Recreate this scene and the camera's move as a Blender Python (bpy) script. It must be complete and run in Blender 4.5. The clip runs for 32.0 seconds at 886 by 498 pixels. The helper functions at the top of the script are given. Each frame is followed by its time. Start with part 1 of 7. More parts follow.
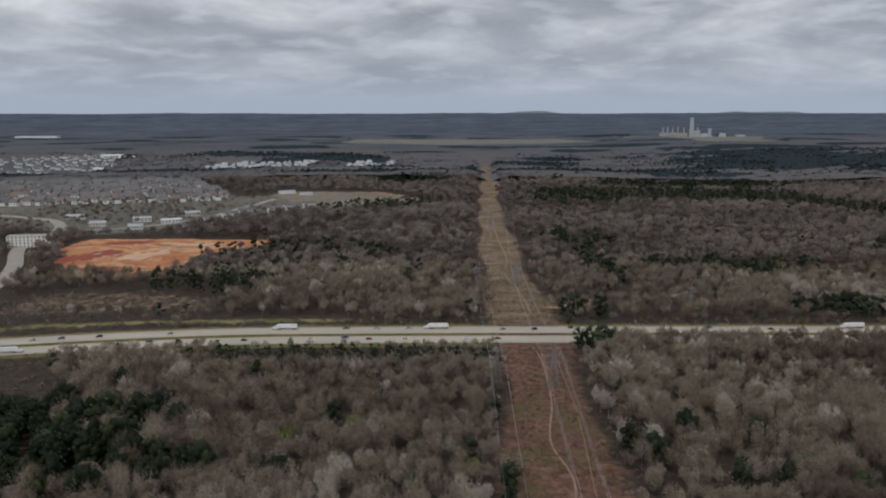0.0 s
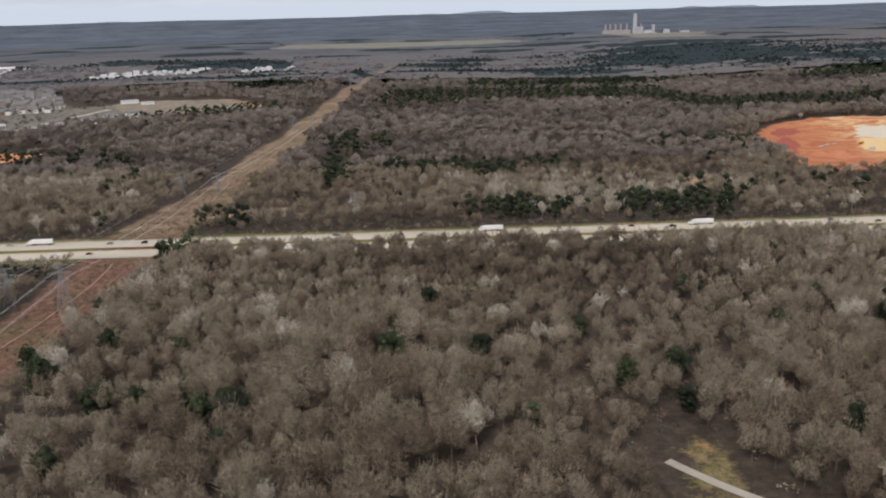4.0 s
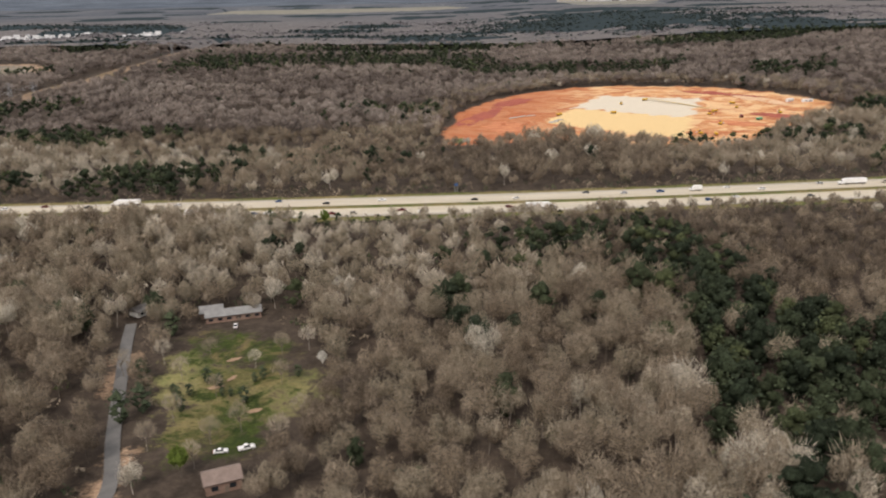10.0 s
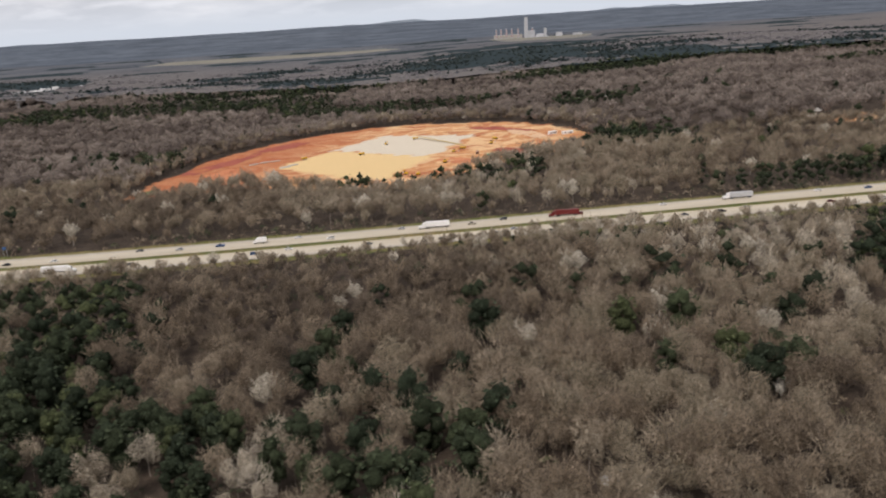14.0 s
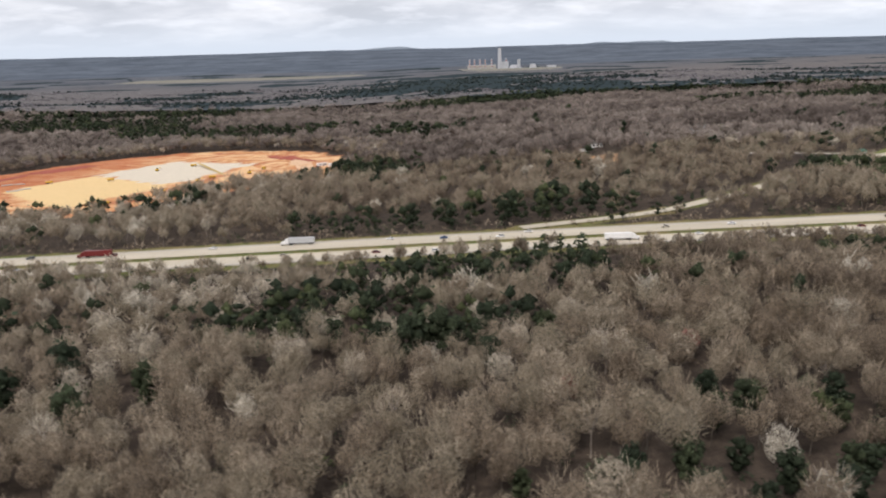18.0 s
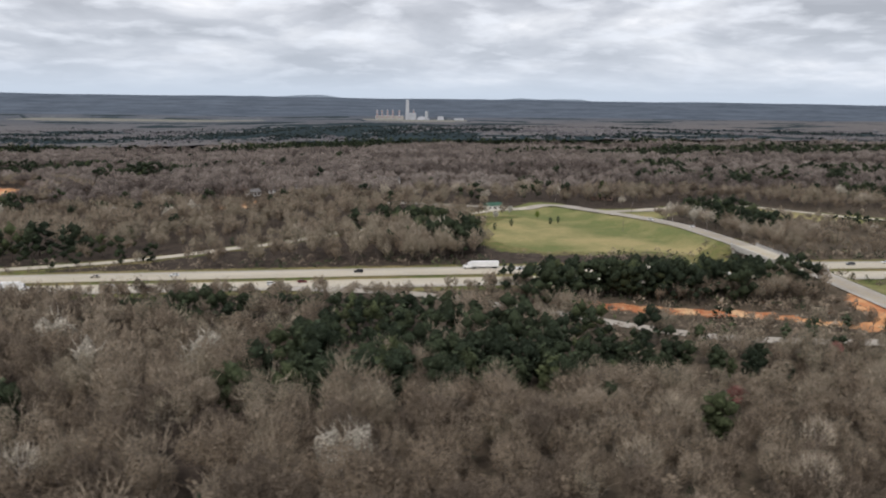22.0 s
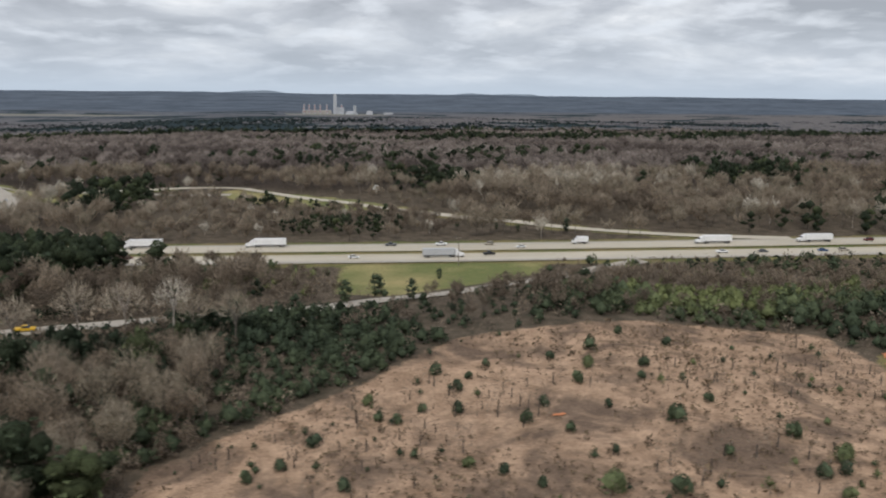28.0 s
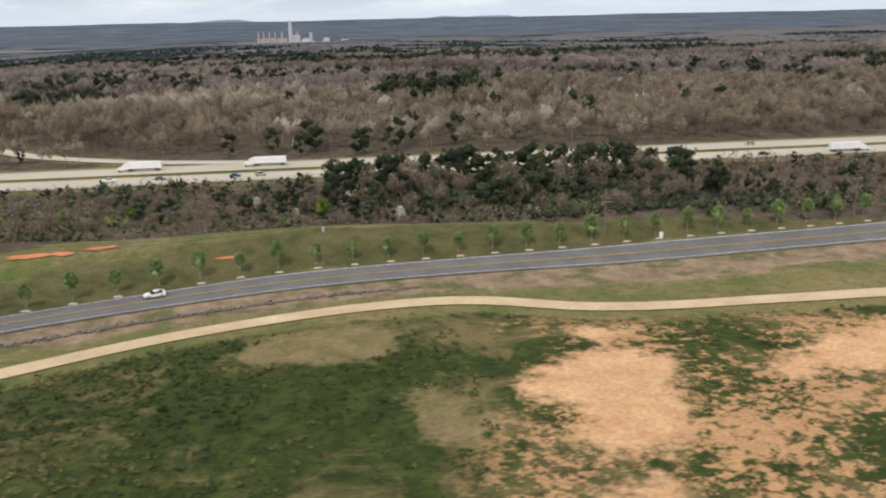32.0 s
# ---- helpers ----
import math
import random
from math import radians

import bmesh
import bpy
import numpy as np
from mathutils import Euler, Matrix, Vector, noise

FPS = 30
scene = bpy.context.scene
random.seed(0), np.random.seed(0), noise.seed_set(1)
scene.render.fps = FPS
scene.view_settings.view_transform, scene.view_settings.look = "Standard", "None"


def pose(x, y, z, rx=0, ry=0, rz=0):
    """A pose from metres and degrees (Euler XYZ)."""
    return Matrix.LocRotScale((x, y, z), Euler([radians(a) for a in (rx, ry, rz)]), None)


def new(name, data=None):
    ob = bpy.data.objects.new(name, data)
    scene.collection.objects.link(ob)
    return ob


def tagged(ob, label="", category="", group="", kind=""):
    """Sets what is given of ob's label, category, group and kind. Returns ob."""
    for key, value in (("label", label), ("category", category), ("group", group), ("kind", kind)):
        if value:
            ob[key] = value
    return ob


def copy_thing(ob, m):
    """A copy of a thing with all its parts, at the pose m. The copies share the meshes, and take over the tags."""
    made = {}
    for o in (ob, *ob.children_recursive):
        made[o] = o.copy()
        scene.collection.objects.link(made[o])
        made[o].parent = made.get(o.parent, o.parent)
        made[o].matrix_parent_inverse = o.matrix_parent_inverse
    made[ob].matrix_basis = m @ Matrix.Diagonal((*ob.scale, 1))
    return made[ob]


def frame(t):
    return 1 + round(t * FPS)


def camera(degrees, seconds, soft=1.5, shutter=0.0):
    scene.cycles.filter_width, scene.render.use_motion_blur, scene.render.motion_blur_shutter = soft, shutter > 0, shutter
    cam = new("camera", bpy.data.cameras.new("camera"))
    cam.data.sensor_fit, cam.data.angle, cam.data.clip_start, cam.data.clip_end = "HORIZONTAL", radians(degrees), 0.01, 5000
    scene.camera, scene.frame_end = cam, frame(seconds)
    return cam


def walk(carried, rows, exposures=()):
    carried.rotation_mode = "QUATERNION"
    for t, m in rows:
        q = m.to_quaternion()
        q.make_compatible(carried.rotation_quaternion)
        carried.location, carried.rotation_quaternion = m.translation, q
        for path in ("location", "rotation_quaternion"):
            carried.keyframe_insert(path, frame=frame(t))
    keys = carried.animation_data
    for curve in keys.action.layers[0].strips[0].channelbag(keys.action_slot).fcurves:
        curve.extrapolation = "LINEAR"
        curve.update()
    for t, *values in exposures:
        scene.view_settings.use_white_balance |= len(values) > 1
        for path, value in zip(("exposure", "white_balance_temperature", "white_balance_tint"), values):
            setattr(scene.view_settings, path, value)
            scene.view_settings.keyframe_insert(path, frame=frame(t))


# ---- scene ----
cam = camera(57.6, 32.0, soft=2.0, shutter=0.2)
# seconds, x, y, z, and the turn in degrees
PATH = [
    (0.0, 0.00, 0.00, 105.00, 79.72, 0.03, -1.44),
    (0.5, 18.80, 1.93, 104.15, 76.68, 0.70, -1.36),
    (1.0, 37.58, 3.92, 103.29, 74.89, -1.60, -1.06),
    (1.5, 56.37, 5.97, 102.42, 75.84, -2.51, -1.06),
    (2.0, 75.15, 8.07, 101.54, 75.42, -1.78, -2.66),
    (2.5, 93.92, 10.22, 100.65, 73.81, -1.52, -3.06),
    (3.0, 112.69, 12.41, 99.76, 73.36, -0.93, -3.15),
    (3.5, 131.45, 14.65, 98.85, 73.18, 0.23, -3.14),
    (4.0, 150.21, 16.94, 97.93, 73.12, 1.37, -3.12),
    (4.5, 168.97, 19.26, 97.01, 73.02, 1.92, -3.18),
    (5.0, 187.72, 21.62, 96.07, 72.60, 2.07, -3.50),
    (5.5, 206.47, 24.01, 95.14, 72.49, 2.14, -3.74),
    (6.0, 225.21, 26.44, 94.19, 72.62, 2.28, -4.22),
    (6.5, 243.95, 28.89, 93.24, 72.52, 2.89, -4.78),
    (7.0, 262.69, 31.36, 92.29, 73.89, 2.06, -3.13),
    (7.5, 281.43, 33.86, 91.32, 76.55, 2.20, -1.57),
    (8.0, 300.16, 36.38, 90.36, 76.14, 2.74, -1.28),
    (8.5, 318.89, 38.92, 89.39, 75.14, 2.79, -1.72),
    (9.0, 337.62, 41.47, 88.42, 73.61, 2.15, -2.08),
    (9.5, 356.35, 44.03, 87.44, 73.54, 1.74, -2.09),
    (10.0, 375.08, 46.60, 86.47, 71.04, 1.05, -2.42),
    (10.5, 393.81, 49.18, 85.49, 71.95, 2.09, -2.91),
    (11.0, 412.53, 51.76, 84.51, 72.64, 2.94, -3.25),
    (11.5, 431.26, 54.34, 83.53, 72.37, 3.12, -3.29),
    (12.0, 449.98, 56.92, 82.55, 71.59, 3.62, -3.41),
    (12.5, 468.71, 59.50, 81.57, 73.14, 3.63, -3.58),
    (13.0, 487.43, 62.06, 80.59, 74.29, 4.42, -4.16),
    (13.5, 506.16, 64.62, 79.61, 72.91, 3.80, -4.51),
    (14.0, 524.89, 67.16, 78.63, 73.72, 3.38, -4.04),
    (14.5, 543.62, 69.69, 77.66, 74.82, 4.23, -4.06),
    (15.0, 562.35, 72.19, 76.68, 75.04, 3.88, -3.96),
    (15.5, 581.08, 74.68, 75.72, 74.94, 2.71, -3.75),
    (16.0, 599.81, 77.14, 74.75, 74.75, 1.52, -3.55),
    (16.5, 618.55, 79.57, 73.79, 74.69, 1.13, -3.49),
    (17.0, 637.29, 81.98, 72.84, 74.87, 1.82, -3.63),
    (17.5, 656.03, 84.35, 71.89, 75.85, 2.21, -3.48),
    (18.0, 674.78, 86.68, 70.94, 75.68, 1.52, -3.08),
    (18.5, 693.52, 88.98, 70.01, 75.02, 1.25, -3.11),
    (19.0, 712.27, 91.24, 69.07, 75.84, 1.38, -3.16),
    (19.5, 731.03, 93.45, 68.15, 77.36, 1.39, -3.17),
    (20.0, 749.79, 95.62, 67.24, 77.49, 0.99, -3.30),
    (20.5, 768.55, 97.74, 66.33, 77.52, 0.84, -3.74),
    (21.0, 787.32, 99.80, 65.43, 77.80, 0.31, -4.13),
    (21.5, 806.10, 101.81, 64.54, 78.80, -0.27, -5.96),
    (22.0, 824.87, 103.77, 63.66, 79.24, -0.83, -6.69),
    (22.5, 843.66, 105.66, 62.80, 80.50, -0.71, -6.15),
    (23.0, 862.45, 107.49, 61.94, 80.50, -0.82, -6.25),
    (23.5, 881.24, 109.25, 61.09, 82.74, -2.08, -5.17),
    (24.0, 900.05, 110.95, 60.26, 78.81, -0.63, -7.23),
    (24.5, 918.85, 112.57, 59.44, 75.10, -1.57, -8.22),
    (25.0, 937.67, 114.12, 58.63, 74.22, -2.01, -10.17),
    (25.5, 956.49, 115.59, 57.84, 72.41, -1.37, -10.42),
    (26.0, 975.32, 116.99, 57.06, 73.03, -1.23, -10.11),
    (26.5, 994.16, 118.30, 56.29, 75.34, -1.25, -9.30),
    (27.0, 1013.00, 119.52, 55.54, 77.84, -1.28, -8.42),
    (27.5, 1031.86, 120.66, 54.80, 79.02, -1.18, -7.91),
    (28.0, 1050.72, 121.71, 54.08, 79.07, -0.66, -7.47),
    (28.5, 1069.59, 122.66, 53.38, 78.97, -0.33, -7.70),
    (29.0, 1088.47, 123.52, 52.70, 77.21, 0.21, -7.83),
    (29.5, 1107.36, 124.28, 52.03, 75.54, 1.38, -7.36),
    (30.0, 1126.25, 124.93, 51.38, 74.41, 1.35, -6.57),
    (30.5, 1145.16, 125.49, 50.75, 74.17, -0.39, -6.33),
    (31.0, 1164.08, 125.93, 50.13, 73.54, 0.41, -7.07),
    (31.5, 1183.01, 126.27, 49.54, 73.68, 0.84, -7.36),
    (32.0, 1201.94, 126.49, 48.97, 73.96, 1.11, -7.49),
]
EXPOSURES = [(0.0, -0.15, 6050.0, 12.0), (0.5, 0.6, 6150.0, 13.0), (1.0, 1.1, 6150.0, 14.0), (2.0, 0.5, 6250.0, 15.0), (5.0, 0.6, 6500.0, 15.0), (6.0, 0.5, 6600.0, 15.0), (7.0, 0.8, 6650.0, 15.0), (8.0, 0.35, 6250.0, 15.0), (9.0, 0.8, 6500.0, 15.0), (10.0, 0.85, 6850.0, 15.0), (11.0, 0.95, 6800.0, 15.0), (12.0, 0.75, 6650.0, 15.0), (13.0, 0.72, 6750.0, 15.0), (14.0, 0.62, 6700.0, 16.0), (17.0, 0.65, 6500.0, 15.0), (19.0, 0.95, 6450.0, 15.0), (20.0, 0.7, 6300.0, 14.0), (22.0, 0.55, 6250.0, 13.0), (23.5, 0.2, 6150.0, 12.0), (24.2, 0.5, 5980.0, 12.0), (25.0, 1.36, 6300.0, 14.0), (28.0, 0.4, 6200.0, 11.0), (29.0, 0.5, 6250.0, 12.0), (30.0, 1.05, 6500.0, 14.0), (31.0, 0.8, 6500.0, 13.0), (32.0, 0.75, 6450.0, 12.0)]
walk(cam, [(r[0], pose(*r[1:])) for r in PATH], EXPOSURES)

# ---- daylight ----
SUN_UP, SUN_TURN = 48.0, 205.0
world = bpy.data.worlds.new("overcast_sky")
scene.world = world
world.use_nodes = True
wt = world.node_tree
wt.nodes.clear()


def wnode(kind, **values):
    n = wt.nodes.new(kind)
    for key, v in values.items():
        if isinstance(v, bpy.types.NodeSocket):
            wt.links.new(v, n.inputs[key.replace("_", " ")])
        else:
            n.inputs[key.replace("_", " ")].default_value = v
    return n


def wmath(op, a, b=0.0):
    n = wt.nodes.new("ShaderNodeMath")
    n.operation = op
    for k, v in enumerate((a, b)):
        if isinstance(v, bpy.types.NodeSocket):
            wt.links.new(v, n.inputs[k])
        else:
            n.inputs[k].default_value = v
    return n.outputs[0]


def wramp(fac, stops):
    n = wt.nodes.new("ShaderNodeValToRGB")
    wt.links.new(fac, n.inputs[0])
    while len(n.color_ramp.elements) < len(stops):
        n.color_ramp.elements.new(0.5)
    for e, (p, col) in zip(n.color_ramp.elements, stops):
        e.position, e.color = p, (*col, 1)
    return n.outputs[0]


def wmix(fac, a, b):
    n = wt.nodes.new("ShaderNodeMix")
    n.data_type = "RGBA"
    wt.links.new(fac, n.inputs[0])
    for k, v in ((6, a), (7, b)):
        if isinstance(v, bpy.types.NodeSocket):
            wt.links.new(v, n.inputs[k])
        else:
            n.inputs[k].default_value = (*v, 1)
    return n.outputs[2]


sky = wt.nodes.new("ShaderNodeTexSky")
sky.sky_type, sky.sun_disc = "NISHITA", False
sky.sun_elevation, sky.sun_rotation = radians(SUN_UP), radians(SUN_TURN)
sky.air_density, sky.dust_density = 1.2, 3.0
where = wt.nodes.new("ShaderNodeTexCoord").outputs["Generated"]
sep = wnode("ShaderNodeSeparateXYZ", Vector=where)
up = wmath("MAXIMUM", sep.outputs[2], 0.0)
deep = wmath("ADD", up, 0.20)
comb = wnode("ShaderNodeCombineXYZ", X=wmath("DIVIDE", sep.outputs[0], deep), Y=wmath("DIVIDE", sep.outputs[1], deep))
bank = wnode("ShaderNodeTexNoise", Vector=comb.outputs[0], Scale=1.25, Detail=9.0, Roughness=0.55, Distortion=0.3)
puff = wnode("ShaderNodeTexNoise", Vector=comb.outputs[0], Scale=4.2, Detail=7.0, Roughness=0.5, Distortion=0.2)
grey = wramp(bank.outputs["Fac"], [(0.34, (0.32, 0.335, 0.36)), (0.47, (0.44, 0.455, 0.48)), (0.57, (0.60, 0.61, 0.62)), (0.70, (0.98, 0.96, 0.93))])
lump = wramp(puff.outputs["Fac"], [(0.50, (0.0, 0.0, 0.0)), (0.67, (1.0, 1.0, 1.0))])
cloud = wmix(wmath("MULTIPLY", lump, 0.55), grey, (0.74, 0.76, 0.78))
low = wramp(up, [(0.0, (1.0, 1.0, 1.0)), (0.035, (0.45, 0.45, 0.45)), (0.10, (0.0, 0.0, 0.0))])
cover = wmix(low, cloud, (0.46, 0.52, 0.58))
thin = wnode("ShaderNodeVectorMath", Vector=sky.outputs[0])
thin.operation = "SCALE"
thin.inputs["Scale"].default_value = 0.06
both = wt.nodes.new("ShaderNodeMix")
both.data_type, both.blend_type = "RGBA", "MIX"
both.inputs[0].default_value = 0.88
wt.links.new(thin.outputs[0], both.inputs[6])
wt.links.new(cover, both.inputs[7])
back = wnode("ShaderNodeBackground", Color=both.outputs[2], Strength=1.0)
wt.links.new(back.outputs[0], wt.nodes.new("ShaderNodeOutputWorld").inputs[0])

sun = new("sun", bpy.data.lights.new("sun", "SUN"))
sun.data.energy, sun.data.angle, sun.data.color = 1.3, radians(10), (1.0, 0.95, 0.88)
sun.matrix_world = pose(0, 0, 400, 90 - SUN_UP, 0, 180 - SUN_TURN)

# ---- materials ----
class Mat:
    """A procedural material, built node by node."""

    def __init__(self, name, rough=0.9, metal=0.0, spec=0.3):
        self.m = bpy.data.materials.new(name)
        self.m.use_nodes = True
        self.t = self.m.node_tree
        self.p = self.t.nodes["Principled BSDF"]
        self.p.inputs["Roughness"].default_value = rough
        self.p.inputs["Metallic"].default_value = metal
        self.p.inputs["Specular IOR Level"].default_value = spec
        self.place = self.t.nodes.new("ShaderNodeNewGeometry").outputs["Position"]

    def put(self, socket, v):
        if isinstance(v, bpy.types.NodeSocket):
            self.t.links.new(v, socket)
        elif isinstance(v, tuple) and len(v) == 3 and socket.type == "RGBA":
            socket.default_value = (*v, 1)
        else:
            socket.default_value = v

    def noise(self, scale, detail=4.0, rough=0.6, warp=0.0, at=None, stretch=None):
        n = self.t.nodes.new("ShaderNodeTexNoise")
        at = at or self.place
        if stretch:
            s = self.t.nodes.new("ShaderNodeVectorMath")
            s.operation = "MULTIPLY"
            self.t.links.new(at, s.inputs[0])
            s.inputs[1].default_value = stretch
            at = s.outputs[0]
        self.t.links.new(at, n.inputs["Vector"])
        for k, v in (("Scale", scale), ("Detail", detail), ("Roughness", rough), ("Distortion", warp)):
            n.inputs[k].default_value = v
        return n.outputs["Fac"]

    def math(self, op, a, b=0.0, clamp=False):
        n = self.t.nodes.new("ShaderNodeMath")
        n.operation, n.use_clamp = op, clamp
        self.put(n.inputs[0], a)
        self.put(n.inputs[1], b)
        return n.outputs[0]

    def ramp(self, fac, *stops):
        n = self.t.nodes.new("ShaderNodeValToRGB")
        self.put(n.inputs[0], fac)
        while len(n.color_ramp.elements) < len(stops):
            n.color_ramp.elements.new(0.5)
        for e, (p, c) in zip(n.color_ramp.elements, stops):
            e.position = p
            e.color = (*c, 1) if isinstance(c, tuple) else (c, c, c, 1)
        return n.outputs[0]

    def mix(self, fac, a, b, how="MIX"):
        n = self.t.nodes.new("ShaderNodeMix")
        n.data_type, n.blend_type = "RGBA", how
        self.put(n.inputs[0], fac)
        self.put(n.inputs[6], a)
        self.put(n.inputs[7], b)
        return n.outputs[2]

    def attr(self, name):
        n = self.t.nodes.new("ShaderNodeAttribute")
        n.attribute_name = name
        return n.outputs["Fac"]

    def random(self, island=False):
        if island:
            return self.t.nodes.new("ShaderNodeNewGeometry").outputs["Random Per Island"]
        return self.t.nodes.new("ShaderNodeObjectInfo").outputs["Random"]

    def colour(self, c):
        self.put(self.p.inputs["Base Color"], c)
        return self

    def bump(self, height, strength=0.3, distance=0.1):
        n = self.t.nodes.new("ShaderNodeBump")
        n.inputs["Strength"].default_value, n.inputs["Distance"].default_value = strength, distance
        self.put(n.inputs["Height"], height)
        self.t.links.new(n.outputs[0], self.p.inputs["Normal"])
        return self


def plain(name, a, b, scale=1.0, rough=0.85, metal=0.0, bump=0.0, vary=0.0, fine=0.0):
    """Two tones that drift into one another, with finer grain over them."""
    k = Mat(name, rough, metal)
    c = k.ramp(k.noise(scale, 5.0), (0.3, a), (0.7, b))
    grain = k.ramp(k.noise(fine or scale * 9, 3.0), (0.3, 0.82), (0.7, 1.12))
    c = k.mix(1.0, c, grain, "MULTIPLY")
    if vary:
        c = k.mix(1.0, c, k.ramp(k.random(), (0.0, 1 - vary), (1.0, 1 + vary)), "MULTIPLY")
    k.colour(c)
    if bump:
        k.bump(k.noise(scale * 6), bump)
    return k.m


def tinted(name, *stops, island=0.25, rough=0.95, grain=1.6, gaps=0.0):
    """Colour by each plant's own tint, with a spread from twig to twig and a twiggy grain."""
    k = Mat(name, rough, 0.0, 0.1)
    c = k.ramp(k.attr("tint"), *stops)
    c = k.mix(1.0, c, k.ramp(k.random(True), (0.0, 1 - island), (1.0, 1 + island)), "MULTIPLY")
    mesh = k.noise(grain, 4, 0.7, 0.6, stretch=(1.0, 1.0, 0.55))
    c = k.mix(1.0, c, k.ramp(mesh, (0.32, 0.55), (0.68, 1.30)), "MULTIPLY")
    k.colour(c)
    if gaps:
        # twigs too fine to stand alone: light passes between them and through them
        t = k.t
        thin, clear = t.nodes.new("ShaderNodeBsdfTranslucent"), t.nodes.new("ShaderNodeBsdfTransparent")
        k.put(thin.inputs["Color"], c)
        both, open_ = t.nodes.new("ShaderNodeMixShader"), t.nodes.new("ShaderNodeMixShader")
        both.inputs[0].default_value = 0.5
        t.links.new(k.p.outputs[0], both.inputs[1])
        t.links.new(thin.outputs[0], both.inputs[2])
        k.put(open_.inputs[0], k.ramp(k.noise(grain * 2.2, 3, 0.7, 1.0, stretch=(1.0, 1.0, 0.4)), (gaps - 0.04, 0.0), (gaps + 0.04, 1.0)))
        t.links.new(clear.outputs[0], open_.inputs[1])
        t.links.new(both.outputs[0], open_.inputs[2])
        t.links.new(open_.outputs[0], t.nodes["Material Output"].inputs[0])
    return k.m


M_BARK = tinted("bark", (0.0, (0.085, 0.070, 0.058)), (0.75, (0.17, 0.145, 0.12)), (0.9, (0.26, 0.225, 0.19)), (1.0, (0.44, 0.40, 0.35)))
TWIG_TONES = ((0.0, (0.160, 0.128, 0.097)), (0.3, (0.249, 0.198, 0.145)), (0.55, (0.337, 0.279, 0.209)), (0.66, (0.296, 0.251, 0.184)), (0.8, (0.319, 0.271, 0.200)), (0.9, (0.425, 0.362, 0.278)), (1.0, (0.562, 0.514, 0.424)))
M_TWIG = tinted("bare_twigs", *TWIG_TONES, island=0.22)
M_HAZE = tinted("fine_bare_twigs", *TWIG_TONES, island=0.15, grain=1.7, gaps=0.52)
PINE_TONES = ((0.0, (0.038, 0.051, 0.032)), (0.6, (0.069, 0.086, 0.047)), (1.0, (0.164, 0.184, 0.076)))
M_PINE = tinted("pine_needles", *PINE_TONES)
M_PINEHAZE = tinted("thin_pine_needles", *PINE_TONES, grain=1.5, gaps=0.43)
# middle-distance trees: twig tones greyed and cooled to paint in some haze
MID_TONES = ((0.0, (0.150, 0.123, 0.107)), (0.35, (0.233, 0.194, 0.170)), (0.7, (0.316, 0.267, 0.232)), (1.0, (0.355, 0.310, 0.269)))
M_MIDTWIG = tinted("haze_greyed_bare_twigs", *MID_TONES, island=0.2, grain=0.9)
M_MIDHAZE = tinted("haze_greyed_fine_twigs", *MID_TONES, island=0.15, grain=0.8, gaps=0.50)
# haze over the far canopy is painted in as a blue-grey base colour
k = Mat("haze_tinted_canopy", 1.0, 0.0, 0.0)
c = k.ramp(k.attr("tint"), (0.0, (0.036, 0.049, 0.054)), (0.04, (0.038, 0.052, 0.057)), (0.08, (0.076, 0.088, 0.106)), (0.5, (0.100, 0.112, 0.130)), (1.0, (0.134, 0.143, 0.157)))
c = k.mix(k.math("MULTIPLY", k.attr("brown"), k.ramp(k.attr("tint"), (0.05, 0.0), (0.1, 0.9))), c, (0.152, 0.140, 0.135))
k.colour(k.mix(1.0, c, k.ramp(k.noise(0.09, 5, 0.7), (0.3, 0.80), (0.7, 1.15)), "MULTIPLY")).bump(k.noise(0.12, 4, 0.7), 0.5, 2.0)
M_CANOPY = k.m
# farthest trees: haze painted in as greyer, bluer twig and needle colours
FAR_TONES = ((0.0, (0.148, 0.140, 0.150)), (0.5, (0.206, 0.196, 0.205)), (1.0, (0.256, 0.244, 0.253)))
M_FARTWIG = tinted("haze_tinted_bare_twigs", *FAR_TONES, island=0.15, grain=0.35)
M_FARHAZE = tinted("haze_tinted_fine_twigs", *FAR_TONES, island=0.12, grain=0.35, gaps=0.46)
M_FARPINE = tinted("haze_tinted_pine_needles", (0.0, (0.024, 0.034, 0.034)), (1.0, (0.040, 0.052, 0.048)), island=0.12, grain=0.35)
M_LEAF = tinted("young_leaves", (0.0, (0.075, 0.120, 0.035)), (1.0, (0.205, 0.275, 0.105)), grain=4.0)
M_REDBUD = tinted("red_buds", (0.0, (0.20, 0.085, 0.075)), (1.0, (0.30, 0.14, 0.12)), grain=3.0)
M_SWARD = tinted("coarse_grass_blades", (0.0, (0.032, 0.050, 0.016)), (0.6, (0.066, 0.088, 0.030)), (1.0, (0.150, 0.135, 0.055)))
M_BUD = tinted("budding_leaves", (0.0, (0.10, 0.15, 0.03)), (1.0, (0.20, 0.24, 0.06)))
M_BLOOM = tinted("white_blossom", (0.0, (0.40, 0.39, 0.34)), (1.0, (0.66, 0.64, 0.58)))
M_BRUSH = tinted("dry_brush", (0.0, (0.10, 0.075, 0.05)), (1.0, (0.22, 0.16, 0.10)))

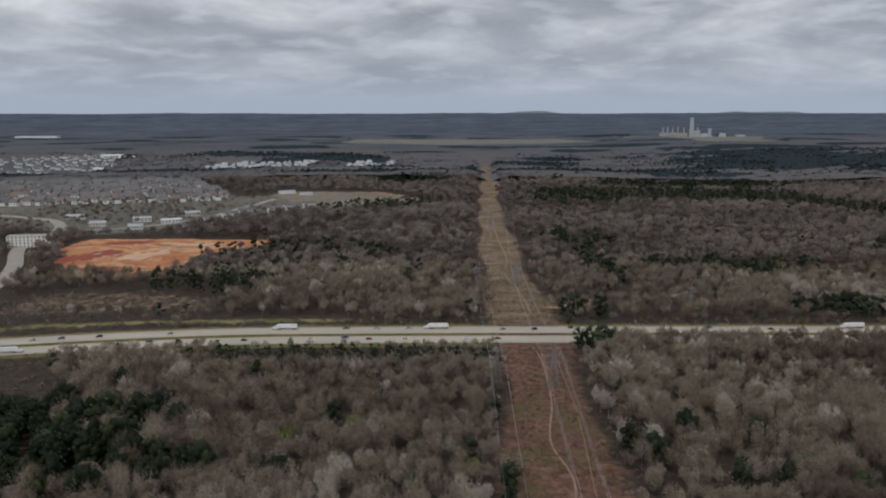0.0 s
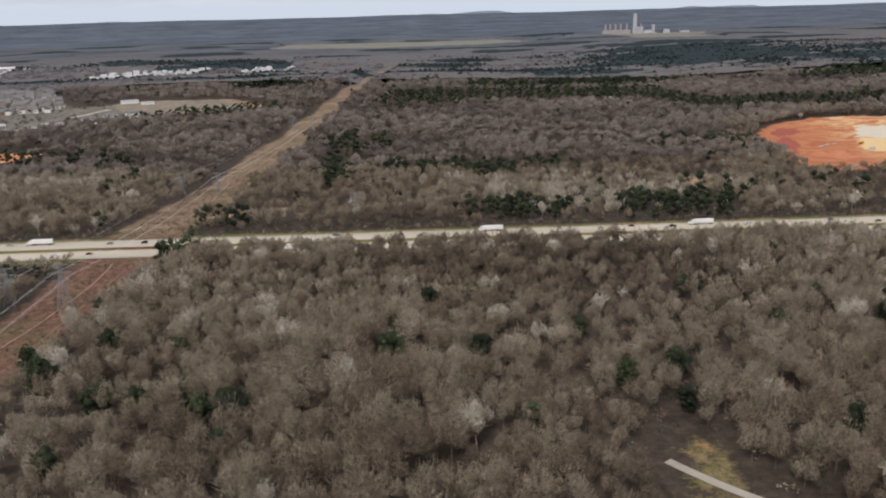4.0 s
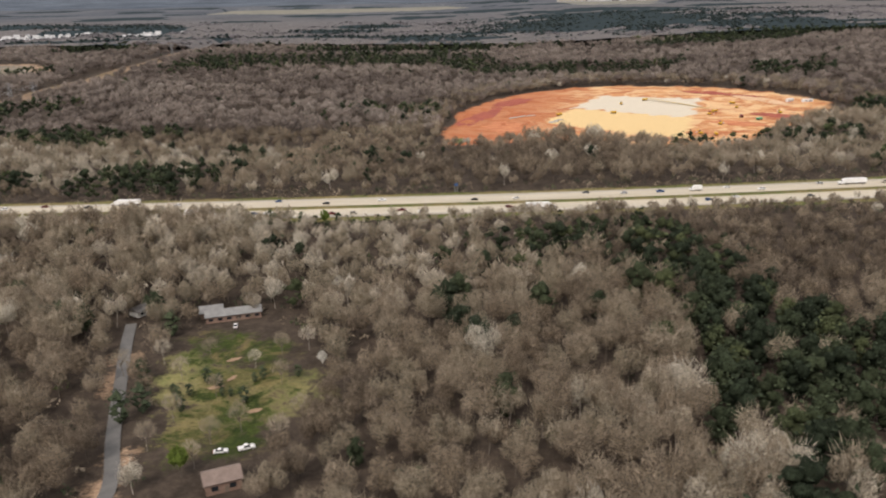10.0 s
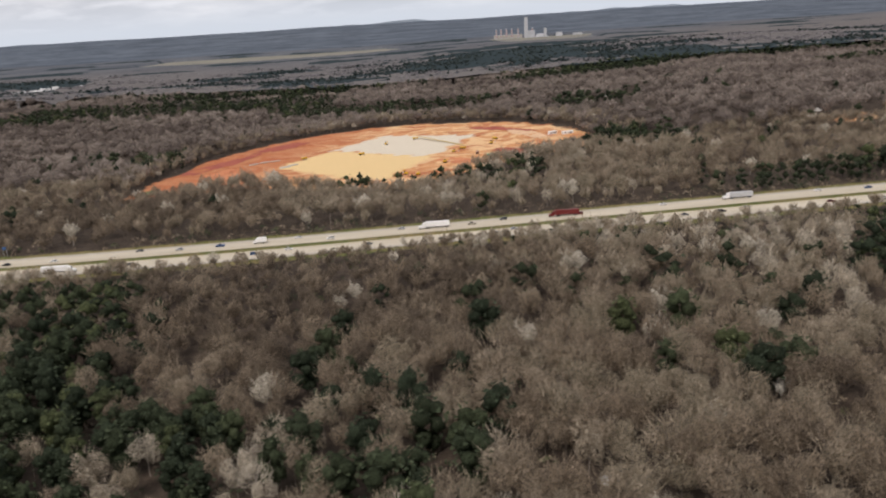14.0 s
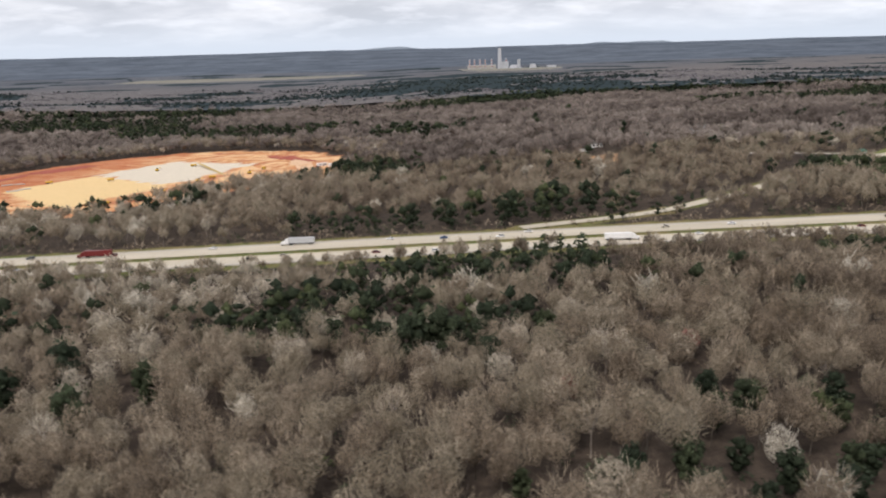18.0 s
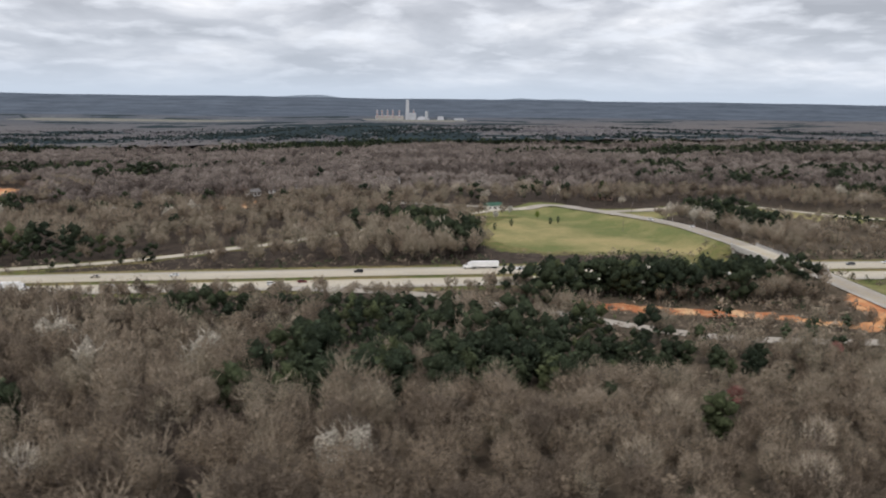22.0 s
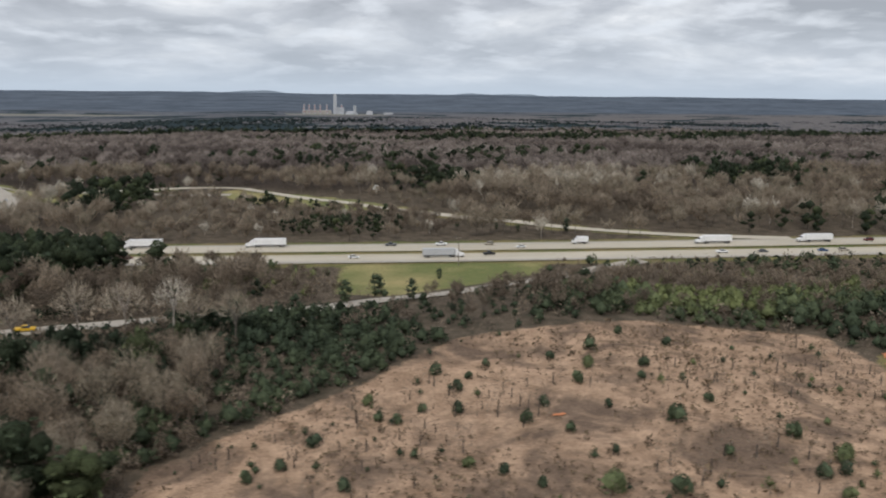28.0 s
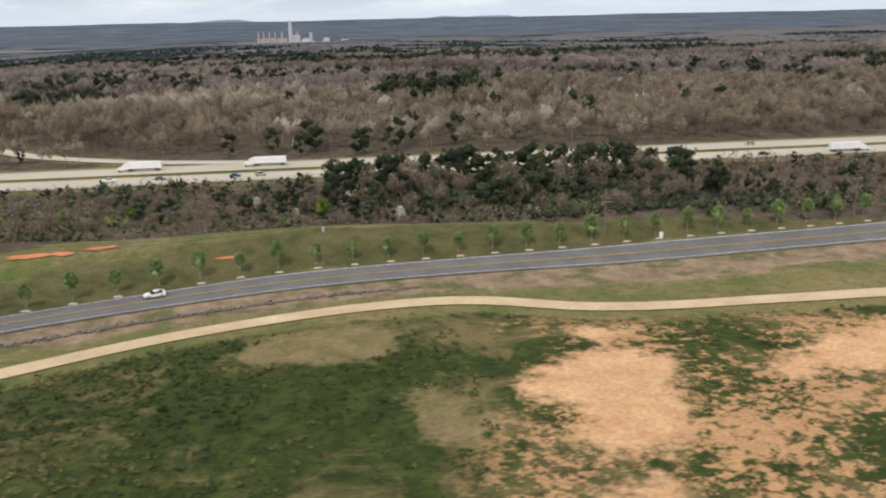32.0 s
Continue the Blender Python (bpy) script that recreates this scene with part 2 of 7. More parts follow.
M_ASPHALT = plain("asphalt", (0.060, 0.060, 0.062), (0.085, 0.083, 0.080), 0.4, 0.9, bump=0.1, fine=9)
M_GREYROAD = plain("weathered_asphalt", (0.115, 0.112, 0.110), (0.165, 0.160, 0.152), 0.3, 0.9, bump=0.1, fine=7)
M_WORN = plain("worn_asphalt", (0.32, 0.285, 0.235), (0.41, 0.37, 0.31), 0.15, 0.9, bump=0.1, fine=6)
k = Mat("concrete_road", 0.85)
c = k.ramp(k.noise(0.12, 5, stretch=(0.25, 1.6, 1)), (0.3, (0.43, 0.385, 0.30)), (0.7, (0.54, 0.485, 0.385)))
k.colour(k.mix(1.0, c, k.ramp(k.noise(3.0, 4), (0.3, 0.86), (0.7, 1.08)), "MULTIPLY")).bump(k.noise(5), 0.1)
M_CONC = k.m
M_WHITE = plain("white_road_paint", (0.50, 0.50, 0.48), (0.66, 0.66, 0.64), 1.0, 0.8)
M_YELLOW = plain("yellow_road_paint", (0.42, 0.29, 0.09), (0.50, 0.36, 0.13), 1.0, 0.7)
M_PYLON = plain("dull_grey_steel", (0.20, 0.21, 0.22), (0.30, 0.31, 0.32), 1.0, 0.6, 0.2)
M_DULLGREEN = plain("dull_green_roof", (0.03, 0.085, 0.055), (0.05, 0.12, 0.08), 0.6, 0.6)
M_STEEL = plain("galvanised_steel", (0.46, 0.47, 0.48), (0.58, 0.59, 0.60), 1.0, 0.5, 0.25)
M_POLE = plain("weathered_pole_wood", (0.13, 0.10, 0.08), (0.22, 0.18, 0.14), 2.0)
M_CONCRETE = plain("cast_concrete", (0.36, 0.34, 0.31), (0.48, 0.46, 0.42), 0.6, bump=0.1)
M_TRACK = plain("sandy_track", (0.46, 0.34, 0.20), (0.62, 0.48, 0.30), 0.25, bump=0.2, fine=4)
M_TRAIL = plain("brown_dirt_trail", (0.24, 0.155, 0.10), (0.36, 0.245, 0.16), 0.3, bump=0.2, fine=4)
M_CLAY = plain("red_clay", (0.42, 0.13, 0.055), (0.60, 0.25, 0.11), 0.2, bump=0.2, fine=3)
M_RUBBER = plain("tyre_rubber", (0.015, 0.015, 0.015), (0.03, 0.03, 0.03), 4.0)
M_GLASS = plain("dark_window_glass", (0.012, 0.014, 0.017), (0.03, 0.034, 0.04), 1.0, 0.08)
M_CHROME = plain("bright_metal", (0.5, 0.5, 0.5), (0.62, 0.62, 0.62), 1.0, 0.3, 0.9)
M_TRAILER = plain("white_trailer_skin", (0.70, 0.70, 0.69), (0.80, 0.80, 0.79), 0.5, 0.45)


def paint(name, c, rough=0.35):
    a = tuple(min(1, v * 0.92) for v in c)
    return plain(name, a, c, 0.8, rough)

# ---- the lie of the land ----
def step(x, a, b):
    s = np.clip((np.asarray(x, float) - a) / (b - a), 0, 1)
    return s * s * (3 - 2 * s)


_gx = np.arange(-6000.0, 9000.0, 10.0)
_gh = np.interp(_gx, [-200, 0, 300, 420, 500, 610, 720, 850, 950, 1100, 1300], [10.5, 10.5, 8.5, 8.3, 9, 11, 12.8, 14, 14.5, 14.0, 14.5])
_gh = np.convolve(np.pad(_gh, 4, "edge"), np.ones(9) / 9, "valid")
HWY_Y, HWY_HALF = 322.0, 12.2


def hwy_y(x):
    """The middle of the motorway: straight, with a slow bend in the west."""
    return HWY_Y - 13.0 * np.clip((-60.0 - np.asarray(x, float)) / 105.0, 0, 3) ** 1.6


def deck_z(y):
    """The bridge road's level."""
    return np.interp(y, [150, 232, 296, 348, 400, 440, 520], [16.2, 16.2, 18.4, 18.4, 17.2, 16.8, 16.2])


def bridge_x(y):
    y = np.asarray(y, float)
    return 950.3 - 36.0 * step(y, 375, 470) ** 1.3 - 0.012 * np.clip(y - 240, 0, 140)


def land(x, y):
    """Ground level."""
    x, y = np.broadcast_arrays(np.asarray(x, float), np.asarray(y, float))
    h = np.interp(x, _gx, _gh)
    near = step(300.0 - y, 0, 62)
    z = h + near * np.interp(x, [-200, 100, 250, 340, 480, 600, 900, 960, 1040, 1090, 1130, 1170, 1300], [0, 0, -3, -4.2, -2, 0, 1.2, 1.8, 4.0, 5.2, 3.8, 2.7, 2.3])
    # the grass bank beside the airport road
    z = z + 3.2 * np.exp(-(((y - 239) / 9.0) ** 2)) * step(x, 1120, 1160)
    # beyond the motorway the land falls to the river plain
    west = 1 - step(x, 560, 860)
    q = np.clip(y - 345, 0, 1000)
    fall = (9.0 * (1 - np.exp(-q / 110.0)) + 0.014 * q) * west + 0.020 * np.clip(y - 500, 0, 1000) * (1 - west)
    z = z - fall - 0.0095 * np.clip(y - 1100, 0, 2300)
    rise = step(y, 600, 1400) * (1 - 0.85 * step(y, 1650, 2250))
    z = z + rise * 5.0 * np.sin(x * 0.0042 + y * 0.0017) + rise * 4.0 * np.sin(x * 0.0021 - y * 0.0052 + 1.0)
    # causeway of the bridge road
    gap = np.abs(x - bridge_x(y))
    span = step(np.abs(y - HWY_Y), 15.5, 19.0)
    z = z + np.clip(deck_z(y) - 0.12 - z, -6, 6) * (1 - step(gap, 5.2, 14.0)) * span * step(y, 150, 175) * (1 - step(y, 470, 520))
    # gentle hummocks
    z = z + 0.35 * np.sin(x * 0.11 + 1.3 * np.sin(y * 0.07)) * np.sin(y * 0.093 + 0.8) * step(np.abs(y - HWY_Y), 22, 60) * step(gap, 12, 40)
    # low hills along the skyline
    far = step(y, 3500, 4450)
    sky_z = 45.0 + 1.6 * np.sin(x * 0.0043 + 0.4) + 1.0 * np.sin(x * 0.011)
    return z * (1 - far) + sky_z * far


def inside(x, y, poly):
    """Distance to the outline of a polygon: positive within it."""
    x, y = np.broadcast_arrays(np.asarray(x, float), np.asarray(y, float))
    best, odd = np.full(x.shape, 1e9), np.zeros(x.shape, bool)
    for (ax, ay), (bx, by) in zip(poly, poly[1:] + poly[:1]):
        dx, dy = bx - ax, by - ay
        s = np.clip(((x - ax) * dx + (y - ay) * dy) / (dx * dx + dy * dy), 0, 1)
        best = np.minimum(best, np.hypot(x - ax - s * dx, y - ay - s * dy))
        if dy:
            odd ^= ((ay > y) != (by > y)) & (x < dx * (y - ay) / dy + ax)
    return np.where(odd, best, -best)


def smooth_line(pts, spacing):
    """A polyline rounded by Catmull-Rom and cut at even steps."""
    p = np.array([2 * np.array(pts[0]) - pts[1], *pts, 2 * np.array(pts[-1]) - pts[-2]], float)
    out = []
    for i in range(1, len(p) - 2):
        n = max(2, int(np.hypot(*(p[i + 1] - p[i])) / spacing))
        for s in np.arange(n) / n:
            out.append(0.5 * (2 * p[i] + (p[i + 1] - p[i - 1]) * s + (2 * p[i - 1] - 5 * p[i] + 4 * p[i + 1] - p[i + 2]) * s**2 + (3 * p[i] - p[i - 1] - 3 * p[i + 1] + p[i + 2]) * s**3))
    return np.array(out + [p[-2]])


def off_line(x, y, line):
    """Distance to a polyline."""
    x, y = np.broadcast_arrays(np.asarray(x, float), np.asarray(y, float))
    best = np.full(x.shape, 1e9)
    for (ax, ay), (bx, by) in zip(line[:-1], line[1:]):
        dx, dy = bx - ax, by - ay
        s = np.clip(((x - ax) * dx + (y - ay) * dy) / max(1e-9, dx * dx + dy * dy), 0, 1)
        best = np.minimum(best, np.hypot(x - ax - s * dx, y - ay - s * dy))
    return best


# Outlines of what is open ground
CORRIDOR = [(14, 60), (46, 60), (49, 180), (58, 306), (58, 355), (70, 589), (87, 942), (103, 1088), (151, 1765), (119, 1753), (77, 1075), (66, 940), (42, 585), (31, 355), (31, 306), (20, 180)]
SIDE_CUT = [(55, 372), (92, 392), (96, 402), (54, 396)]
CLEARING = [(300, 430), (324, 424), (326, 468), (306, 452)]
SITE = [(388, 458), (398, 526), (408, 590), (437, 648), (462, 678), (523, 714), (580, 690), (615, 660), (640, 600), (642, 556), (632, 508), (608, 500), (566, 470), (534, 424), (500, 440), (448, 468)]
PAD_GREY = [(518, 650), (580, 612), (546, 530), (484, 590)]
PAD_SAND = [(456, 534), (484, 590), (546, 530), (517, 456), (490, 490)]
LAWN = [(317, 226), (326, 232), (340, 232), (346, 222), (354, 208), (354, 192), (344, 172), (330, 166), (321, 170), (322, 192), (320, 208)]
GLADE = [(486, 160), (508, 152), (516, 158), (500, 168)]
WEST_DIRT = [(-268, 596), (-268, 640), (-200, 640), (-118, 634), (-122, 600), (-160, 560), (-158, 478), (-222, 478), (-244, 545)]
WEST_SCRUB = [(-196, 358), (-100, 372), (-106, 412), (-150, 430), (-196, 432), (-214, 400)]
TOWN = [(-900, 700), (-330, 690), (-270, 660), (-236, 672), (-200, 722), (-150, 800), (-90, 850), (0, 905), (-40, 990), (-150, 1010), (-217, 960), (-330, 1175), (-620, 1190), (-900, 1100)]
DEV_PAD = [(-182, 972), (-160, 1004), (-47, 992), (6, 914), (-90, 866), (-150, 900)]
ESTATE_B = [(-410, 1400), (-215, 1470), (-210, 1690), (-410, 1650)]
ESTATE_C = [(-165, 1410), (-60, 1460), (-50, 1730), (-155, 1690)]
RED_FIELD = [(760, 476), (790, 478), (788, 506), (760, 504)]
MEADOW = [(882, 361), (875, 378), (875, 396), (884, 420), (900, 434), (918, 434), (936, 416), (944, 385), (946, 350), (934, 346), (918, 357), (888, 358)]
JUNCTION = [(880, 440), (900, 462), (960, 452), (970, 440), (955, 425), (935, 405), (912, 425)]
GORE = [(953, 250), (955, 304), (975, 304), (971, 270), (996, 258), (996, 250)]
HOLLOW = [(200, 142), (200, 160), (203, 168), (208, 172), (214, 170), (216, 160), (219, 146), (224, 138), (206, 136)]
HOLLOW_EARTH = [(201, 156), (202, 166), (208, 171), (214, 168), (214, 160), (208, 157)]
TAN_STRIP = [(959, 165), (959.5, 212), (962, 236), (966.5, 237), (963.5, 212), (961.8, 195), (962.3, 165)]
VERGE = [(954, 165), (955, 240), (968, 239), (962, 222), (960, 202), (959.5, 188), (959.5, 165)]
RED_BANK = [(878, 287), (882, 293), (902, 283), (921, 277), (935, 265), (941, 262), (944, 282), (948, 282), (947, 254), (938, 257), (920, 270), (901, 277)]
LOOP = [(1050, 274), (1060, 271), (1078, 282), (1096, 296), (1100, 308), (1052, 308)]
FIELD = [(1032, 160), (1032, 196), (1050, 214), (1068, 234), (1100, 241), (1124, 232), (1124, 210), (1104, 176), (1098, 160)]
BANK = [(1098, 160), (1106, 180), (1122, 207), (1126, 222), (1141, 229), (1156, 236), (1178, 248), (1200, 248), (1235, 237), (1290, 233), (1600, 250), (1600, 60), (1080, 60)]
RAMP_VERGE = [(1004, 452), (1042, 440), (1082, 398), (1040, 405), (1010, 432)]
FAR_FIELD = [(-300, 2600), (60, 2420), (420, 2560), (640, 2700), (520, 3150), (-260, 3120)]
YARD = [(311.9, 210.9), (319.6, 224.8), (340.6, 211.2), (356.2, 207.1), (358.8, 190.0), (348.5, 182.8), (339.0, 177.1), (325.5, 170.7)]
ESTATE_D = [(-1000, 1540), (-840, 1500), (-700, 1420), (-590, 1360), (-560, 1450), (-590, 1560), (-700, 1900), (-760, 1960), (-1000, 1800)]
STATION = [(880, 2500), (1010, 2440), (1180, 2480), (1240, 2900), (1240, 3200), (880, 3200)]
FAR_FIELD_B = [(700, 2950), (1250, 2950), (1400, 3180), (800, 3230)]
WEST_GREEN = [(-200, 326), (-120, 340), (-30, 341), (-30, 352), (-60, 355), (-120, 352), (-180, 344)]
OPEN = [HOLLOW, WEST_GREEN, CORRIDOR, SIDE_CUT, CLEARING, SITE, LAWN, GLADE, WEST_DIRT, WEST_SCRUB, TOWN, DEV_PAD, ESTATE_B, ESTATE_C, RED_FIELD, MEADOW, JUNCTION, GORE, VERGE, RED_BANK, LOOP, FIELD, BANK, RAMP_VERGE, FAR_FIELD, FAR_FIELD_B, ESTATE_D, STATION]

BALD = [[(1215.8, 191.6), (1222, 196.8), (1229.6, 198.8), (1232.8, 195.2), (1229.6, 185.8), (1227.1, 179.5), (1222.3, 178.8), (1219.9, 181), (1221, 185.5), (1218.2, 188.7)], [(1240.1, 191.5), (1244.3, 194), (1251.1, 197.2), (1258.4, 199.9), (1280, 200), (1280, 190), (1251.6, 190.2), (1246.5, 189.9), (1241.6, 189.3)], [(1226, 203), (1229.7, 204.8), (1232, 202.6), (1228.7, 201.4)], [(1219, 176), (1224, 175.5), (1224, 172), (1218, 172)]]
PARCHED = [[(1206.5, 190.5), (1209.8, 192.6), (1212.3, 188.8), (1210.9, 183.3), (1206.7, 182.5)], [(1189, 202), (1198, 209), (1206.8, 207.3), (1206.4, 201.8), (1198.6, 198.6)]]
MOTTLED = [(1213, 205), (1219, 207.6), (1239.5, 205), (1261, 203.3), (1300, 204), (1300, 160), (1208, 160), (1211, 176), (1214, 190)]

# Road lines
RAMP_SE = smooth_line([(953, 243), (974, 244.5), (992, 248), (1006, 250), (1022, 251.5), (1045, 257), (1062, 266), (1080, 277), (1100, 292), (1125, 308)], 4)
RAMP_SW = smooth_line([(947, 247), (930, 249), (908, 253), (890, 264), (868, 284), (840, 303), (810, 311)], 4)
RAMP_NE = smooth_line([(952, 446), (985, 462), (1010, 462), (1020, 450), (1051, 418), (1082, 391), (1105, 372), (1121, 358), (1149, 343), (1180, 334.5)], 4)
RAMP_NW = smooth_line([(905, 455), (880, 446), (857, 428), (820, 396), (784, 368), (754, 350), (712, 338)], 4)
CROSS = smooth_line([(840, 480), (880, 466), (906, 453), (930, 446), (957, 446), (1010, 440)], 4)
AIRPORT = smooth_line([(1085, 120), (1106, 160), (1118, 178), (1130, 192), (1146, 205.5), (1158, 212.5), (1172, 219.5), (1192, 224.5), (1217, 226.5), (1240, 227.5), (1280, 230), (1340, 235), (1420, 243)], 3)
PATHWAY = smooth_line([(1112, 140), (1128, 164), (1138, 176), (1150, 188), (1160, 197), (1175, 206.5), (1190, 211.5), (1214, 214.5), (1230, 211), (1246, 209), (1264, 208), (1310, 210), (1380, 214)], 3)
DRIVE = smooth_line([(321.0, 145.7), (322.0, 163.7), (317.4, 180.1), (311.9, 200.4), (307.1, 219.0), (303.6, 234.0)], 3)
DIRT_A = smooth_line([(928, 160), (931, 180), (934, 189), (938, 196), (942.5, 204), (944.5, 232)], 3)
FLARE_E = smooth_line([(952.4, 214), (953.4, 228), (957, 237.5), (966, 242.5), (980, 245)], 2)
FLARE_W = smooth_line([(947.2, 214), (946.4, 232), (943, 242), (934, 247), (924, 250)], 2)
TRAIL_A = smooth_line([(30, 120), (33, 160), (38, 190), (36, 215), (41, 245), (44, 285), (43, 303)], 4)
TRAIL_B = smooth_line([(40, 120), (41, 170), (47, 230), (50, 290)], 4)
TRAIL_C = smooth_line([(50, 356), (52, 420), (50, 480), (57, 540), (60, 640), (66, 760)], 8)
DIRT_B = smooth_line([(962, 228), (965, 218), (972, 206), (980, 199), (988, 195), (1004, 191)], 3)
WEST_ROAD = smooth_line([(-225, 380), (-244, 461), (-267, 523), (-300, 600), (-312, 690), (-350, 760), (-420, 800)], 8)
TOWN_ROAD = smooth_line([(-312, 690), (-260, 705), (-215, 760), (-190, 850), (-170, 930)], 8)
WOOD_TRACK = smooth_line([(202, 160), (205, 156), (209, 151.5), (214, 147), (221, 142), (232, 138)], 2)
LINES = [(WOOD_TRACK, 3.0), (RAMP_SE, 4.5), (RAMP_SW, 3.0), (RAMP_NE, 8.5), (RAMP_NW, 4.0), (CROSS, 6.0), (AIRPORT, 7.0), (PATHWAY, 5.0), (DRIVE, 3.0), (DIRT_A, 3.0), (DIRT_B, 4.0), (WEST_ROAD, 8.0), (TOWN_ROAD, 6.0)]

# ---- ground sheet ----
gx = np.unique(np.concatenate([np.linspace(-5200, -900, 30), np.arange(-900, 850, 11.0), np.arange(850, 1360, 3.6), np.arange(1130, 1262, 3.0), np.arange(1360, 2000, 12.0), np.linspace(2000, 7200, 46)]))
gy = np.unique(np.concatenate([np.linspace(-1500, 60, 20), np.arange(60, 150, 6.0), np.arange(150, 350, 3.2), np.arange(170, 246, 3.0), np.arange(350, 700, 9.0), np.arange(700, 1300, 16.0), np.linspace(1300, 4450, 58)]))
GX, GY = np.meshgrid(gx, gy)


def sheet(name, xs, ys, zs, m):
    ny, nx = xs.shape
    i = np.arange(ny * nx).reshape(ny, nx)
    quads = np.stack([i[:-1, :-1], i[:-1, 1:], i[1:, 1:], i[1:, :-1]], -1).reshape(-1, 4)
    return mesh_from(name, np.stack([xs, ys, zs], -1).reshape(-1, 3), quads, [m])


def mesh_from(name, verts, faces, mats, index=None, values=None, smooth=False):
    """A mesh from numpy arrays; values: a float for every vertex, by attribute name."""
    me = bpy.data.meshes.new(name)
    verts, faces = np.asarray(verts, np.float32), np.asarray(faces, np.int32)
    n, k = faces.shape
    me.vertices.add(len(verts))
    me.vertices.foreach_set("co", verts.ravel())
    me.loops.add(n * k)
    me.loops.foreach_set("vertex_index", faces.ravel())
    me.polygons.add(n)
    me.polygons.foreach_set("loop_start", np.arange(0, n * k, k, dtype=np.int32))
    for m in mats:
        me.materials.append(m)
    if index is not None:
        me.polygons.foreach_set("material_index", np.asarray(index, np.int32))
    for key, v in (values or {}).items():
        me.attributes.new(key, "FLOAT", "POINT").data.foreach_set("value", np.asarray(v, np.float32).ravel())
    me.polygons.foreach_set("use_smooth", np.full(n, smooth))
    me.update(calc_edges=True)
    return me


def zone(polys, soft):
    w = np.full(GX.shape, -1e9)
    for p in polys:
        w = np.maximum(w, inside(GX, GY, p))
    return np.clip(0.5 + w / (2 * soft), 0, 1)


hw_side = np.abs(GY - hwy_y(GX))
side_of_road = off_line(GX, GY, AIRPORT) * np.sign(GY - np.interp(GX, AIRPORT[:, 0], AIRPORT[:, 1]))
side_of_track = off_line(GX, GY, PATHWAY) * np.sign(GY - np.interp(GX, PATHWAY[:, 0], PATHWAY[:, 1]))
Z = {
    "grass": np.maximum.reduce([zone([MEADOW, JUNCTION, GORE, VERGE, LOOP, RAMP_VERGE], 2.5), np.clip(0.5 + (16.0 - hw_side) / 6, 0, 1), np.clip(0.5 + (4.2 - off_line(GX, GY, RAMP_NE)) / 3, 0, 1) * step(GX, 940, 960), np.clip(0.5 + (5.0 - off_line(GX, GY, RAMP_NW)) / 3, 0, 1), zone([BANK], 2.0), 0.8 * np.clip(0.5 + (inside(GX, GY, MEADOW) + 9) / 6, 0, 1), 0.3 * zone([TOWN, ESTATE_B, ESTATE_C, ESTATE_D], 12)]),
    "lush": np.maximum(0.6 * zone([LAWN], 6), zone([BANK], 2.0) * np.maximum(1 - step(off_line(GX, GY, PATHWAY) * np.sign(GY - np.interp(GX, PATHWAY[:, 0], PATHWAY[:, 1])) + 7.0, 0, 6), 0.0)),
    "straw": np.maximum.reduce([zone([FIELD], 2.0), np.maximum(zone([CLEARING, SIDE_CUT], 5), 0.45 * zone([WEST_SCRUB], 8)), 0.75 * np.clip(0.5 + (2.6 - off_line(GX, GY, DIRT_B)) / 4, 0, 1), 0.6 * np.clip(0.5 + (3.4 - off_line(GX, GY, DRIVE)) / 3, 0, 1), zone([DEV_PAD], 10), 0.2 * zone([TOWN], 12)]),
    "fresh": np.maximum.reduce([0.62 * zone([YARD], 7), 0.55 * zone([WEST_GREEN], 5), zone([MEADOW, JUNCTION, GORE, VERGE, LOOP, RAMP_VERGE], 2.5)]),
    "rough": zone([CORRIDOR], 3.0),
    "olive": zone([BANK], 2.0) * (1 - step(GX + 0.2 * (GY - 190), 1158, 1180)),
    "dry": np.maximum(zone([BANK], 2.0) * step(GX, 1100, 1112) * (np.clip(0.5 + (2.6 - np.abs(side_of_road + 5.0)) / 1.5, 0, 1) + 0.45 * np.clip(0.5 + (2.2 - np.abs(side_of_road + 9.2)) / 1.5, 0, 1)), 0.42 * zone([BANK], 2.0) * step(side_of_road, 11, 17)),
    "dry_strip": zone([TAN_STRIP], 1.6),
    "verge": zone([BANK], 2.5) * np.clip(0.5 + (side_of_road - 2.4) / 1.5, 0, 1) * (1 - 0.75 * step(side_of_road, 8, 17)),
    "bald": zone(BALD, 5.0),
    "parched": np.maximum(zone(PARCHED, 5.0), 0.6 * zone([HOLLOW, GLADE], 4.0)),
    "red": np.clip(0.5 + (470 + 0.25 * (GY - 560) - GX) / 40, 0, 1) * (0.35 + 0.65 * step(GX, 100, 200)),
    "clay": np.maximum.reduce([zone([SITE], 3.0), zone([WEST_DIRT], 4.0), zone([RED_FIELD], 4.0) * 0.8, 0.5 * zone([HOLLOW_EARTH], 5.0), zone([RED_BANK], 1.2)]),
    "sand": zone([PAD_SAND], 4.0),
    "gravel": zone([PAD_GREY], 2.0),
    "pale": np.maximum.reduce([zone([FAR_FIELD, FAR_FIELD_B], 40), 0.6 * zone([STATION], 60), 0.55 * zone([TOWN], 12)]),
    "bramble": step(GX, 815, 860) * np.maximum(1 - step(GY, 318, 326), step(GX, 950, 980) * (1 - step(GY, 440, 480))),
    "far_haze": step(GY, 950, 1500),
}

k = Mat("open_ground", 0.97, 0.0, 0.1)
edge = k.math("MULTIPLY", k.math("SUBTRACT", k.noise(0.16, 6, 0.7), 0.5), 1.1)
fine = k.math("MULTIPLY", k.math("SUBTRACT", k.noise(1.1, 4, 0.7), 0.5), 0.5)


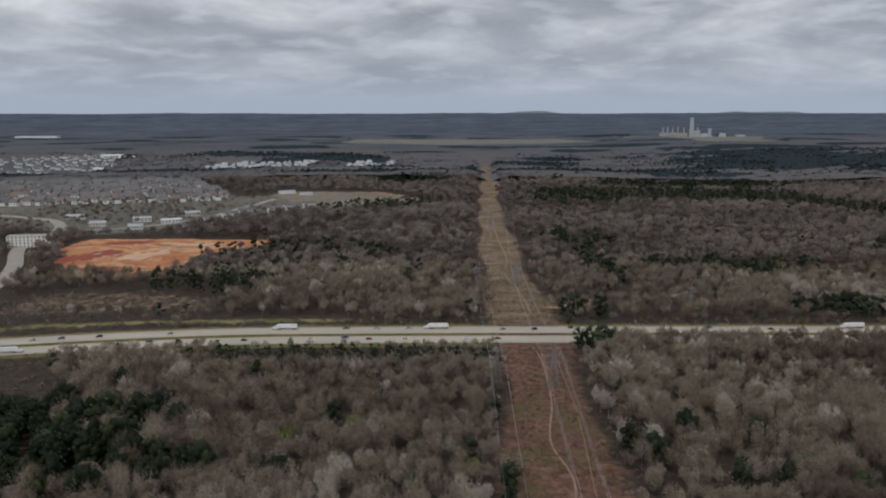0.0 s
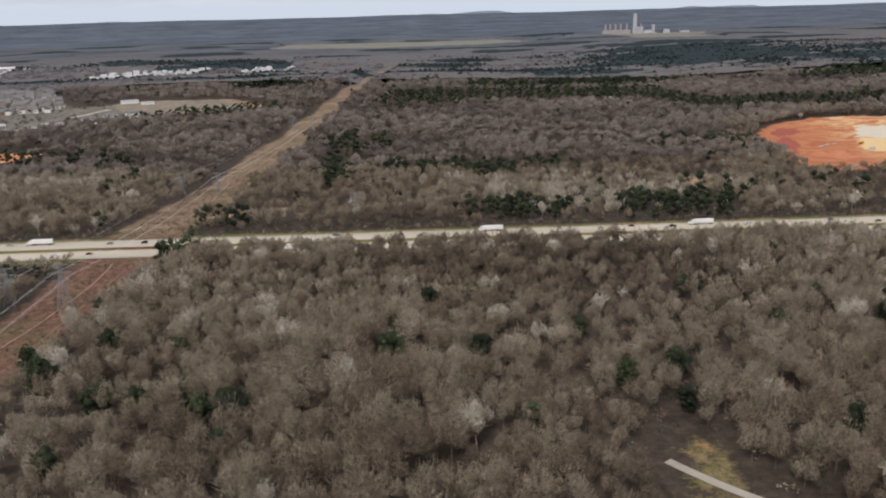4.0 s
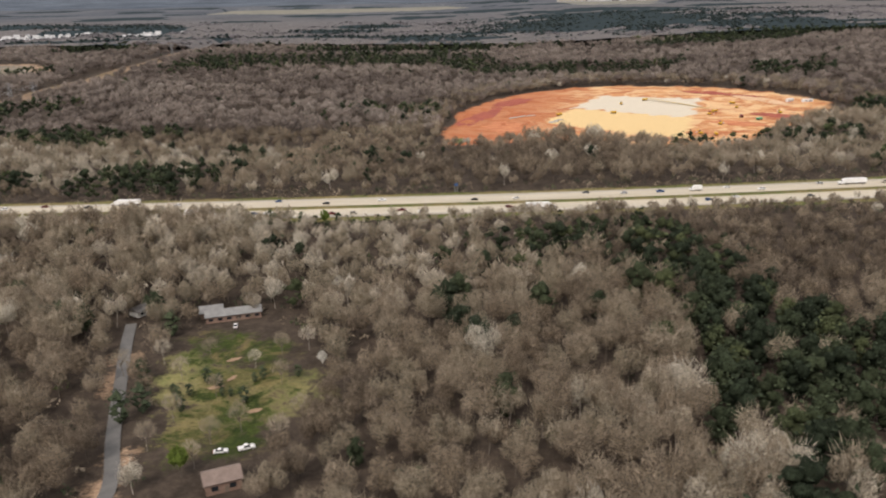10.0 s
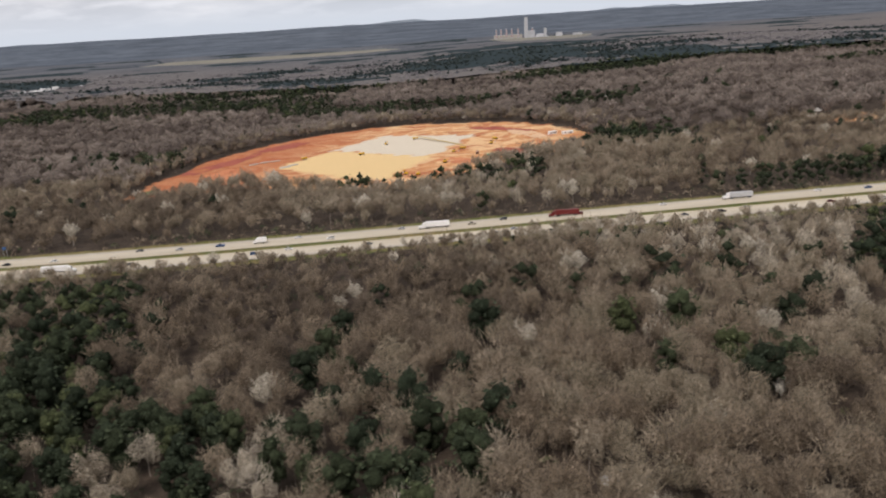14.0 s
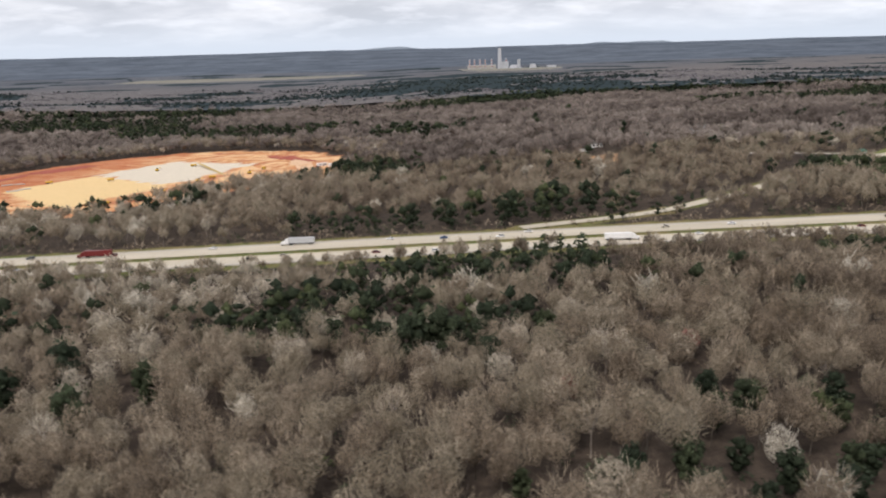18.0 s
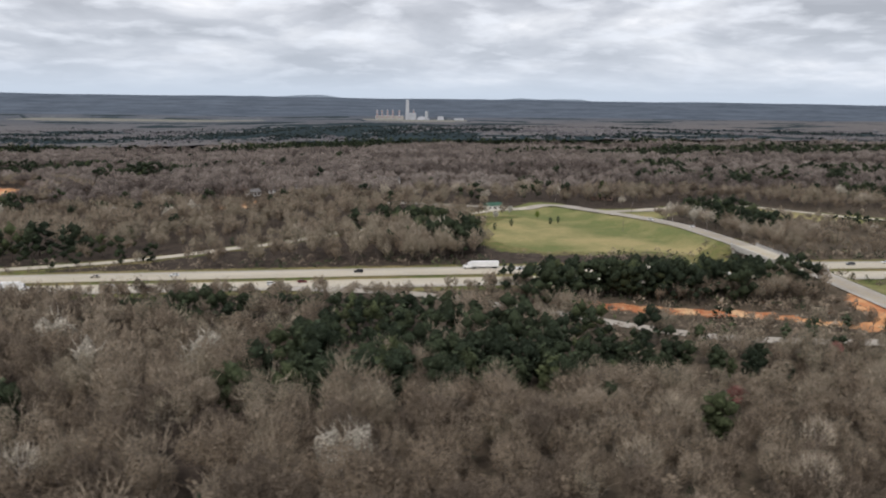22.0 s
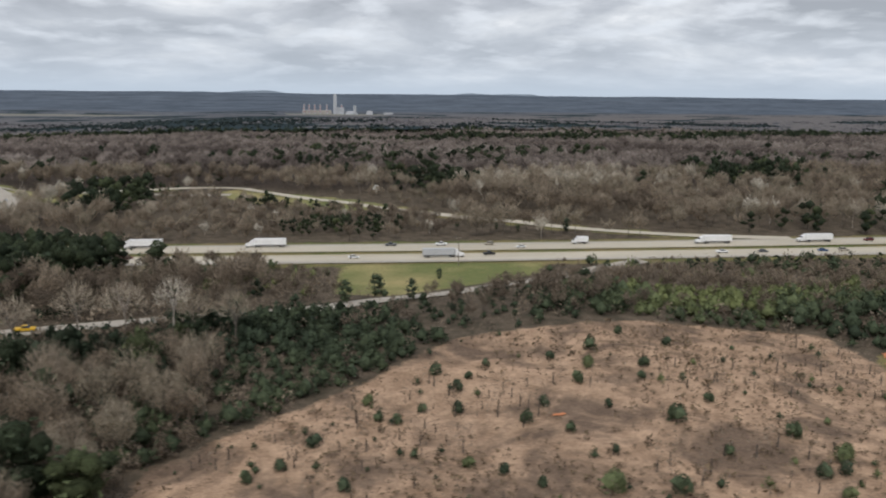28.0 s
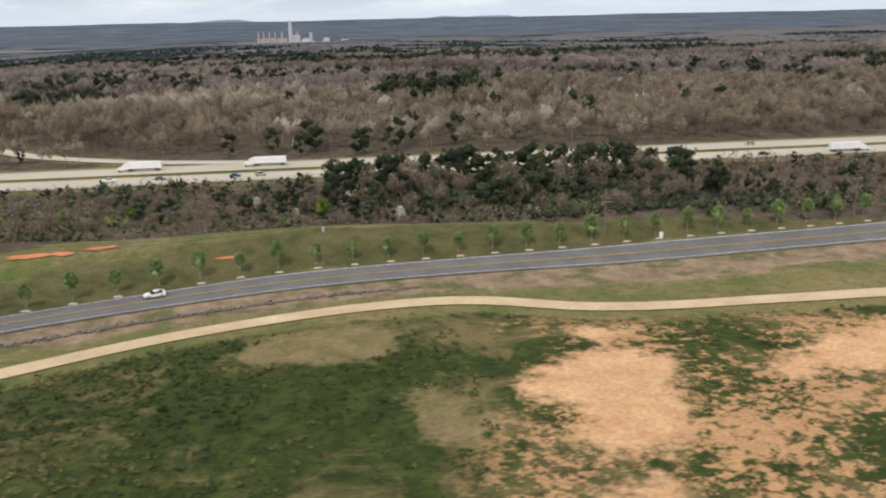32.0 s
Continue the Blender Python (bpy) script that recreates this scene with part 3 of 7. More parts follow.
def cut(w, sharp=5.0):
    s = k.math("ADD", k.math("ADD", w, edge), fine)
    return k.math("MULTIPLY", k.math("SUBTRACT", s, 0.5 - 0.5 / sharp), sharp, True)


blot = k.noise(0.05, 6, 0.65)
mid = k.noise(0.35, 5, 0.65)
grain = k.ramp(k.noise(2.6, 5, 0.75), (0.25, 0.62), (0.75, 1.30))
litter = k.mix(k.ramp(mid, (0.35, 0.0), (0.7, 1.0)), (0.042, 0.033, 0.026), (0.092, 0.071, 0.055))
grass = k.mix(k.ramp(blot, (0.40, 0.0), (0.60, 1.0)), (0.100, 0.128, 0.036), (0.235, 0.190, 0.085))
grass = k.mix(k.ramp(mid, (0.42, 0.0), (0.75, 0.8)), grass, (0.245, 0.190, 0.095))
grass = k.mix(k.ramp(k.noise(0.8, 5, 0.7), (0.48, 0.0), (0.64, 0.6)), grass, (0.075, 0.088, 0.028))
fresh = k.mix(k.ramp(k.noise(0.035, 5, 0.6), (0.40, 0.0), (0.62, 1.0)), (0.150, 0.168, 0.062), (0.36, 0.300, 0.140))
fresh = k.mix(k.ramp(mid, (0.45, 0.0), (0.75, 0.5)), fresh, (0.22, 0.20, 0.08))
lush = k.mix(k.ramp(mid, (0.30, 0.0), (0.62, 1.0)), (0.022, 0.037, 0.010), (0.062, 0.082, 0.020))
lush = k.mix(k.ramp(k.noise(0.9, 5, 0.7), (0.45, 0.0), (0.62, 0.85)), lush, (0.030, 0.043, 0.014))
lush = k.mix(k.ramp(k.noise(0.085, 6, 0.7, 0.8), (0.50, 0.0), (0.63, 0.9)), lush, k.mix(mid, (0.120, 0.105, 0.045), (0.240, 0.180, 0.085)))
bare = k.ramp(k.math("ADD", k.noise(0.045, 3, 0.5), k.math("MULTIPLY", k.math("SUBTRACT", k.noise(0.75, 6, 0.8), 0.5), 1.2)), (0.57, 0.0), (0.63, 0.9))
lush = k.mix(k.math("MULTIPLY", bare, k.attr("east")), lush, k.mix(mid, (0.44, 0.235, 0.115), (0.60, 0.36, 0.185)))
lush = k.mix(k.math("MULTIPLY", k.attr("olive"), k.ramp(k.noise(0.13, 6, 0.7, 0.6), (0.40, 0.25), (0.56, 0.95))), lush, k.mix(k.ramp(mid, (0.35, 0.0), (0.65, 1.0)), (0.090, 0.078, 0.036), (0.190, 0.135, 0.070)))
straw = k.mix(k.ramp(mid, (0.30, 0.0), (0.65, 1.0)), (0.246, 0.161, 0.103), (0.504, 0.345, 0.230))
straw = k.mix(k.ramp(k.noise(0.09, 5, 0.65, 0.5), (0.46, 0.0), (0.60, 0.85)), straw, k.mix(mid, (0.085, 0.062, 0.048), (0.17, 0.12, 0.085)))
dry = k.mix(k.ramp(mid, (0.34, 0.0), (0.66, 1.0)), (0.175, 0.128, 0.082), (0.340, 0.250, 0.165))
dry = k.mix(k.ramp(k.noise(0.22, 5, 0.6, 0.4), (0.52, 0.0), (0.62, 0.8)), dry, (0.10, 0.115, 0.04))
rough = k.mix(k.ramp(mid, (0.32, 0.0), (0.66, 1.0)), (0.105, 0.052, 0.039), (0.258, 0.151, 0.107))
rough = k.mix(k.math("MULTIPLY", k.attr("north_cut"), 0.8), rough, k.mix(k.ramp(k.noise(0.09, 5, 0.7, stretch=(0.4, 1.4, 1)), (0.38, 0.0), (0.62, 1.0)), (0.180, 0.128, 0.086), (0.370, 0.280, 0.188)))
rough = k.mix(k.ramp(k.noise(0.06, 5, 0.65), (0.48, 0.0), (0.62, 0.75)), rough, (0.135, 0.115, 0.055))
rough = k.mix(k.ramp(k.noise(0.55, 5, 0.75), (0.50, 0.0), (0.62, 0.7)), rough, (0.075, 0.045, 0.036))
clay = k.mix(k.ramp(blot, (0.36, 0.0), (0.64, 1.0)), (0.37, 0.105, 0.045), (0.62, 0.32, 0.14))
clay = k.mix(k.ramp(mid, (0.45, 0.0), (0.75, 0.7)), clay, (0.70, 0.46, 0.25))
swirl = k.noise(0.03, 4, 0.6, 2.5)
clay = k.mix(k.ramp(swirl, (0.48, 0.0), (0.56, 0.75)), clay, (0.72, 0.50, 0.28))
clay = k.mix(k.math("MULTIPLY", k.attr("red"), 0.75), clay, k.mix(mid, (0.30, 0.075, 0.035), (0.50, 0.17, 0.075)))
clay = k.mix(k.ramp(k.noise(0.06, 5, 0.7, 1.5), (0.60, 0.0), (0.68, 0.55)), clay, (0.26, 0.10, 0.05))
sand = k.mix(mid, (0.66, 0.46, 0.22), (0.74, 0.56, 0.30))
gravel = k.mix(mid, (0.56, 0.50, 0.40), (0.68, 0.61, 0.49))
# olive grass of the road bank, its slope's shade painted in as darker tone
verge = k.mix(k.ramp(mid, (0.32, 0.0), (0.68, 1.0)), (0.058, 0.064, 0.024), (0.118, 0.112, 0.046))
verge = k.mix(k.ramp(k.noise(0.1, 5, 0.65), (0.46, 0.0), (0.62, 0.55)), verge, (0.165, 0.130, 0.064))
parched = k.mix(k.ramp(mid, (0.3, 0.0), (0.7, 1.0)), (0.135, 0.122, 0.050), (0.260, 0.195, 0.100))
bald = k.mix(k.ramp(mid, (0.3, 0.0), (0.7, 1.0)), (0.52, 0.285, 0.145), (0.70, 0.445, 0.245))
litter = k.mix(k.attr("bramble"), litter, k.mix(k.ramp(mid, (0.35, 0.0), (0.68, 1.0)), (0.062, 0.052, 0.036), (0.150, 0.116, 0.084)))
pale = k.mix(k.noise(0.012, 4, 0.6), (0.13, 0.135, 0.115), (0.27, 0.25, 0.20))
# far woodland floor turns blue-grey: haze painted into the ground colour
c = k.mix(k.attr("far_haze"), litter, (0.105, 0.110, 0.120))
for key, look_ in (("grass", grass), ("fresh", fresh), ("lush", lush), ("parched", parched), ("verge", verge), ("straw", straw), ("dry", dry), ("dry_strip", dry), ("bald", bald), ("rough", rough), ("clay", clay), ("sand", sand), ("gravel", gravel), ("pale", pale)):
    c = k.mix(cut(k.attr(key)), c, look_)
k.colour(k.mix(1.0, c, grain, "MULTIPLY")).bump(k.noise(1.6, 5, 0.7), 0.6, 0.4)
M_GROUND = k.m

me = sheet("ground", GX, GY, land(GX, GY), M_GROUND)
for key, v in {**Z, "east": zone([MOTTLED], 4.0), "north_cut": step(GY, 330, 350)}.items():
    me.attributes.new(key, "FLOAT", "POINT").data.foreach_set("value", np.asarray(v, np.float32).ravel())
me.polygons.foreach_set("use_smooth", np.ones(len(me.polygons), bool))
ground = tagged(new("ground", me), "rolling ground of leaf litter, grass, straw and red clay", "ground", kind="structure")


# the wooded plain and the hills along the skyline; haze is painted into their blue
k = Mat("haze_blue_plain", 1.0, 0.0, 0.0)
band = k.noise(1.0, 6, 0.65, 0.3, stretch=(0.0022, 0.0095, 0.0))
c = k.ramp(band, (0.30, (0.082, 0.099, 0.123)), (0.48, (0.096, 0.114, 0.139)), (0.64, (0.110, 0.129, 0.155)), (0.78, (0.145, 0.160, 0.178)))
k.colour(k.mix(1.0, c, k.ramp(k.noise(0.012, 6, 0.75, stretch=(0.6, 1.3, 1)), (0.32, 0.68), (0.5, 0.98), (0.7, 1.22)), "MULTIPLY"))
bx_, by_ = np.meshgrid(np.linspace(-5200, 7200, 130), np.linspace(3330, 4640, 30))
tagged(new("backdrop_plain", sheet("backdrop_plain", bx_, by_, land(bx_, by_) + 1.2, k.m)), "wooded plain at the skyline, tinted blue-grey for haze", "backdrop", kind="structure")
k = Mat("haze_blue_hills", 1.0, 0.0, 0.0)
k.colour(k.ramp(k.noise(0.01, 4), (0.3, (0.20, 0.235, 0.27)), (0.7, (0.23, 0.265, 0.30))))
xs = np.linspace(-4200, 6200, 700)
crest = land(xs, 4640 + 0 * xs) - 2.0
for cx, w, h in ((610, 150, 22), (700, 60, 9), (330, 70, 10), (-1400, 130, 12), (-700, 60, 7), (1800, 90, 17), (2060, 140, 19), (2150, 40, 8), (1560, 70, 9), (2800, 240, 12), (1180, 45, 6)):
    crest = crest + 0.6 * h * np.exp(-(((xs - cx) / w) ** 2))
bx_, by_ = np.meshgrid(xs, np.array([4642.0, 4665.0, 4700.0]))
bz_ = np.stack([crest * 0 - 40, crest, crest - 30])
tagged(new("backdrop_hills", sheet("backdrop_hills", bx_, by_, bz_, k.m)), "hills along the skyline, tinted pale blue for haze", "backdrop", kind="structure")

# ---- roads ----
def ribbon(name, line, half, lift, m, z=None, left=None, right=None, thick=0.0):
    """A strip that follows a line over the land. left, right: its edges, off the line, instead of half."""
    line = np.asarray(line, float)
    d = np.gradient(line, axis=0)
    d /= np.hypot(d[:, 0], d[:, 1])[:, None]
    nrm = np.stack([-d[:, 1], d[:, 0]], 1)
    lo, hi = (-half, half) if left is None else (left, right)
    cols = max(2, int((hi - lo) / 2.2) + 1)
    off = np.linspace(lo, hi, cols)
    p = line[:, None, :] + nrm[:, None, :] * off[None, :, None]
    zz = land(p[..., 0], p[..., 1]) if z is None else np.repeat(np.asarray(z(line[:, 0], line[:, 1]))[:, None], cols, 1)
    zz = zz + lift
    return sheet(name, p[..., 0], p[..., 1], zz, m)


def lane_line(name, line, off, width, lift, m, z=None, dash=None):
    line = np.asarray(line, float)
    if not dash:
        return ribbon(name, line, 0, lift, m, z, off - width / 2, off + width / 2)
    seg = np.hypot(*np.diff(line, axis=0).T)
    s = np.concatenate([[0], np.cumsum(seg)])
    d = np.gradient(line, axis=0)
    d /= np.hypot(d[:, 0], d[:, 1])[:, None]
    vs, fs = [], []
    for a in np.arange(0, s[-1] - dash[0], dash[0] + dash[1]):
        for e in (a, a + dash[0]):
            q = np.array([np.interp(e, s, line[:, 0]), np.interp(e, s, line[:, 1])])
            u = np.array([np.interp(e, s, d[:, 0]), np.interp(e, s, d[:, 1])])
            for w in (off - width / 2, off + width / 2):
                r = q + np.array([-u[1], u[0]]) * w
                base = land(r[0], r[1]) if z is None else z(q[0], q[1])
                vs.append((r[0], r[1], float(base) + lift))
        n = len(vs)
        fs.append((n - 4, n - 2, n - 1, n - 3))
    return mesh_from(name, vs, fs, [m])


def road(name, me, label):
    return tagged(new(name, me), label, "road", kind="structure")


def under(parent, name, me, label=""):
    ob = new(name, me)
    ob.parent = parent
    return tagged(ob, label)


hx = np.arange(-900.0, 1900.0, 6.0)
motorway = np.stack([hx, hwy_y(hx)], 1)
flat = lambda x, y: np.interp(x, _gx, _gh)
m_near = road("motorway_near", ribbon("motorway_near", motorway, 0, 0.22, M_CONC, flat, -HWY_HALF, -1.9), "pale concrete motorway carriageway with three lanes and shoulders")
m_far = road("motorway_far", ribbon("motorway_far", motorway, 0, 0.22, M_CONC, flat, 1.9, HWY_HALF), "pale concrete motorway carriageway with three lanes and shoulders")
for ob, sgn in ((m_near, -1), (m_far, 1)):
    under(ob, "edge_line", lane_line("edge_line", motorway, sgn * 3.2, 0.14, 0.25, M_YELLOW, flat), "yellow edge line")
    under(ob, "edge_line", lane_line("edge_line", motorway, sgn * 10.2, 0.14, 0.25, M_WHITE, flat), "white edge line")
    for q in (5.5, 7.85):
        under(ob, "lane_line", lane_line("lane_line", motorway, sgn * q, 0.12, 0.25, M_WHITE, flat, (1.8, 5.4)), "dashed white lane line")
    under(ob, "shoulder", ribbon("shoulder", motorway, 0, 0.235, M_WORN, flat, *sorted((sgn * 10.35, sgn * 12.0))), "grey asphalt shoulder")

for name, line, half, m, label in (
    ("ramp_south_east", RAMP_SE, 2.4, M_WORN, "pale slip road curving down to the motorway"),
    ("ramp_south_west", RAMP_SW, 2.4, M_WORN, "pale slip road behind red clay banks"),
    ("ramp_north_east", RAMP_NE, 2.6, M_CONC, "pale slip road sweeping past the woods to the motorway"),
    ("ramp_north_west", RAMP_NW, 2.4, M_CONC, "pale slip road through the trees"),
    ("cross_road", CROSS, 2.6, M_WORN, "worn asphalt road across the end of the bridge road"),
    ("west_road", WEST_ROAD, 5.0, M_WORN, "grey asphalt road past the building sites"),
    ("town_road", TOWN_ROAD, 4.0, M_WORN, "grey asphalt road into the housing estate"),
    ("drive", DRIVE, 1.35, M_GREYROAD, "narrow grey asphalt house drive"),
    ("junction_flare_east", FLARE_E, 1.6, M_WORN, "worn asphalt flare at the junction"),
    ("junction_flare_west", FLARE_W, 1.4, M_WORN, "worn asphalt flare at the junction"),
    ("corridor_trail_west", TRAIL_A, 0.3, M_TRAIL, "pale worn trail in the power line corridor"),
    ("corridor_trail_east", TRAIL_B, 0.13, M_TRAIL, "pale worn trail in the power line corridor"),
    ("corridor_trail_north", TRAIL_C, 0.5, M_TRAIL, "pale worn trail in the power line corridor"),
    ("dirt_track_west", DIRT_A, 0.5, M_TRAIL, "narrow dirt track through the woods"),
    ("woodland_track", WOOD_TRACK, 1.2, M_WORN, "short pale track ending in a woodland clearing"),
    ("dirt_track_east", DIRT_B, 0.5, M_TRAIL, "pale dirt track through dry grass"),
):
    road(name, ribbon(name, line, half, 0.13 if "track" in name else 0.20 if "flare" in name else 0.24, m), label)

by = np.arange(120.0, 452.0, 4.0)
BRIDGE = np.stack([bridge_x(by), by], 1)
on_deck = lambda x, y: deck_z(y) + 0.0
b_road = road("bridge_road", ribbon("bridge_road", BRIDGE, 3.6, 0.10, M_WORN, on_deck), "worn grey road over the motorway with yellow and white lines")
south = BRIDGE[by < 218]
under(b_road, "dark_lane", ribbon("dark_lane", south, 0, 0.12, M_GREYROAD, on_deck, -3.5, 3.5), "newer grey asphalt surface")
for q in (-0.75, -0.55, 0.75, 0.95):
    under(b_road, "centre_line", lane_line("centre_line", BRIDGE[by < 380], q, 0.07, 0.135, M_YELLOW, on_deck), "yellow centre line")
for q in (-3.3, 3.3):
    under(b_road, "edge_line", lane_line("edge_line", BRIDGE, q, 0.12, 0.135, M_WHITE, on_deck), "white edge line")
under(b_road, "turn_lane_line", lane_line("turn_lane_line", south, -2.1, 0.07, 0.137, M_WHITE, on_deck), "white turn lane line")

airport_road = road("airport_road", ribbon("airport_road", AIRPORT, 2.6, 0.12, M_GREYROAD), "curved grey asphalt road with yellow and white lines")
for q, m, w in ((-2.2, M_WHITE, 0.10), (2.2, M_WHITE, 0.10), (-0.13, M_YELLOW, 0.09), (0.13, M_YELLOW, 0.09)):
    under(airport_road, "road_line", lane_line("road_line", AIRPORT, q, w, 0.20, m), "white edge line" if m == M_WHITE else "yellow centre line")
road("sandy_track", ribbon("sandy_track", PATHWAY, 1.35, 0.12, M_TRACK), "pale sandy service track beside the airport road")

# ---- plants ----
rng = np.random.default_rng(7)


class Shape:
    """Triangles of a plant one unit tall, with a material number each."""

    def __init__(self):
        self.v, self.f, self.m = [], [], []

    def tri(self, a, b, c, m):
        n = len(self.v)
        self.v += [a, b, c]
        self.f.append((n, n + 1, n + 2))
        self.m.append(m)

    def limb(self, a, b, ra, rb, m, sides=3):
        a, b = np.asarray(a, float), np.asarray(b, float)
        d = b - a
        u = np.cross(d, (0.3, 0.9, 0.2))
        u /= np.linalg.norm(u) + 1e-9
        w = np.cross(d, u)
        w /= np.linalg.norm(w) + 1e-9
        n = len(self.v)
        for q in range(sides):
            t = 2 * math.pi * q / sides
            self.v.append(tuple(a + ra * (u * math.cos(t) + w * math.sin(t))))
        for q in range(sides):
            t = 2 * math.pi * q / sides
            self.v.append(tuple(b + rb * (u * math.cos(t) + w * math.sin(t))))
        for q in range(sides):
            r = (q + 1) % sides
            self.f += [(n + q, n + r, n + sides + r), (n + q, n + sides + r, n + sides + q)]
            self.m += [m, m]

    def blade(self, base, tip, width, m):
        base, tip = np.asarray(base, float), np.asarray(tip, float)
        side = np.cross(tip - base, rng.normal(size=3))
        side *= width / (np.linalg.norm(side) + 1e-9)
        self.tri(tuple(base - side), tuple(base + side), tuple(tip), m)

    def clump(self, c, r, tall, m, fine=False):
        """A lumpy mass of small twigs or needles."""
        n = len(self.v)
        if fine:
            g = 0.618
            pts = [(q, a, 0) for q in (-g, g) for a in (-1, 1)] + [(0, q, a) for q in (-g, g) for a in (-1, 1)] + [(a, 0, q) for q in (-g, g) for a in (-1, 1)]
            pts = np.array(pts) * 0.85
            gap = np.linalg.norm(pts[:, None] - pts[None], axis=2)
            edge = (gap > 0.1) & (gap < 1.2)
            tris = [(a, b, d) for a in range(12) for b in range(a + 1, 12) for d in range(b + 1, 12) if edge[a, b] and edge[b, d] and edge[a, d]]
        else:
            pts = np.array([(1, 0, 0), (-1, 0, 0), (0, 1, 0), (0, -1, 0), (0, 0, 1), (0, 0, -1)], float)
            tris = [(a, b, d) for a in (0, 1) for b in (2, 3) for d in (4, 5)]
        t = rng.random() * 3.14
        for x, y, z in pts:
            w = rng.uniform(0.72, 1.28)
            self.v.append((c[0] + r * w * (x * math.cos(t) - y * math.sin(t)), c[1] + r * w * (x * math.sin(t) + y * math.cos(t)), c[2] + tall * w * z))
        for a, b, d in tris:
            out = np.cross(pts[b] - pts[a], pts[d] - pts[a]) @ (pts[a] + pts[b] + pts[d])
            self.f.append((n + a, n + b, n + d) if out > 0 else (n + a, n + d, n + b))
            self.m.append(m)

    def arrays(self):
        return np.array(self.v), np.array(self.f), np.array(self.m)


def bare_tree(limbs, twigs, width, spread=0.30, low=0.40, trunk=0.017, reach=0.16, clumps=0, fill=0.6, fine=False, lump=1):
    """A vase of limbs with a fuzzy shell of twigs round lumps of denser ones."""
    s = Shape()
    lean = rng.normal(size=2) * 0.03
    fork = rng.uniform(0.28, 0.42)
    if limbs:
        s.limb((0, 0, -0.05), (lean[0], lean[1], fork + 0.12), trunk, trunk * 0.6, 0, 4 if limbs > 3 else 3)
    for q in range(limbs):
        t = 2 * math.pi * (q + rng.random() * 0.7) / max(1, limbs)
        r = spread * rng.uniform(0.35, 0.85)
        e = np.array([r * math.cos(t), r * math.sin(t), rng.uniform(0.72, 0.93)])
        s.limb((lean[0], lean[1], fork + rng.uniform(-0.04, 0.12)), e, trunk * 0.5, trunk * 0.14, 0)
    mid = np.array([lean[0], lean[1], 0.64])
    lobes = rng.normal(size=(4, 3))
    lobes /= np.linalg.norm(lobes, axis=1)[:, None]
    for q in range(clumps):
        t = 2.4 * q + rng.random()
        r = 0.0 if clumps == 1 else spread * 0.5 * rng.uniform(0.5, 1.1)
        s.clump((mid[0] + r * math.cos(t), mid[1] + r * math.sin(t), mid[2] - 0.12 + 0.05 * q), spread * fill * rng.uniform(0.8, 1.15), 0.34 * fill * rng.uniform(0.8, 1.2) + 0.05, lump, fine)
    for q in range(twigs):
        d = rng.normal(size=3)
        d[2] = abs(d[2]) * 1.1 - 0.45
        d /= np.linalg.norm(d)
        puff = 0.80 + 0.28 * max(0.0, float((lobes @ d).max())) ** 2
        w = rng.uniform(0.5, 1.0) ** 0.6 * puff
        p = mid + d * (spread, spread, 0.36 if d[2] > 0 else 0.26) * w
        out = d + rng.normal(size=3) * 0.45 + (0, 0, 0.95)
        out /= np.linalg.norm(out)
        s.blade(p - out * reach * 0.6, p + out * reach * rng.uniform(0.4, 0.8), width * rng.uniform(0.6, 1.4), 1)
    return s.arrays()


def pine_tree(clumps, tufts, width, cone=0.3, low=0.3, trunk=0.014, fine=False, lump=1):
    """A stem, lumpy boughs, and tufts of needles over them."""
    s = Shape()
    s.limb((0, 0, -0.05), (0, 0, low + 0.3), trunk, trunk * 0.6, 0, 3)
    girth = lambda u: cone * (0.16 + 0.9 * math.sin(math.pi * min(1.0, u) ** 0.8))
    s.clump((0, 0, 0.82), cone * 0.46, 0.15, lump, fine)
    for q in range(clumps - 1):
        h = low + 0.08 + (0.74 - low) * (q + 0.5) / (clumps - 1)
        t = q * 2.4 + rng.random() * 0.8
        r = girth((1 - h) / (1 - low)) * 0.55
        s.clump((r * math.cos(t), r * math.sin(t), h), cone * rng.uniform(0.38, 0.54), rng.uniform(0.09, 0.14), lump, fine)
    for q in range(tufts):
        h = low + (0.97 - low) * (q + rng.random()) / tufts
        t = q * 2.4 + rng.random()
        r = girth((1 - h) / (1 - low)) * rng.uniform(0.75, 1.1)
        e = np.array([r * math.cos(t), r * math.sin(t), h])
        for n in range(2):
            d = rng.normal(size=3) * (1, 1, 0.55)
            d /= np.linalg.norm(d)
            s.blade(e - d * width * 1.4, e + d * width * 2.0 + (0, 0, 0.02), width * rng.uniform(0.7, 1.3), 1)
    return s.arrays()


def bush(blades, width, tall=1.0, clumps=0):
    s = Shape()
    s.limb((0, 0, -0.05), (0, 0, 0.4), 0.03, 0.02, 0, 3)
    for q in range(clumps):
        t = q * 3.0 + rng.random()
        s.clump((0.14 * math.cos(t), 0.14 * math.sin(t), 0.34 + 0.1 * q), 0.30, 0.32 * tall, 1, blades > 100)
    for q in range(blades):
        d = rng.normal(size=3)
        d[2] = abs(d[2])
        d /= np.linalg.norm(d)
        p = d * (0.40, 0.40, 0.8 * tall) * rng.uniform(0.45, 1.0) ** 0.5 + (0, 0, 0.06)
        out = d + rng.normal(size=3) * 0.9 + (0, 0, 0.3)
        out /= np.linalg.norm(out)
        s.blade(p - out * width * 1.2, p + out * width * 2.0, width * rng.uniform(0.6, 1.2), 1)
    return s.arrays()


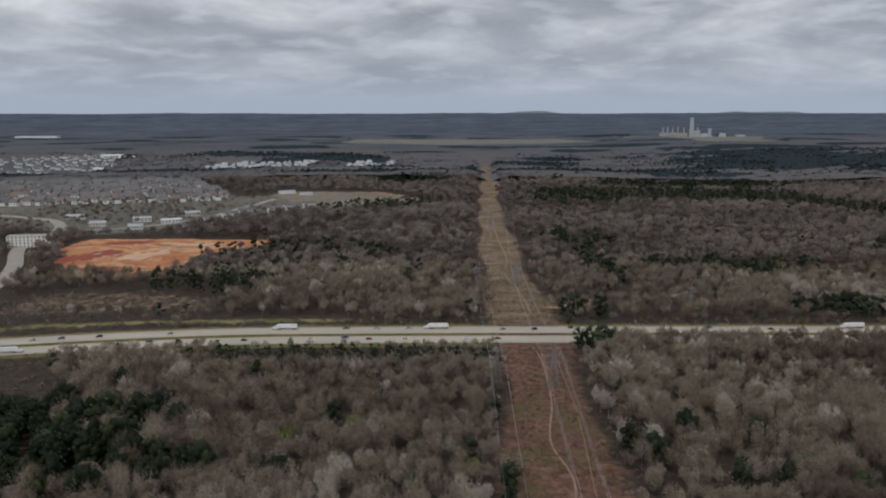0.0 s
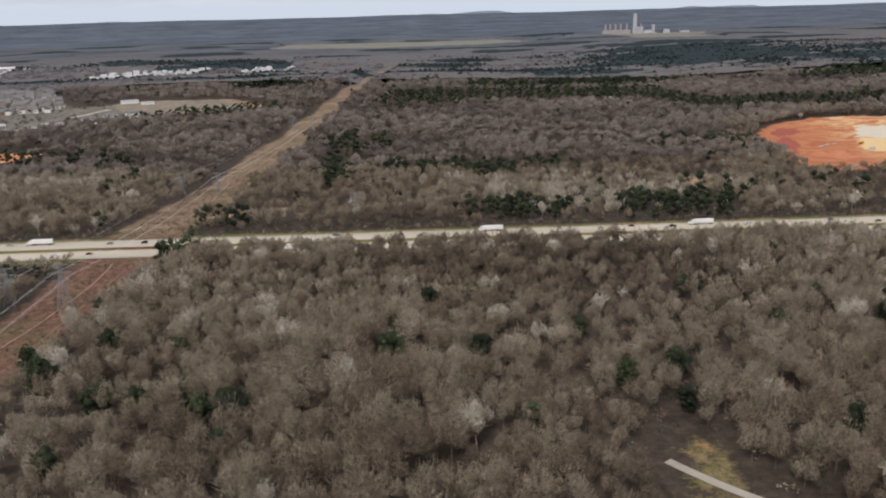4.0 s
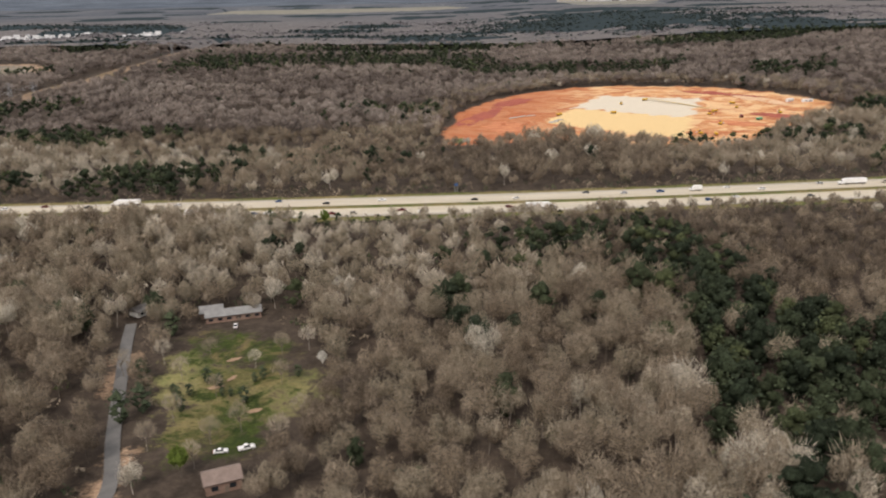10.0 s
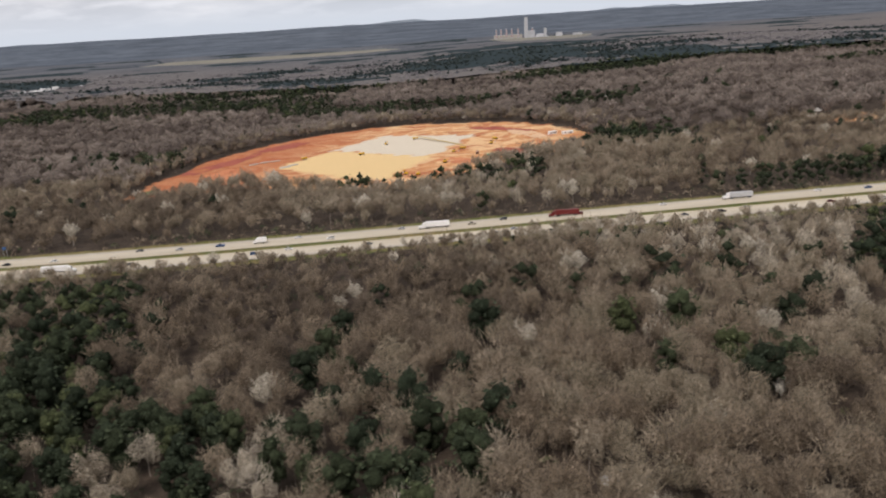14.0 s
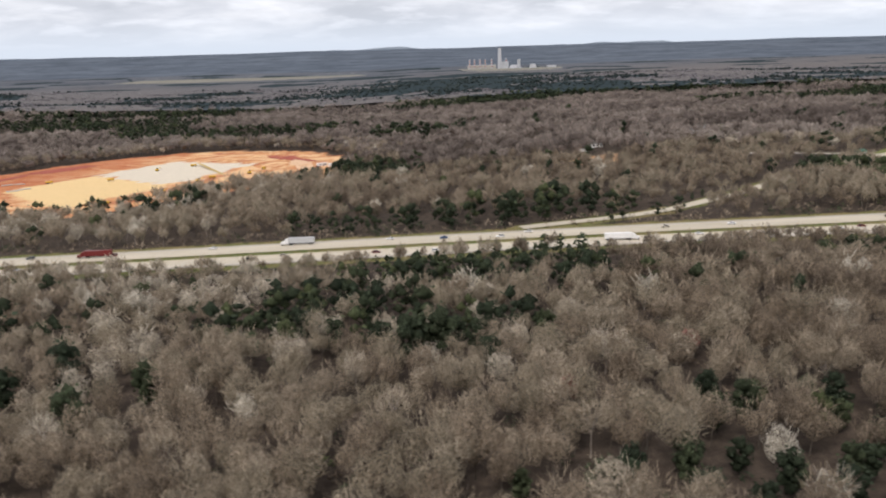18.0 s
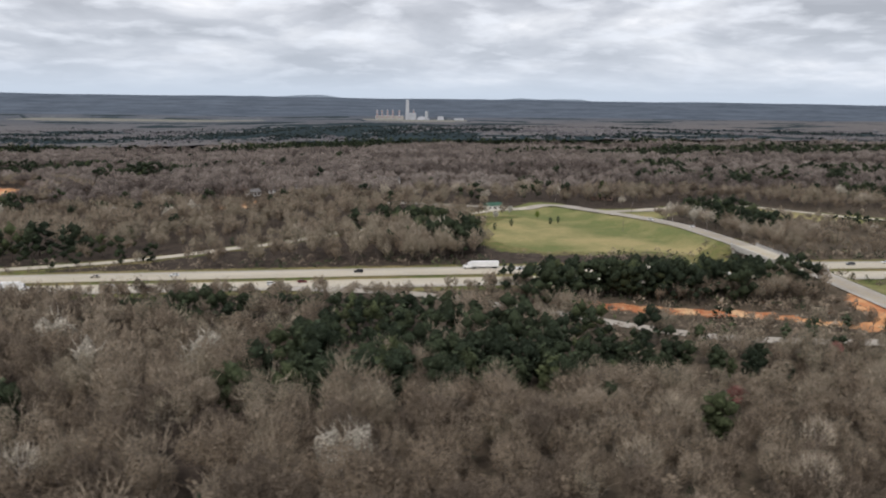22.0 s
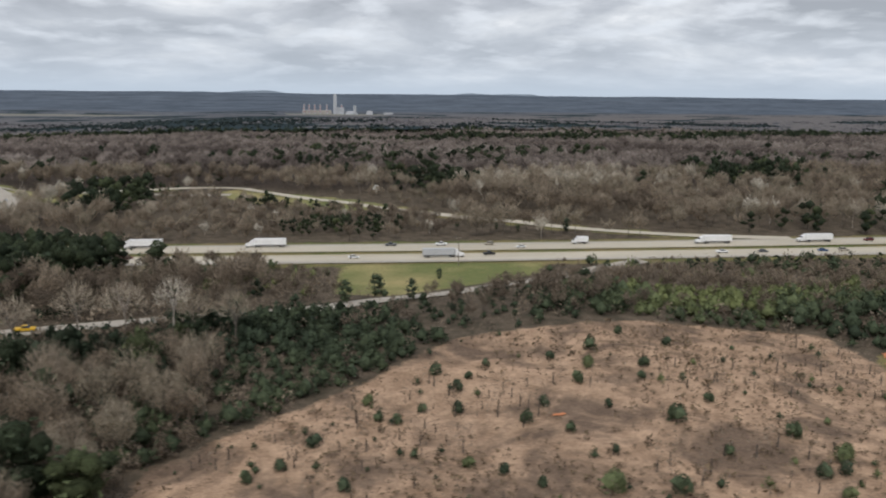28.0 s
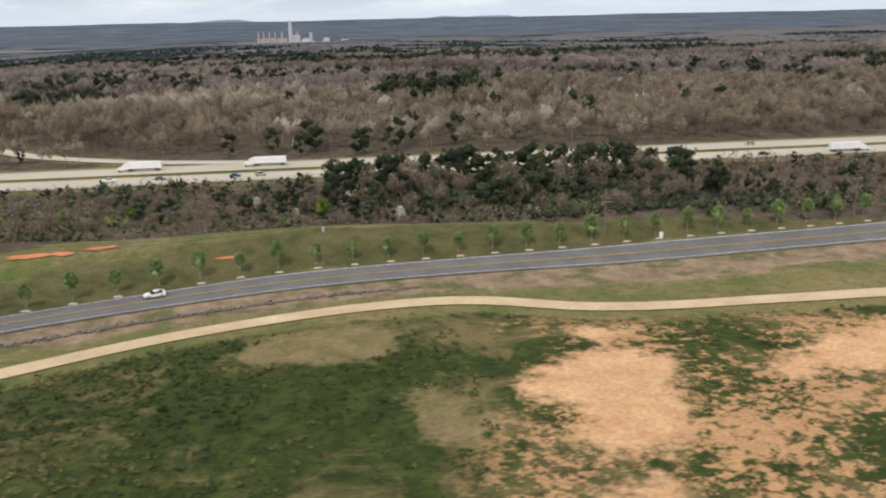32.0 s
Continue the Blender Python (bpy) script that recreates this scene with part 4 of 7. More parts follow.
def grow(name, shapes, places, size, mats, tint, stretch=None):
    """One mesh of many plants: a shape at each place, turned by chance."""
    places, size, tint = np.asarray(places, float), np.asarray(size, float), np.asarray(tint, float)
    kind = rng.integers(0, len(shapes), len(places))
    vs, fs, ms, ts, n = [], [], [], [], 0
    for q, (v, f, m) in enumerate(shapes):
        sel = np.where(kind == q)[0]
        if not len(sel):
            continue
        a = rng.random(len(sel)) * 2 * math.pi
        ca, sa = np.cos(a)[:, None], np.sin(a)[:, None]
        s = size[sel][:, None]
        wide = s * rng.uniform(0.85, 1.25, (len(sel), 1)) if stretch is None else s * stretch
        x = (v[None, :, 0] * ca - v[None, :, 1] * sa) * wide + places[sel, 0:1]
        y = (v[None, :, 0] * sa + v[None, :, 1] * ca) * wide + places[sel, 1:2]
        z = v[None, :, 2] * s + places[sel, 2:3]
        vs.append(np.stack([x, y, z], -1).reshape(-1, 3))
        fs.append((f[None] + (np.arange(len(sel)) * len(v))[:, None, None]).reshape(-1, 3) + n)
        ms.append(np.tile(m, len(sel)))
        ts.append(np.repeat(tint[sel], len(v)))
        n += len(sel) * len(v)
    return mesh_from(name, np.concatenate(vs), np.concatenate(fs), mats, np.concatenate(ms), {"tint": np.concatenate(ts)}, True)


def clear_of(x, y, margin=2.5):
    """How far from open ground and roads: above nought is woodland."""
    d = np.minimum(np.abs(y - hwy_y(x)) - HWY_HALF - 4.0, 1e9)
    for p in OPEN:
        ragged = 6.0 * (drift(x, y, 6.0, 111) - 0.35) if p is CORRIDOR else 0.0
        d = np.minimum(d, -inside(x, y, p) - margin + ragged)
    for line, w in LINES:
        d = np.minimum(d, off_line(x, y, line[:: 3 if len(line) > 40 else 1]) - w)
    d = np.minimum(d, np.where((y < 470) & (y > 110), np.abs(x - bridge_x(y)) - 5.2, 1e9))
    return d


def drift(x, y, scale, seed):
    """Smooth patches, about 0 to 1."""
    r = np.random.default_rng(seed)
    s = np.zeros(np.shape(x))
    for q in range(9):
        a, f = r.random() * 6.283, (0.6 + r.random() * 1.6) / scale
        s += np.sin((x * math.cos(a) + y * math.sin(a)) * f + r.random() * 6.283)
    return 0.5 + s / 6.0


# stands of pine: middle, half length, half breadth
# the one at (446, 180) is added, darkening a gap of shaded ground
STANDS = [(448, 232, 18, 40), (432, 272, 24, 10), (446, 180, 14, 20), (690, 280, 45, 16), (655, 250, 25, 18), (720, 176, 28, 6), (-95, 214, 34, 24), (10, 284, 20, 9),
          (70, 352, 12, 6), (68, 302, 9, 12), (200, 935, 85, 70), (200, 488, 45, 13), (205, 352, 26, 13), (265, 356, 22, 18), (425, 1290, 110, 75), (740, 1600, 235, 330), (110, 620, 25, 18), (-120, 430, 30, 30), (-230, 1680, 100, 60), (230, 1650, 80, 110),
          (680, 348, 40, 12), (735, 352, 25, 18), (690, 690, 45, 30), (655, 500, 22, 30), (560, 424, 34, 7), (1092, 480, 24, 26), (1240, 500, 20, 50), (1195, 344, 26, 6), (1055, 352, 16, 12), (860, 368, 12, 12), (848, 242, 30, 22), (974, 284, 13, 10), 
          (975, 425, 12, 16), (1040, 400, 20, 8), (330, 1080, 140, 40), (1200, 1250, 200, 50), (1350, 900, 120, 50), (1150, 620, 60, 20), (1300, 560, 50, 20), (1500, 480, 60, 20), (900, 2100, 300, 90), (400, 2300, 240, 60), (1700, 1700, 240, 60), (936, 219, 4, 11), (989, 209, 17, 14), (988, 290, 17, 14), (903, 296, 34, 10), (862, 366, 12, 18), (846, 400, 12, 16), (974, 405, 12, 40), (1236, 292, 36, 12), (1195, 285, 14, 6), (1036, 240, 14, 9), (1018, 228, 12, 9), (1140, 298, 30, 4), (350, 300, 18, 8), (-30, 292, 32, 10), (-90, 190, 36, 14), (1000, 1150, 260, 60), (860, 1900, 330, 130), (430, 1120, 110, 30), (-420, 1380, 130, 40), (-330, 1800, 160, 60), (-20, 1130, 50, 60), (1500, 1250, 160, 40), (-80, 1420, 90, 40), (110, 560, 10, 120), (478, 184, 20, 22), (526, 180, 14, 12), (462, 196, 12, 26), (446, 190, 8, 20), (734, 196, 14, 6), (757, 187, 18, 6), (690, 238, 16, 8), (800, 281, 40, 7), (200, 494, 42, 24), (197, 364, 22, 9), (262, 358, 20, 10), (-410, 1850, 110, 60)]


def pine_share(x, y):
    s = np.zeros(np.shape(x))
    for cx, cy, a, b in STANDS:
        s = np.maximum(s, 1.25 - np.hypot((x - cx) / a, (y - cy) / b) * (0.7 + 0.6 * drift(x, y, 14.0, 5)))
    wide = np.clip((drift(x * 0.45, y, 60.0, 41) - 0.74) * 6.0, 0, 0.8) * step(y, 430, 620)
    mixed = 0.022 - 0.012 * step(y, 330, 345) + 0.22 * np.clip(drift(x, y, 30.0, 43) - 0.66, 0, 1) * (1 - 0.7 * step(y, 330, 420))
    shade = 0.4 * step(x, 1150, 1185) * step(y, 244, 250) * (1 - step(y, 312, 320))
    return np.clip(np.maximum.reduce([s * 2.0, wide, shade]), 0, np.where((y < 270) & (x < 830), 0.6 + 0.4 * drift(x, y, 9.0, 47), 0.93)) + mixed


def scatter(x0, x1, y0, y1, gap):
    """Places on a shaken grid."""
    xs, ys = np.meshgrid(np.arange(x0, x1, gap), np.arange(y0, y1, gap))
    xs = xs + rng.uniform(-0.5, 0.5, xs.shape) * gap * 1.1
    ys = ys + rng.uniform(-0.5, 0.5, ys.shape) * gap * 1.1
    return xs.ravel(), ys.ravel()


def wood(tier, x0, x1, y0, y1, gap, bare, pine, tall, label, slope=None, ring=None):
    x, y = scatter(x0, x1, y0, y1, gap)
    ok = (clear_of(x, y) > 0) & ~((x > 328) & (x < 348) & (y > 138) & (y < 174)) & ~((x > 868) & (x < 948) & (y > 334) & (y < 362)) & ~((x > 1035) & (y < 262) & (rng.random(len(x)) < 0.5))
    ok &= ~((x > 955) & (x < np.where(y < 226, 1004, 1035)) & (y < 250) & (pine_share(x, y) < 0.4) & (rng.random(len(x)) < 0.2))
    ok &= ~((x > 936) & (x < 947) & (y < 236) & (rng.random(len(x)) < 0.8))
    if ring:
        ok &= np.abs(inside(x, y, ring) + 17) < 16
    if slope:
        ok &= (x > slope[0] - slope[1] * y) & (x < slope[2] + slope[3] * y)
    x, y = x[ok], y[ok]
    z = land(x, y)
    d = clear_of(x, y)
    share = pine_share(x, y)
    is_pine = rng.random(len(x)) < share if tier < 3 else (share > rng.uniform(0.35, 0.75, len(x))) | (rng.random(len(x)) < 0.012)
    tone = np.clip(0.45 * (drift(x, y, 38.0, 11) - 0.3) + (0.72 if tier < 3 else 0.6) * rng.random(len(x)) + 0.05, 0, 0.95)
    tone = np.where(rng.random(len(x)) < (0.03 if tier < 3 else 0.0), 1.0, tone)
    tone = np.where((x > 1035) & (y < 318), tone * 0.35, np.where((x > 830) & (y < 318), tone * 0.75, tone))
    high = tall * (0.84 + 0.22 * drift(x, y, 22.0, 3)) * rng.uniform(0.76, 1.14, len(x)) * np.where(d < 5, 0.8, 1.0)
    east = (x > 1035) & (y < 318)
    screen = step(x, 1190, 1205) * (1 - step(x, 1268, 1285))
    high = np.where(east, high * np.interp(y, [240, 262, 285, 300], [0.45, 0.52, 0.42, 0.30]) * (1 - screen) + high * screen * np.interp(y, [240, 262, 280, 300], [0.5, 0.62, 0.85, 0.85]), high)
    high = np.where(is_pine & (y > 272) & (y < 312) & ((x < 54) | (x > 88)) & (x < 860), high * np.interp(y, [272, 300], [0.85, 0.42]), high)
    high = np.where(is_pine & (y > 276) & (y < 312) & (x > 860) & (x < 1035), tall * rng.uniform(0.85, 1.1, len(x)), high)
    high = np.where((x > 985) & (x < 1085) & (y > 340) & (y < 442), high * 0.62, high)
    high = np.where((x > 876) & (x < 948) & (y > 256) & (y < 283), high * 0.42, high)
    high = np.where((x > 955) & (x < np.where(y < 226, 1004, 1035)) & (y < 250), high * np.where(is_pine, 0.72, 0.52) * np.interp(y, [160, 200, 240], [1.25, 1.0, 0.8]), high)
    high = np.where((x > 866) & (x < 948) & (y > 222) & (y < 250), high * 0.68, high)
    high = np.where(is_pine & (x > 630) & (x < 800) & (y < 205), high * 0.68, high)
    low = (y > 276) & (y < 312) & (x < 1035)
    high = np.where(low & ~is_pine, high * np.interp(x, [30, 60, 78, 300, 400], [0.66, 0.8, 1.18, 1.05, 0.74]), high)
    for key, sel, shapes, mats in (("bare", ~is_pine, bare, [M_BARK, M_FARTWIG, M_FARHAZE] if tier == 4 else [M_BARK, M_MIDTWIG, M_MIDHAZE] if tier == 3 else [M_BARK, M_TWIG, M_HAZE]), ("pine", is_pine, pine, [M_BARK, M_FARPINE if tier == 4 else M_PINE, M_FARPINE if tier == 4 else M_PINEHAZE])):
        if sel.sum():
            me = grow(f"{key}_woodland", shapes, np.stack([x, y, z], 1)[sel], high[sel], mats, tone[sel] if key == "bare" else np.clip(rng.random(sel.sum()) ** 1.5 * 0.75, 0, 1))
            tagged(new("bare_woodland" if key == "bare" else "pine_woodland", me), label if key == "bare" else "dark green pines standing among the bare woods", "woodland", kind="stuff")
    return len(x)


NEAR_BARE = [bare_tree(4, 124, 0.0034, 0.35, 0.4, 0.011, 0.14, 3, 0.52, True, 2) for q in range(9)]
NEAR_PINE = [pine_tree(10, 56, 0.022, 0.28, 0.14, 0.014, True, 2) for q in range(6)]
FINE_BARE = [bare_tree(5, 180, 0.0029, 0.33, 0.4, 0.011, 0.13, 3, 0.50, True, 2) for q in range(8)]
MID_BARE = [bare_tree(1, 24, 0.0088, 0.34, 0.4, 0.010, 0.15, 3, 0.56, False, 2) for q in range(8)]
MID_PINE = [pine_tree(5, 9, 0.034, 0.33, 0.12, 0.014, False, 2) for q in range(5)]
FAR_BARE = [bare_tree(0, 9, 0.010, 0.46, 0.35, 0.02, 0.17, 3, 0.66, False, 2) for q in range(10)]
FAR_PINE = [pine_tree(4, 4, 0.06, 0.36, 0.2, 0.014, False, 2) for q in range(5)]
LAST_BARE = [bare_tree(0, 4, 0.016, 0.62, 0.30, 0.02, 0.2, 2, 0.75, False, 2) for q in range(8)]
LAST_PINE = [pine_tree(3, 0, 0.16, 0.5, 0.1) for q in range(5)]
wood(1, -170, 830, 138, 240, 5.7, NEAR_BARE, NEAR_PINE, 10.8, "bare brown deciduous woods in early spring")
wood(1, 830, 1040, 150, 240, 4.4, FINE_BARE, NEAR_PINE, 9.6, "bare brown deciduous woods beside the bridge road")
wood(2, -300, 1600, 240, 318, 5.0, MID_BARE, MID_PINE, 10.2, "bare brown deciduous woods beside the motorway", (40, 0.62, 1290, 0.7))
wood(2, 866, 1006, 279, 307, 3.7, MID_BARE, MID_PINE, 9.6, "bare trees between the pines beside the motorway")
wood(2, -420, 1760, 338, 500, 6.5, MID_BARE, MID_PINE, 10.2, "bare brown deciduous woods beyond the motorway", (40, 0.62, 1290, 0.75))
wood(3, -260, 1300, -140, 138, 11.0, FAR_BARE, FAR_PINE, 10.5, "bare brown deciduous woods under the flight path")
wood(2, 1018, 1078, 352, 412, 4.2, MID_BARE, MID_PINE, 8.6, "dark pines and bare trees between the slip road and the motorway")
wood(1, 972, 1008, 196, 223, 3.6, FINE_BARE, NEAR_PINE, 9.0, "bare trees among the pines beside the dirt track")
wood(2, 836, 871, 344, 412, 4.6, MID_BARE, MID_PINE, 9.0, "dark pines and bare trees west of the meadow")
wood(2, 360, 680, 500, 760, 5.6, MID_BARE, MID_PINE, 9.8, "bare trees round the rim of the clay site", None, SITE)
wood(3, -800, 2400, 500, 1180, 11.0, FAR_BARE, FAR_PINE, 11.0, "bare brown woods, greyed for haze, rolling into the distance", (60, 0.64, 1290, 0.8))
wood(4, -1400, 3200, 1180, 1960, 13.5, LAST_BARE, LAST_PINE, 11.5, "trees tinted grey for haze where the woods run into the distance", (60, 0.66, 1290, 0.84))

# the roof of the distant woods, where single crowns can no longer be told apart
x, y = np.meshgrid(np.arange(-2300.0, 4700.0, 17.0), np.concatenate([np.arange(1150.0, 2000.0, 13.0), np.arange(2000.0, 3420.0, 20.0)]))
edge_in = clear_of(x, y, 0.0)
high = (8.0 + 2.0 * (drift(x, y, 70.0, 101) - 0.5) + rng.normal(size=x.shape) * 0.35) * step(edge_in, -6, 10) - 1.5 * (edge_in < 0)
z = land(x, y) + high
i = np.arange(x.size).reshape(x.shape)
quads = np.stack([i[:-1, :-1], i[:-1, 1:], i[1:, 1:], i[1:, :-1]], -1).reshape(-1, 4)
mx, my = x[:-1, :-1].ravel(), y[:-1, :-1].ravel()
quads = quads[(mx > 60 - 0.7 * my) & (mx < 1330 + 0.88 * my) & (edge_in[:-1, :-1].ravel() > -22)]
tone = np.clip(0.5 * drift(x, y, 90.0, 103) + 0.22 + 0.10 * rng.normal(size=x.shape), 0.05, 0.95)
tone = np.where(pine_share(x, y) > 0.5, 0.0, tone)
# brown gives way with distance to the painted haze blue
tagged(new("distant_woods", mesh_from("distant_woods", np.stack([x, y, z], -1).reshape(-1, 3), quads, [M_CANOPY], None, {"tint": tone.ravel(), "brown": (1 - 0.85 * step(y - 0.55 * np.clip(x - 600, 0, 3000), 1500, 2700)).ravel()}, True)), "canopy of distant woods, tinted blue-grey for haze, with dark pine stands", "woodland", kind="stuff")

x, y = scatter(-900, 10, 640, 1200, 11.0)
ok = (inside(x, y, TOWN) > 4) & (inside(x, y, DEV_PAD) < -4) & (rng.random(len(x)) < np.clip(1.3 * drift(x, y, 40.0, 71) - 0.1, 0.12, 0.9)) & (off_line(x, y, TOWN_ROAD) > 6) & (off_line(x, y, WEST_ROAD) > 7) & (x > 40 - 0.66 * y)
x, y = x[ok], y[ok]
tagged(new("bare_woodland", grow("bare_woodland", FAR_BARE, np.stack([x, y, land(x, y)], 1), rng.uniform(3.5, 7.0, len(x)), [M_BARK, M_MIDTWIG, M_MIDHAZE], rng.random(len(x)) * 0.7)), "bare trees, greyed for haze, between the houses of the estate", "trees", kind="stuff")

# low scrub between the old field and the motorway
GREEN_BUSH = [bush(46, 0.060, 1.0, 1) for q in range(6)]
x, y = scatter(1002, 1420, 168, 312, 2.8)
x2, y2 = scatter(984, 1062, 192, 262, 2.6)
x, y = np.concatenate([x, x2]), np.concatenate([y, y2])
ok = (clear_of(x, y, 0.8) > 0) & ((y > 226) | (x > 1004))
x, y = x[ok], y[ok]
pick = drift(x, y, 16.0, 21)
tall_s = rng.uniform(1.5, 3.2, len(x)) * (0.8 + 0.5 * drift(x, y, 9.0, 23))
at = np.stack([x, y, land(x, y)], 1)
edge_of = np.exp(-(((x - 1030) / 34) ** 2) - ((y - 228) / 30) ** 2)
green = rng.random(len(x)) < np.clip((pick - 0.34) * 1.6 + 0.8 * edge_of, 0.10, 0.92) * (1 - 0.8 * step(1026 - x, 0, 10) * step(222 - y, 0, 8))
lumps = np.exp(-(((x - 1122) / 30) ** 2) - ((y - 248) / 16) ** 2)
tall_s = tall_s * (1 + 0.3 * lumps)
tagged(new("evergreen_scrub", grow("evergreen_scrub", GREEN_BUSH, at[green], tall_s[green], [M_BARK, M_PINE], np.clip(rng.random(green.sum()) * 0.4 + 0.9 * (drift(x, y, 20.0, 25)[green] - 0.25) + 0.6 * lumps[green], 0, 1.0), 1.15)), "low green evergreen scrub at the field's edge", "scrub", kind="stuff")
tagged(new("bare_scrub", grow("bare_scrub", [bush(38, 0.042, 1.1) for q in range(5)], at[~green], tall_s[~green], [M_BARK, M_TWIG], rng.random((~green).sum()) * 0.35, 1.0)), "low bare brown scrub at the field's edge", "scrub", kind="stuff")
# brush on the woodland floor
BRUSHES = [bush(15, 0.075) for q in range(6)]
x, y = scatter(-150, 1010, 140, 306, 5.2)
x2, y2 = scatter(850, 1030, 250, 306, 2.8)
x3, y3 = scatter(-215, -95, 356, 432, 3.5)
x4, y4 = scatter(-250, 1000, 337, 350, 2.9)
x5, y5 = scatter(-200, 1000, 297, 309, 2.9)
near_road = np.concatenate([clear_of(x, y, 0.5) > 0, clear_of(x2, y2, 0.5) > 0, inside(x3, y3, WEST_SCRUB) > 1, clear_of(x4, y4, 0.5) > -2, clear_of(x5, y5, 0.5) > -2])
x, y = np.concatenate([x, x2, x3, x4, x5])[near_road], np.concatenate([y, y2, y3, y4, y5])[near_road]
keep = rng.random(len(x)) < np.clip(0.25 + 0.8 * drift(x, y, 18.0, 61) , 0.1, 0.95)
x, y = x[keep], y[keep]
at = np.stack([x, y, land(x, y)], 1)
green = rng.random(len(x)) < (0.3 * drift(x, y, 16.0, 63) + 0.12) * np.where(x > 920, 0.5, 1.0)
tagged(new("woodland_brush", grow("woodland_brush", BRUSHES, at[~green], rng.uniform(0.9, 2.6, (~green).sum()) * np.where(x[~green] > 850, 1.3, 1.0), [M_BARK, M_TWIG], rng.random((~green).sum()) * 0.6, 1.4)), "bare brown brush on the woodland floor", "brush", kind="stuff")
tagged(new("evergreen_brush", grow("evergreen_brush", BRUSHES, at[green], rng.uniform(1.2, 3.6, green.sum()), [M_BARK, M_PINE], rng.random(green.sum()) * 0.8, 1.3)), "dark evergreen brush on the woodland floor", "brush", kind="stuff")
x, y = scatter(900, 1036, 156, 248, 2.1)
ok = (clear_of(x, y, 0.5) > 0) & (rng.random(len(x)) < np.clip(0.35 + 0.8 * drift(x, y, 12.0, 65), 0.2, 0.95))
x, y = x[ok], y[ok]
FINE_BRUSH = [bush(30, 0.036, 1.1, 2) for q in range(6)]
tagged(new("woodland_brush", grow("woodland_brush", FINE_BRUSH, np.stack([x, y, land(x, y)], 1), rng.uniform(1.2, 3.6, len(x)), [M_BARK, M_HAZE], rng.random(len(x)) * 0.5, 1.2)), "fine bare brown brush beside the bridge road", "brush", kind="stuff")
# dry tussocks in the old field and stubble on the corridor
x, y = scatter(1030, 1126, 160, 242, 1.0)
ok = inside(x, y, FIELD) > 0.5
x2, y2 = scatter(14, 66, 110, 520, 1.25)
ok2 = (inside(x2, y2, CORRIDOR) > 0.8) & (np.abs(y2 - hwy_y(x2)) > 17)
x, y = np.concatenate([x[ok], x2[ok2]]), np.concatenate([y[ok], y2[ok2]])
keep = rng.random(len(x)) < np.clip(drift(x, y, 7.0, 31) * 0.9 + 0.3 * (x < 100), 0.05, 0.85)
x, y = x[keep], y[keep]
TUFT = [bush(7, 0.12) for q in range(5)]
tagged(new("dry_tussocks", grow("dry_tussocks", TUFT, np.stack([x, y, land(x, y)], 1), rng.uniform(0.25, 0.75, len(x)) * np.where(rng.random(len(x)) < 0.12, 2.2, 1.0), [M_BARK, M_BRUSH], rng.random(len(x)), 1.3)), "dry brown grass tussocks and brush", "grass", kind="stuff")

# low brush and debris left on the cleared corridor
x, y = scatter(12, 62, 110, 304, 2.9)
ok = (inside(x, y, CORRIDOR) > 1.0) & (rng.random(len(x)) < np.clip(1.5 * drift(x, y, 10.0, 35) - 0.25, 0.08, 0.85)) & (off_line(x, y, TRAIL_A) > 1.2)
x, y = x[ok], y[ok]
DEBRIS = [bush(24, 0.05, 0.8) for q in range(5)]
fresh_growth = rng.random(len(x)) < 0.25
at, size = np.stack([x, y, land(x, y)], 1), rng.uniform(0.5, 1.6, len(x))
tagged(new("corridor_brush", grow("corridor_brush", DEBRIS, at[~fresh_growth], size[~fresh_growth], [M_BARK, M_BRUSH], rng.random((~fresh_growth).sum()) * 0.6, 1.5)), "dead brown brush left on the cleared corridor", "brush", kind="stuff")
tagged(new("corridor_scrub", grow("corridor_scrub", DEBRIS, at[fresh_growth], size[fresh_growth], [M_BARK, M_SWARD], rng.random(fresh_growth.sum()), 1.5)), "olive green scrub growing on the cleared corridor", "scrub", kind="stuff")
# stony ditch between the airport road and the track
M_DITCH = plain("ditch_mud", (0.085, 0.068, 0.052), (0.17, 0.135, 0.10), 0.5, bump=0.2, fine=4)
M_STONE = plain("grey_field_stone", (0.10, 0.09, 0.08), (0.30, 0.27, 0.23), 0.7, fine=5)
run = AIRPORT[(AIRPORT[:, 0] > 1114) & (AIRPORT[:, 0] < 1212)]
tagged(new("drainage_ditch", ribbon("drainage_ditch", run, 0, 0.07, M_DITCH, None, -6.5, -5.8)), "narrow muddy drainage ditch beside the airport road", "ditch", kind="structure")
q = rng.integers(1, len(run) - 1, 520)
d = run[q + 1] - run[q - 1]
d /= np.hypot(d[:, 0], d[:, 1])[:, None]
at = run[q] + d * rng.uniform(-1.5, 1.5, (520, 1)) + np.stack([d[:, 1], -d[:, 0]], 1) * (6.15 + 0.35 * rng.normal(size=(520, 1)))
rocks = []
for n in range(5):
    rock = Shape()
    rock.clump((0, 0, 0.2), 0.5, 0.4, 0)
    rocks.append(rock.arrays())
tagged(new("ditch_stones", grow("ditch_stones", rocks, np.stack([at[:, 0], at[:, 1], land(at[:, 0], at[:, 1]) + 0.06], 1), rng.uniform(0.15, 0.6, 520), [M_STONE], rng.random(520), 1.0)), "grey stones strewn along the ditch", "stones", kind="stuff")

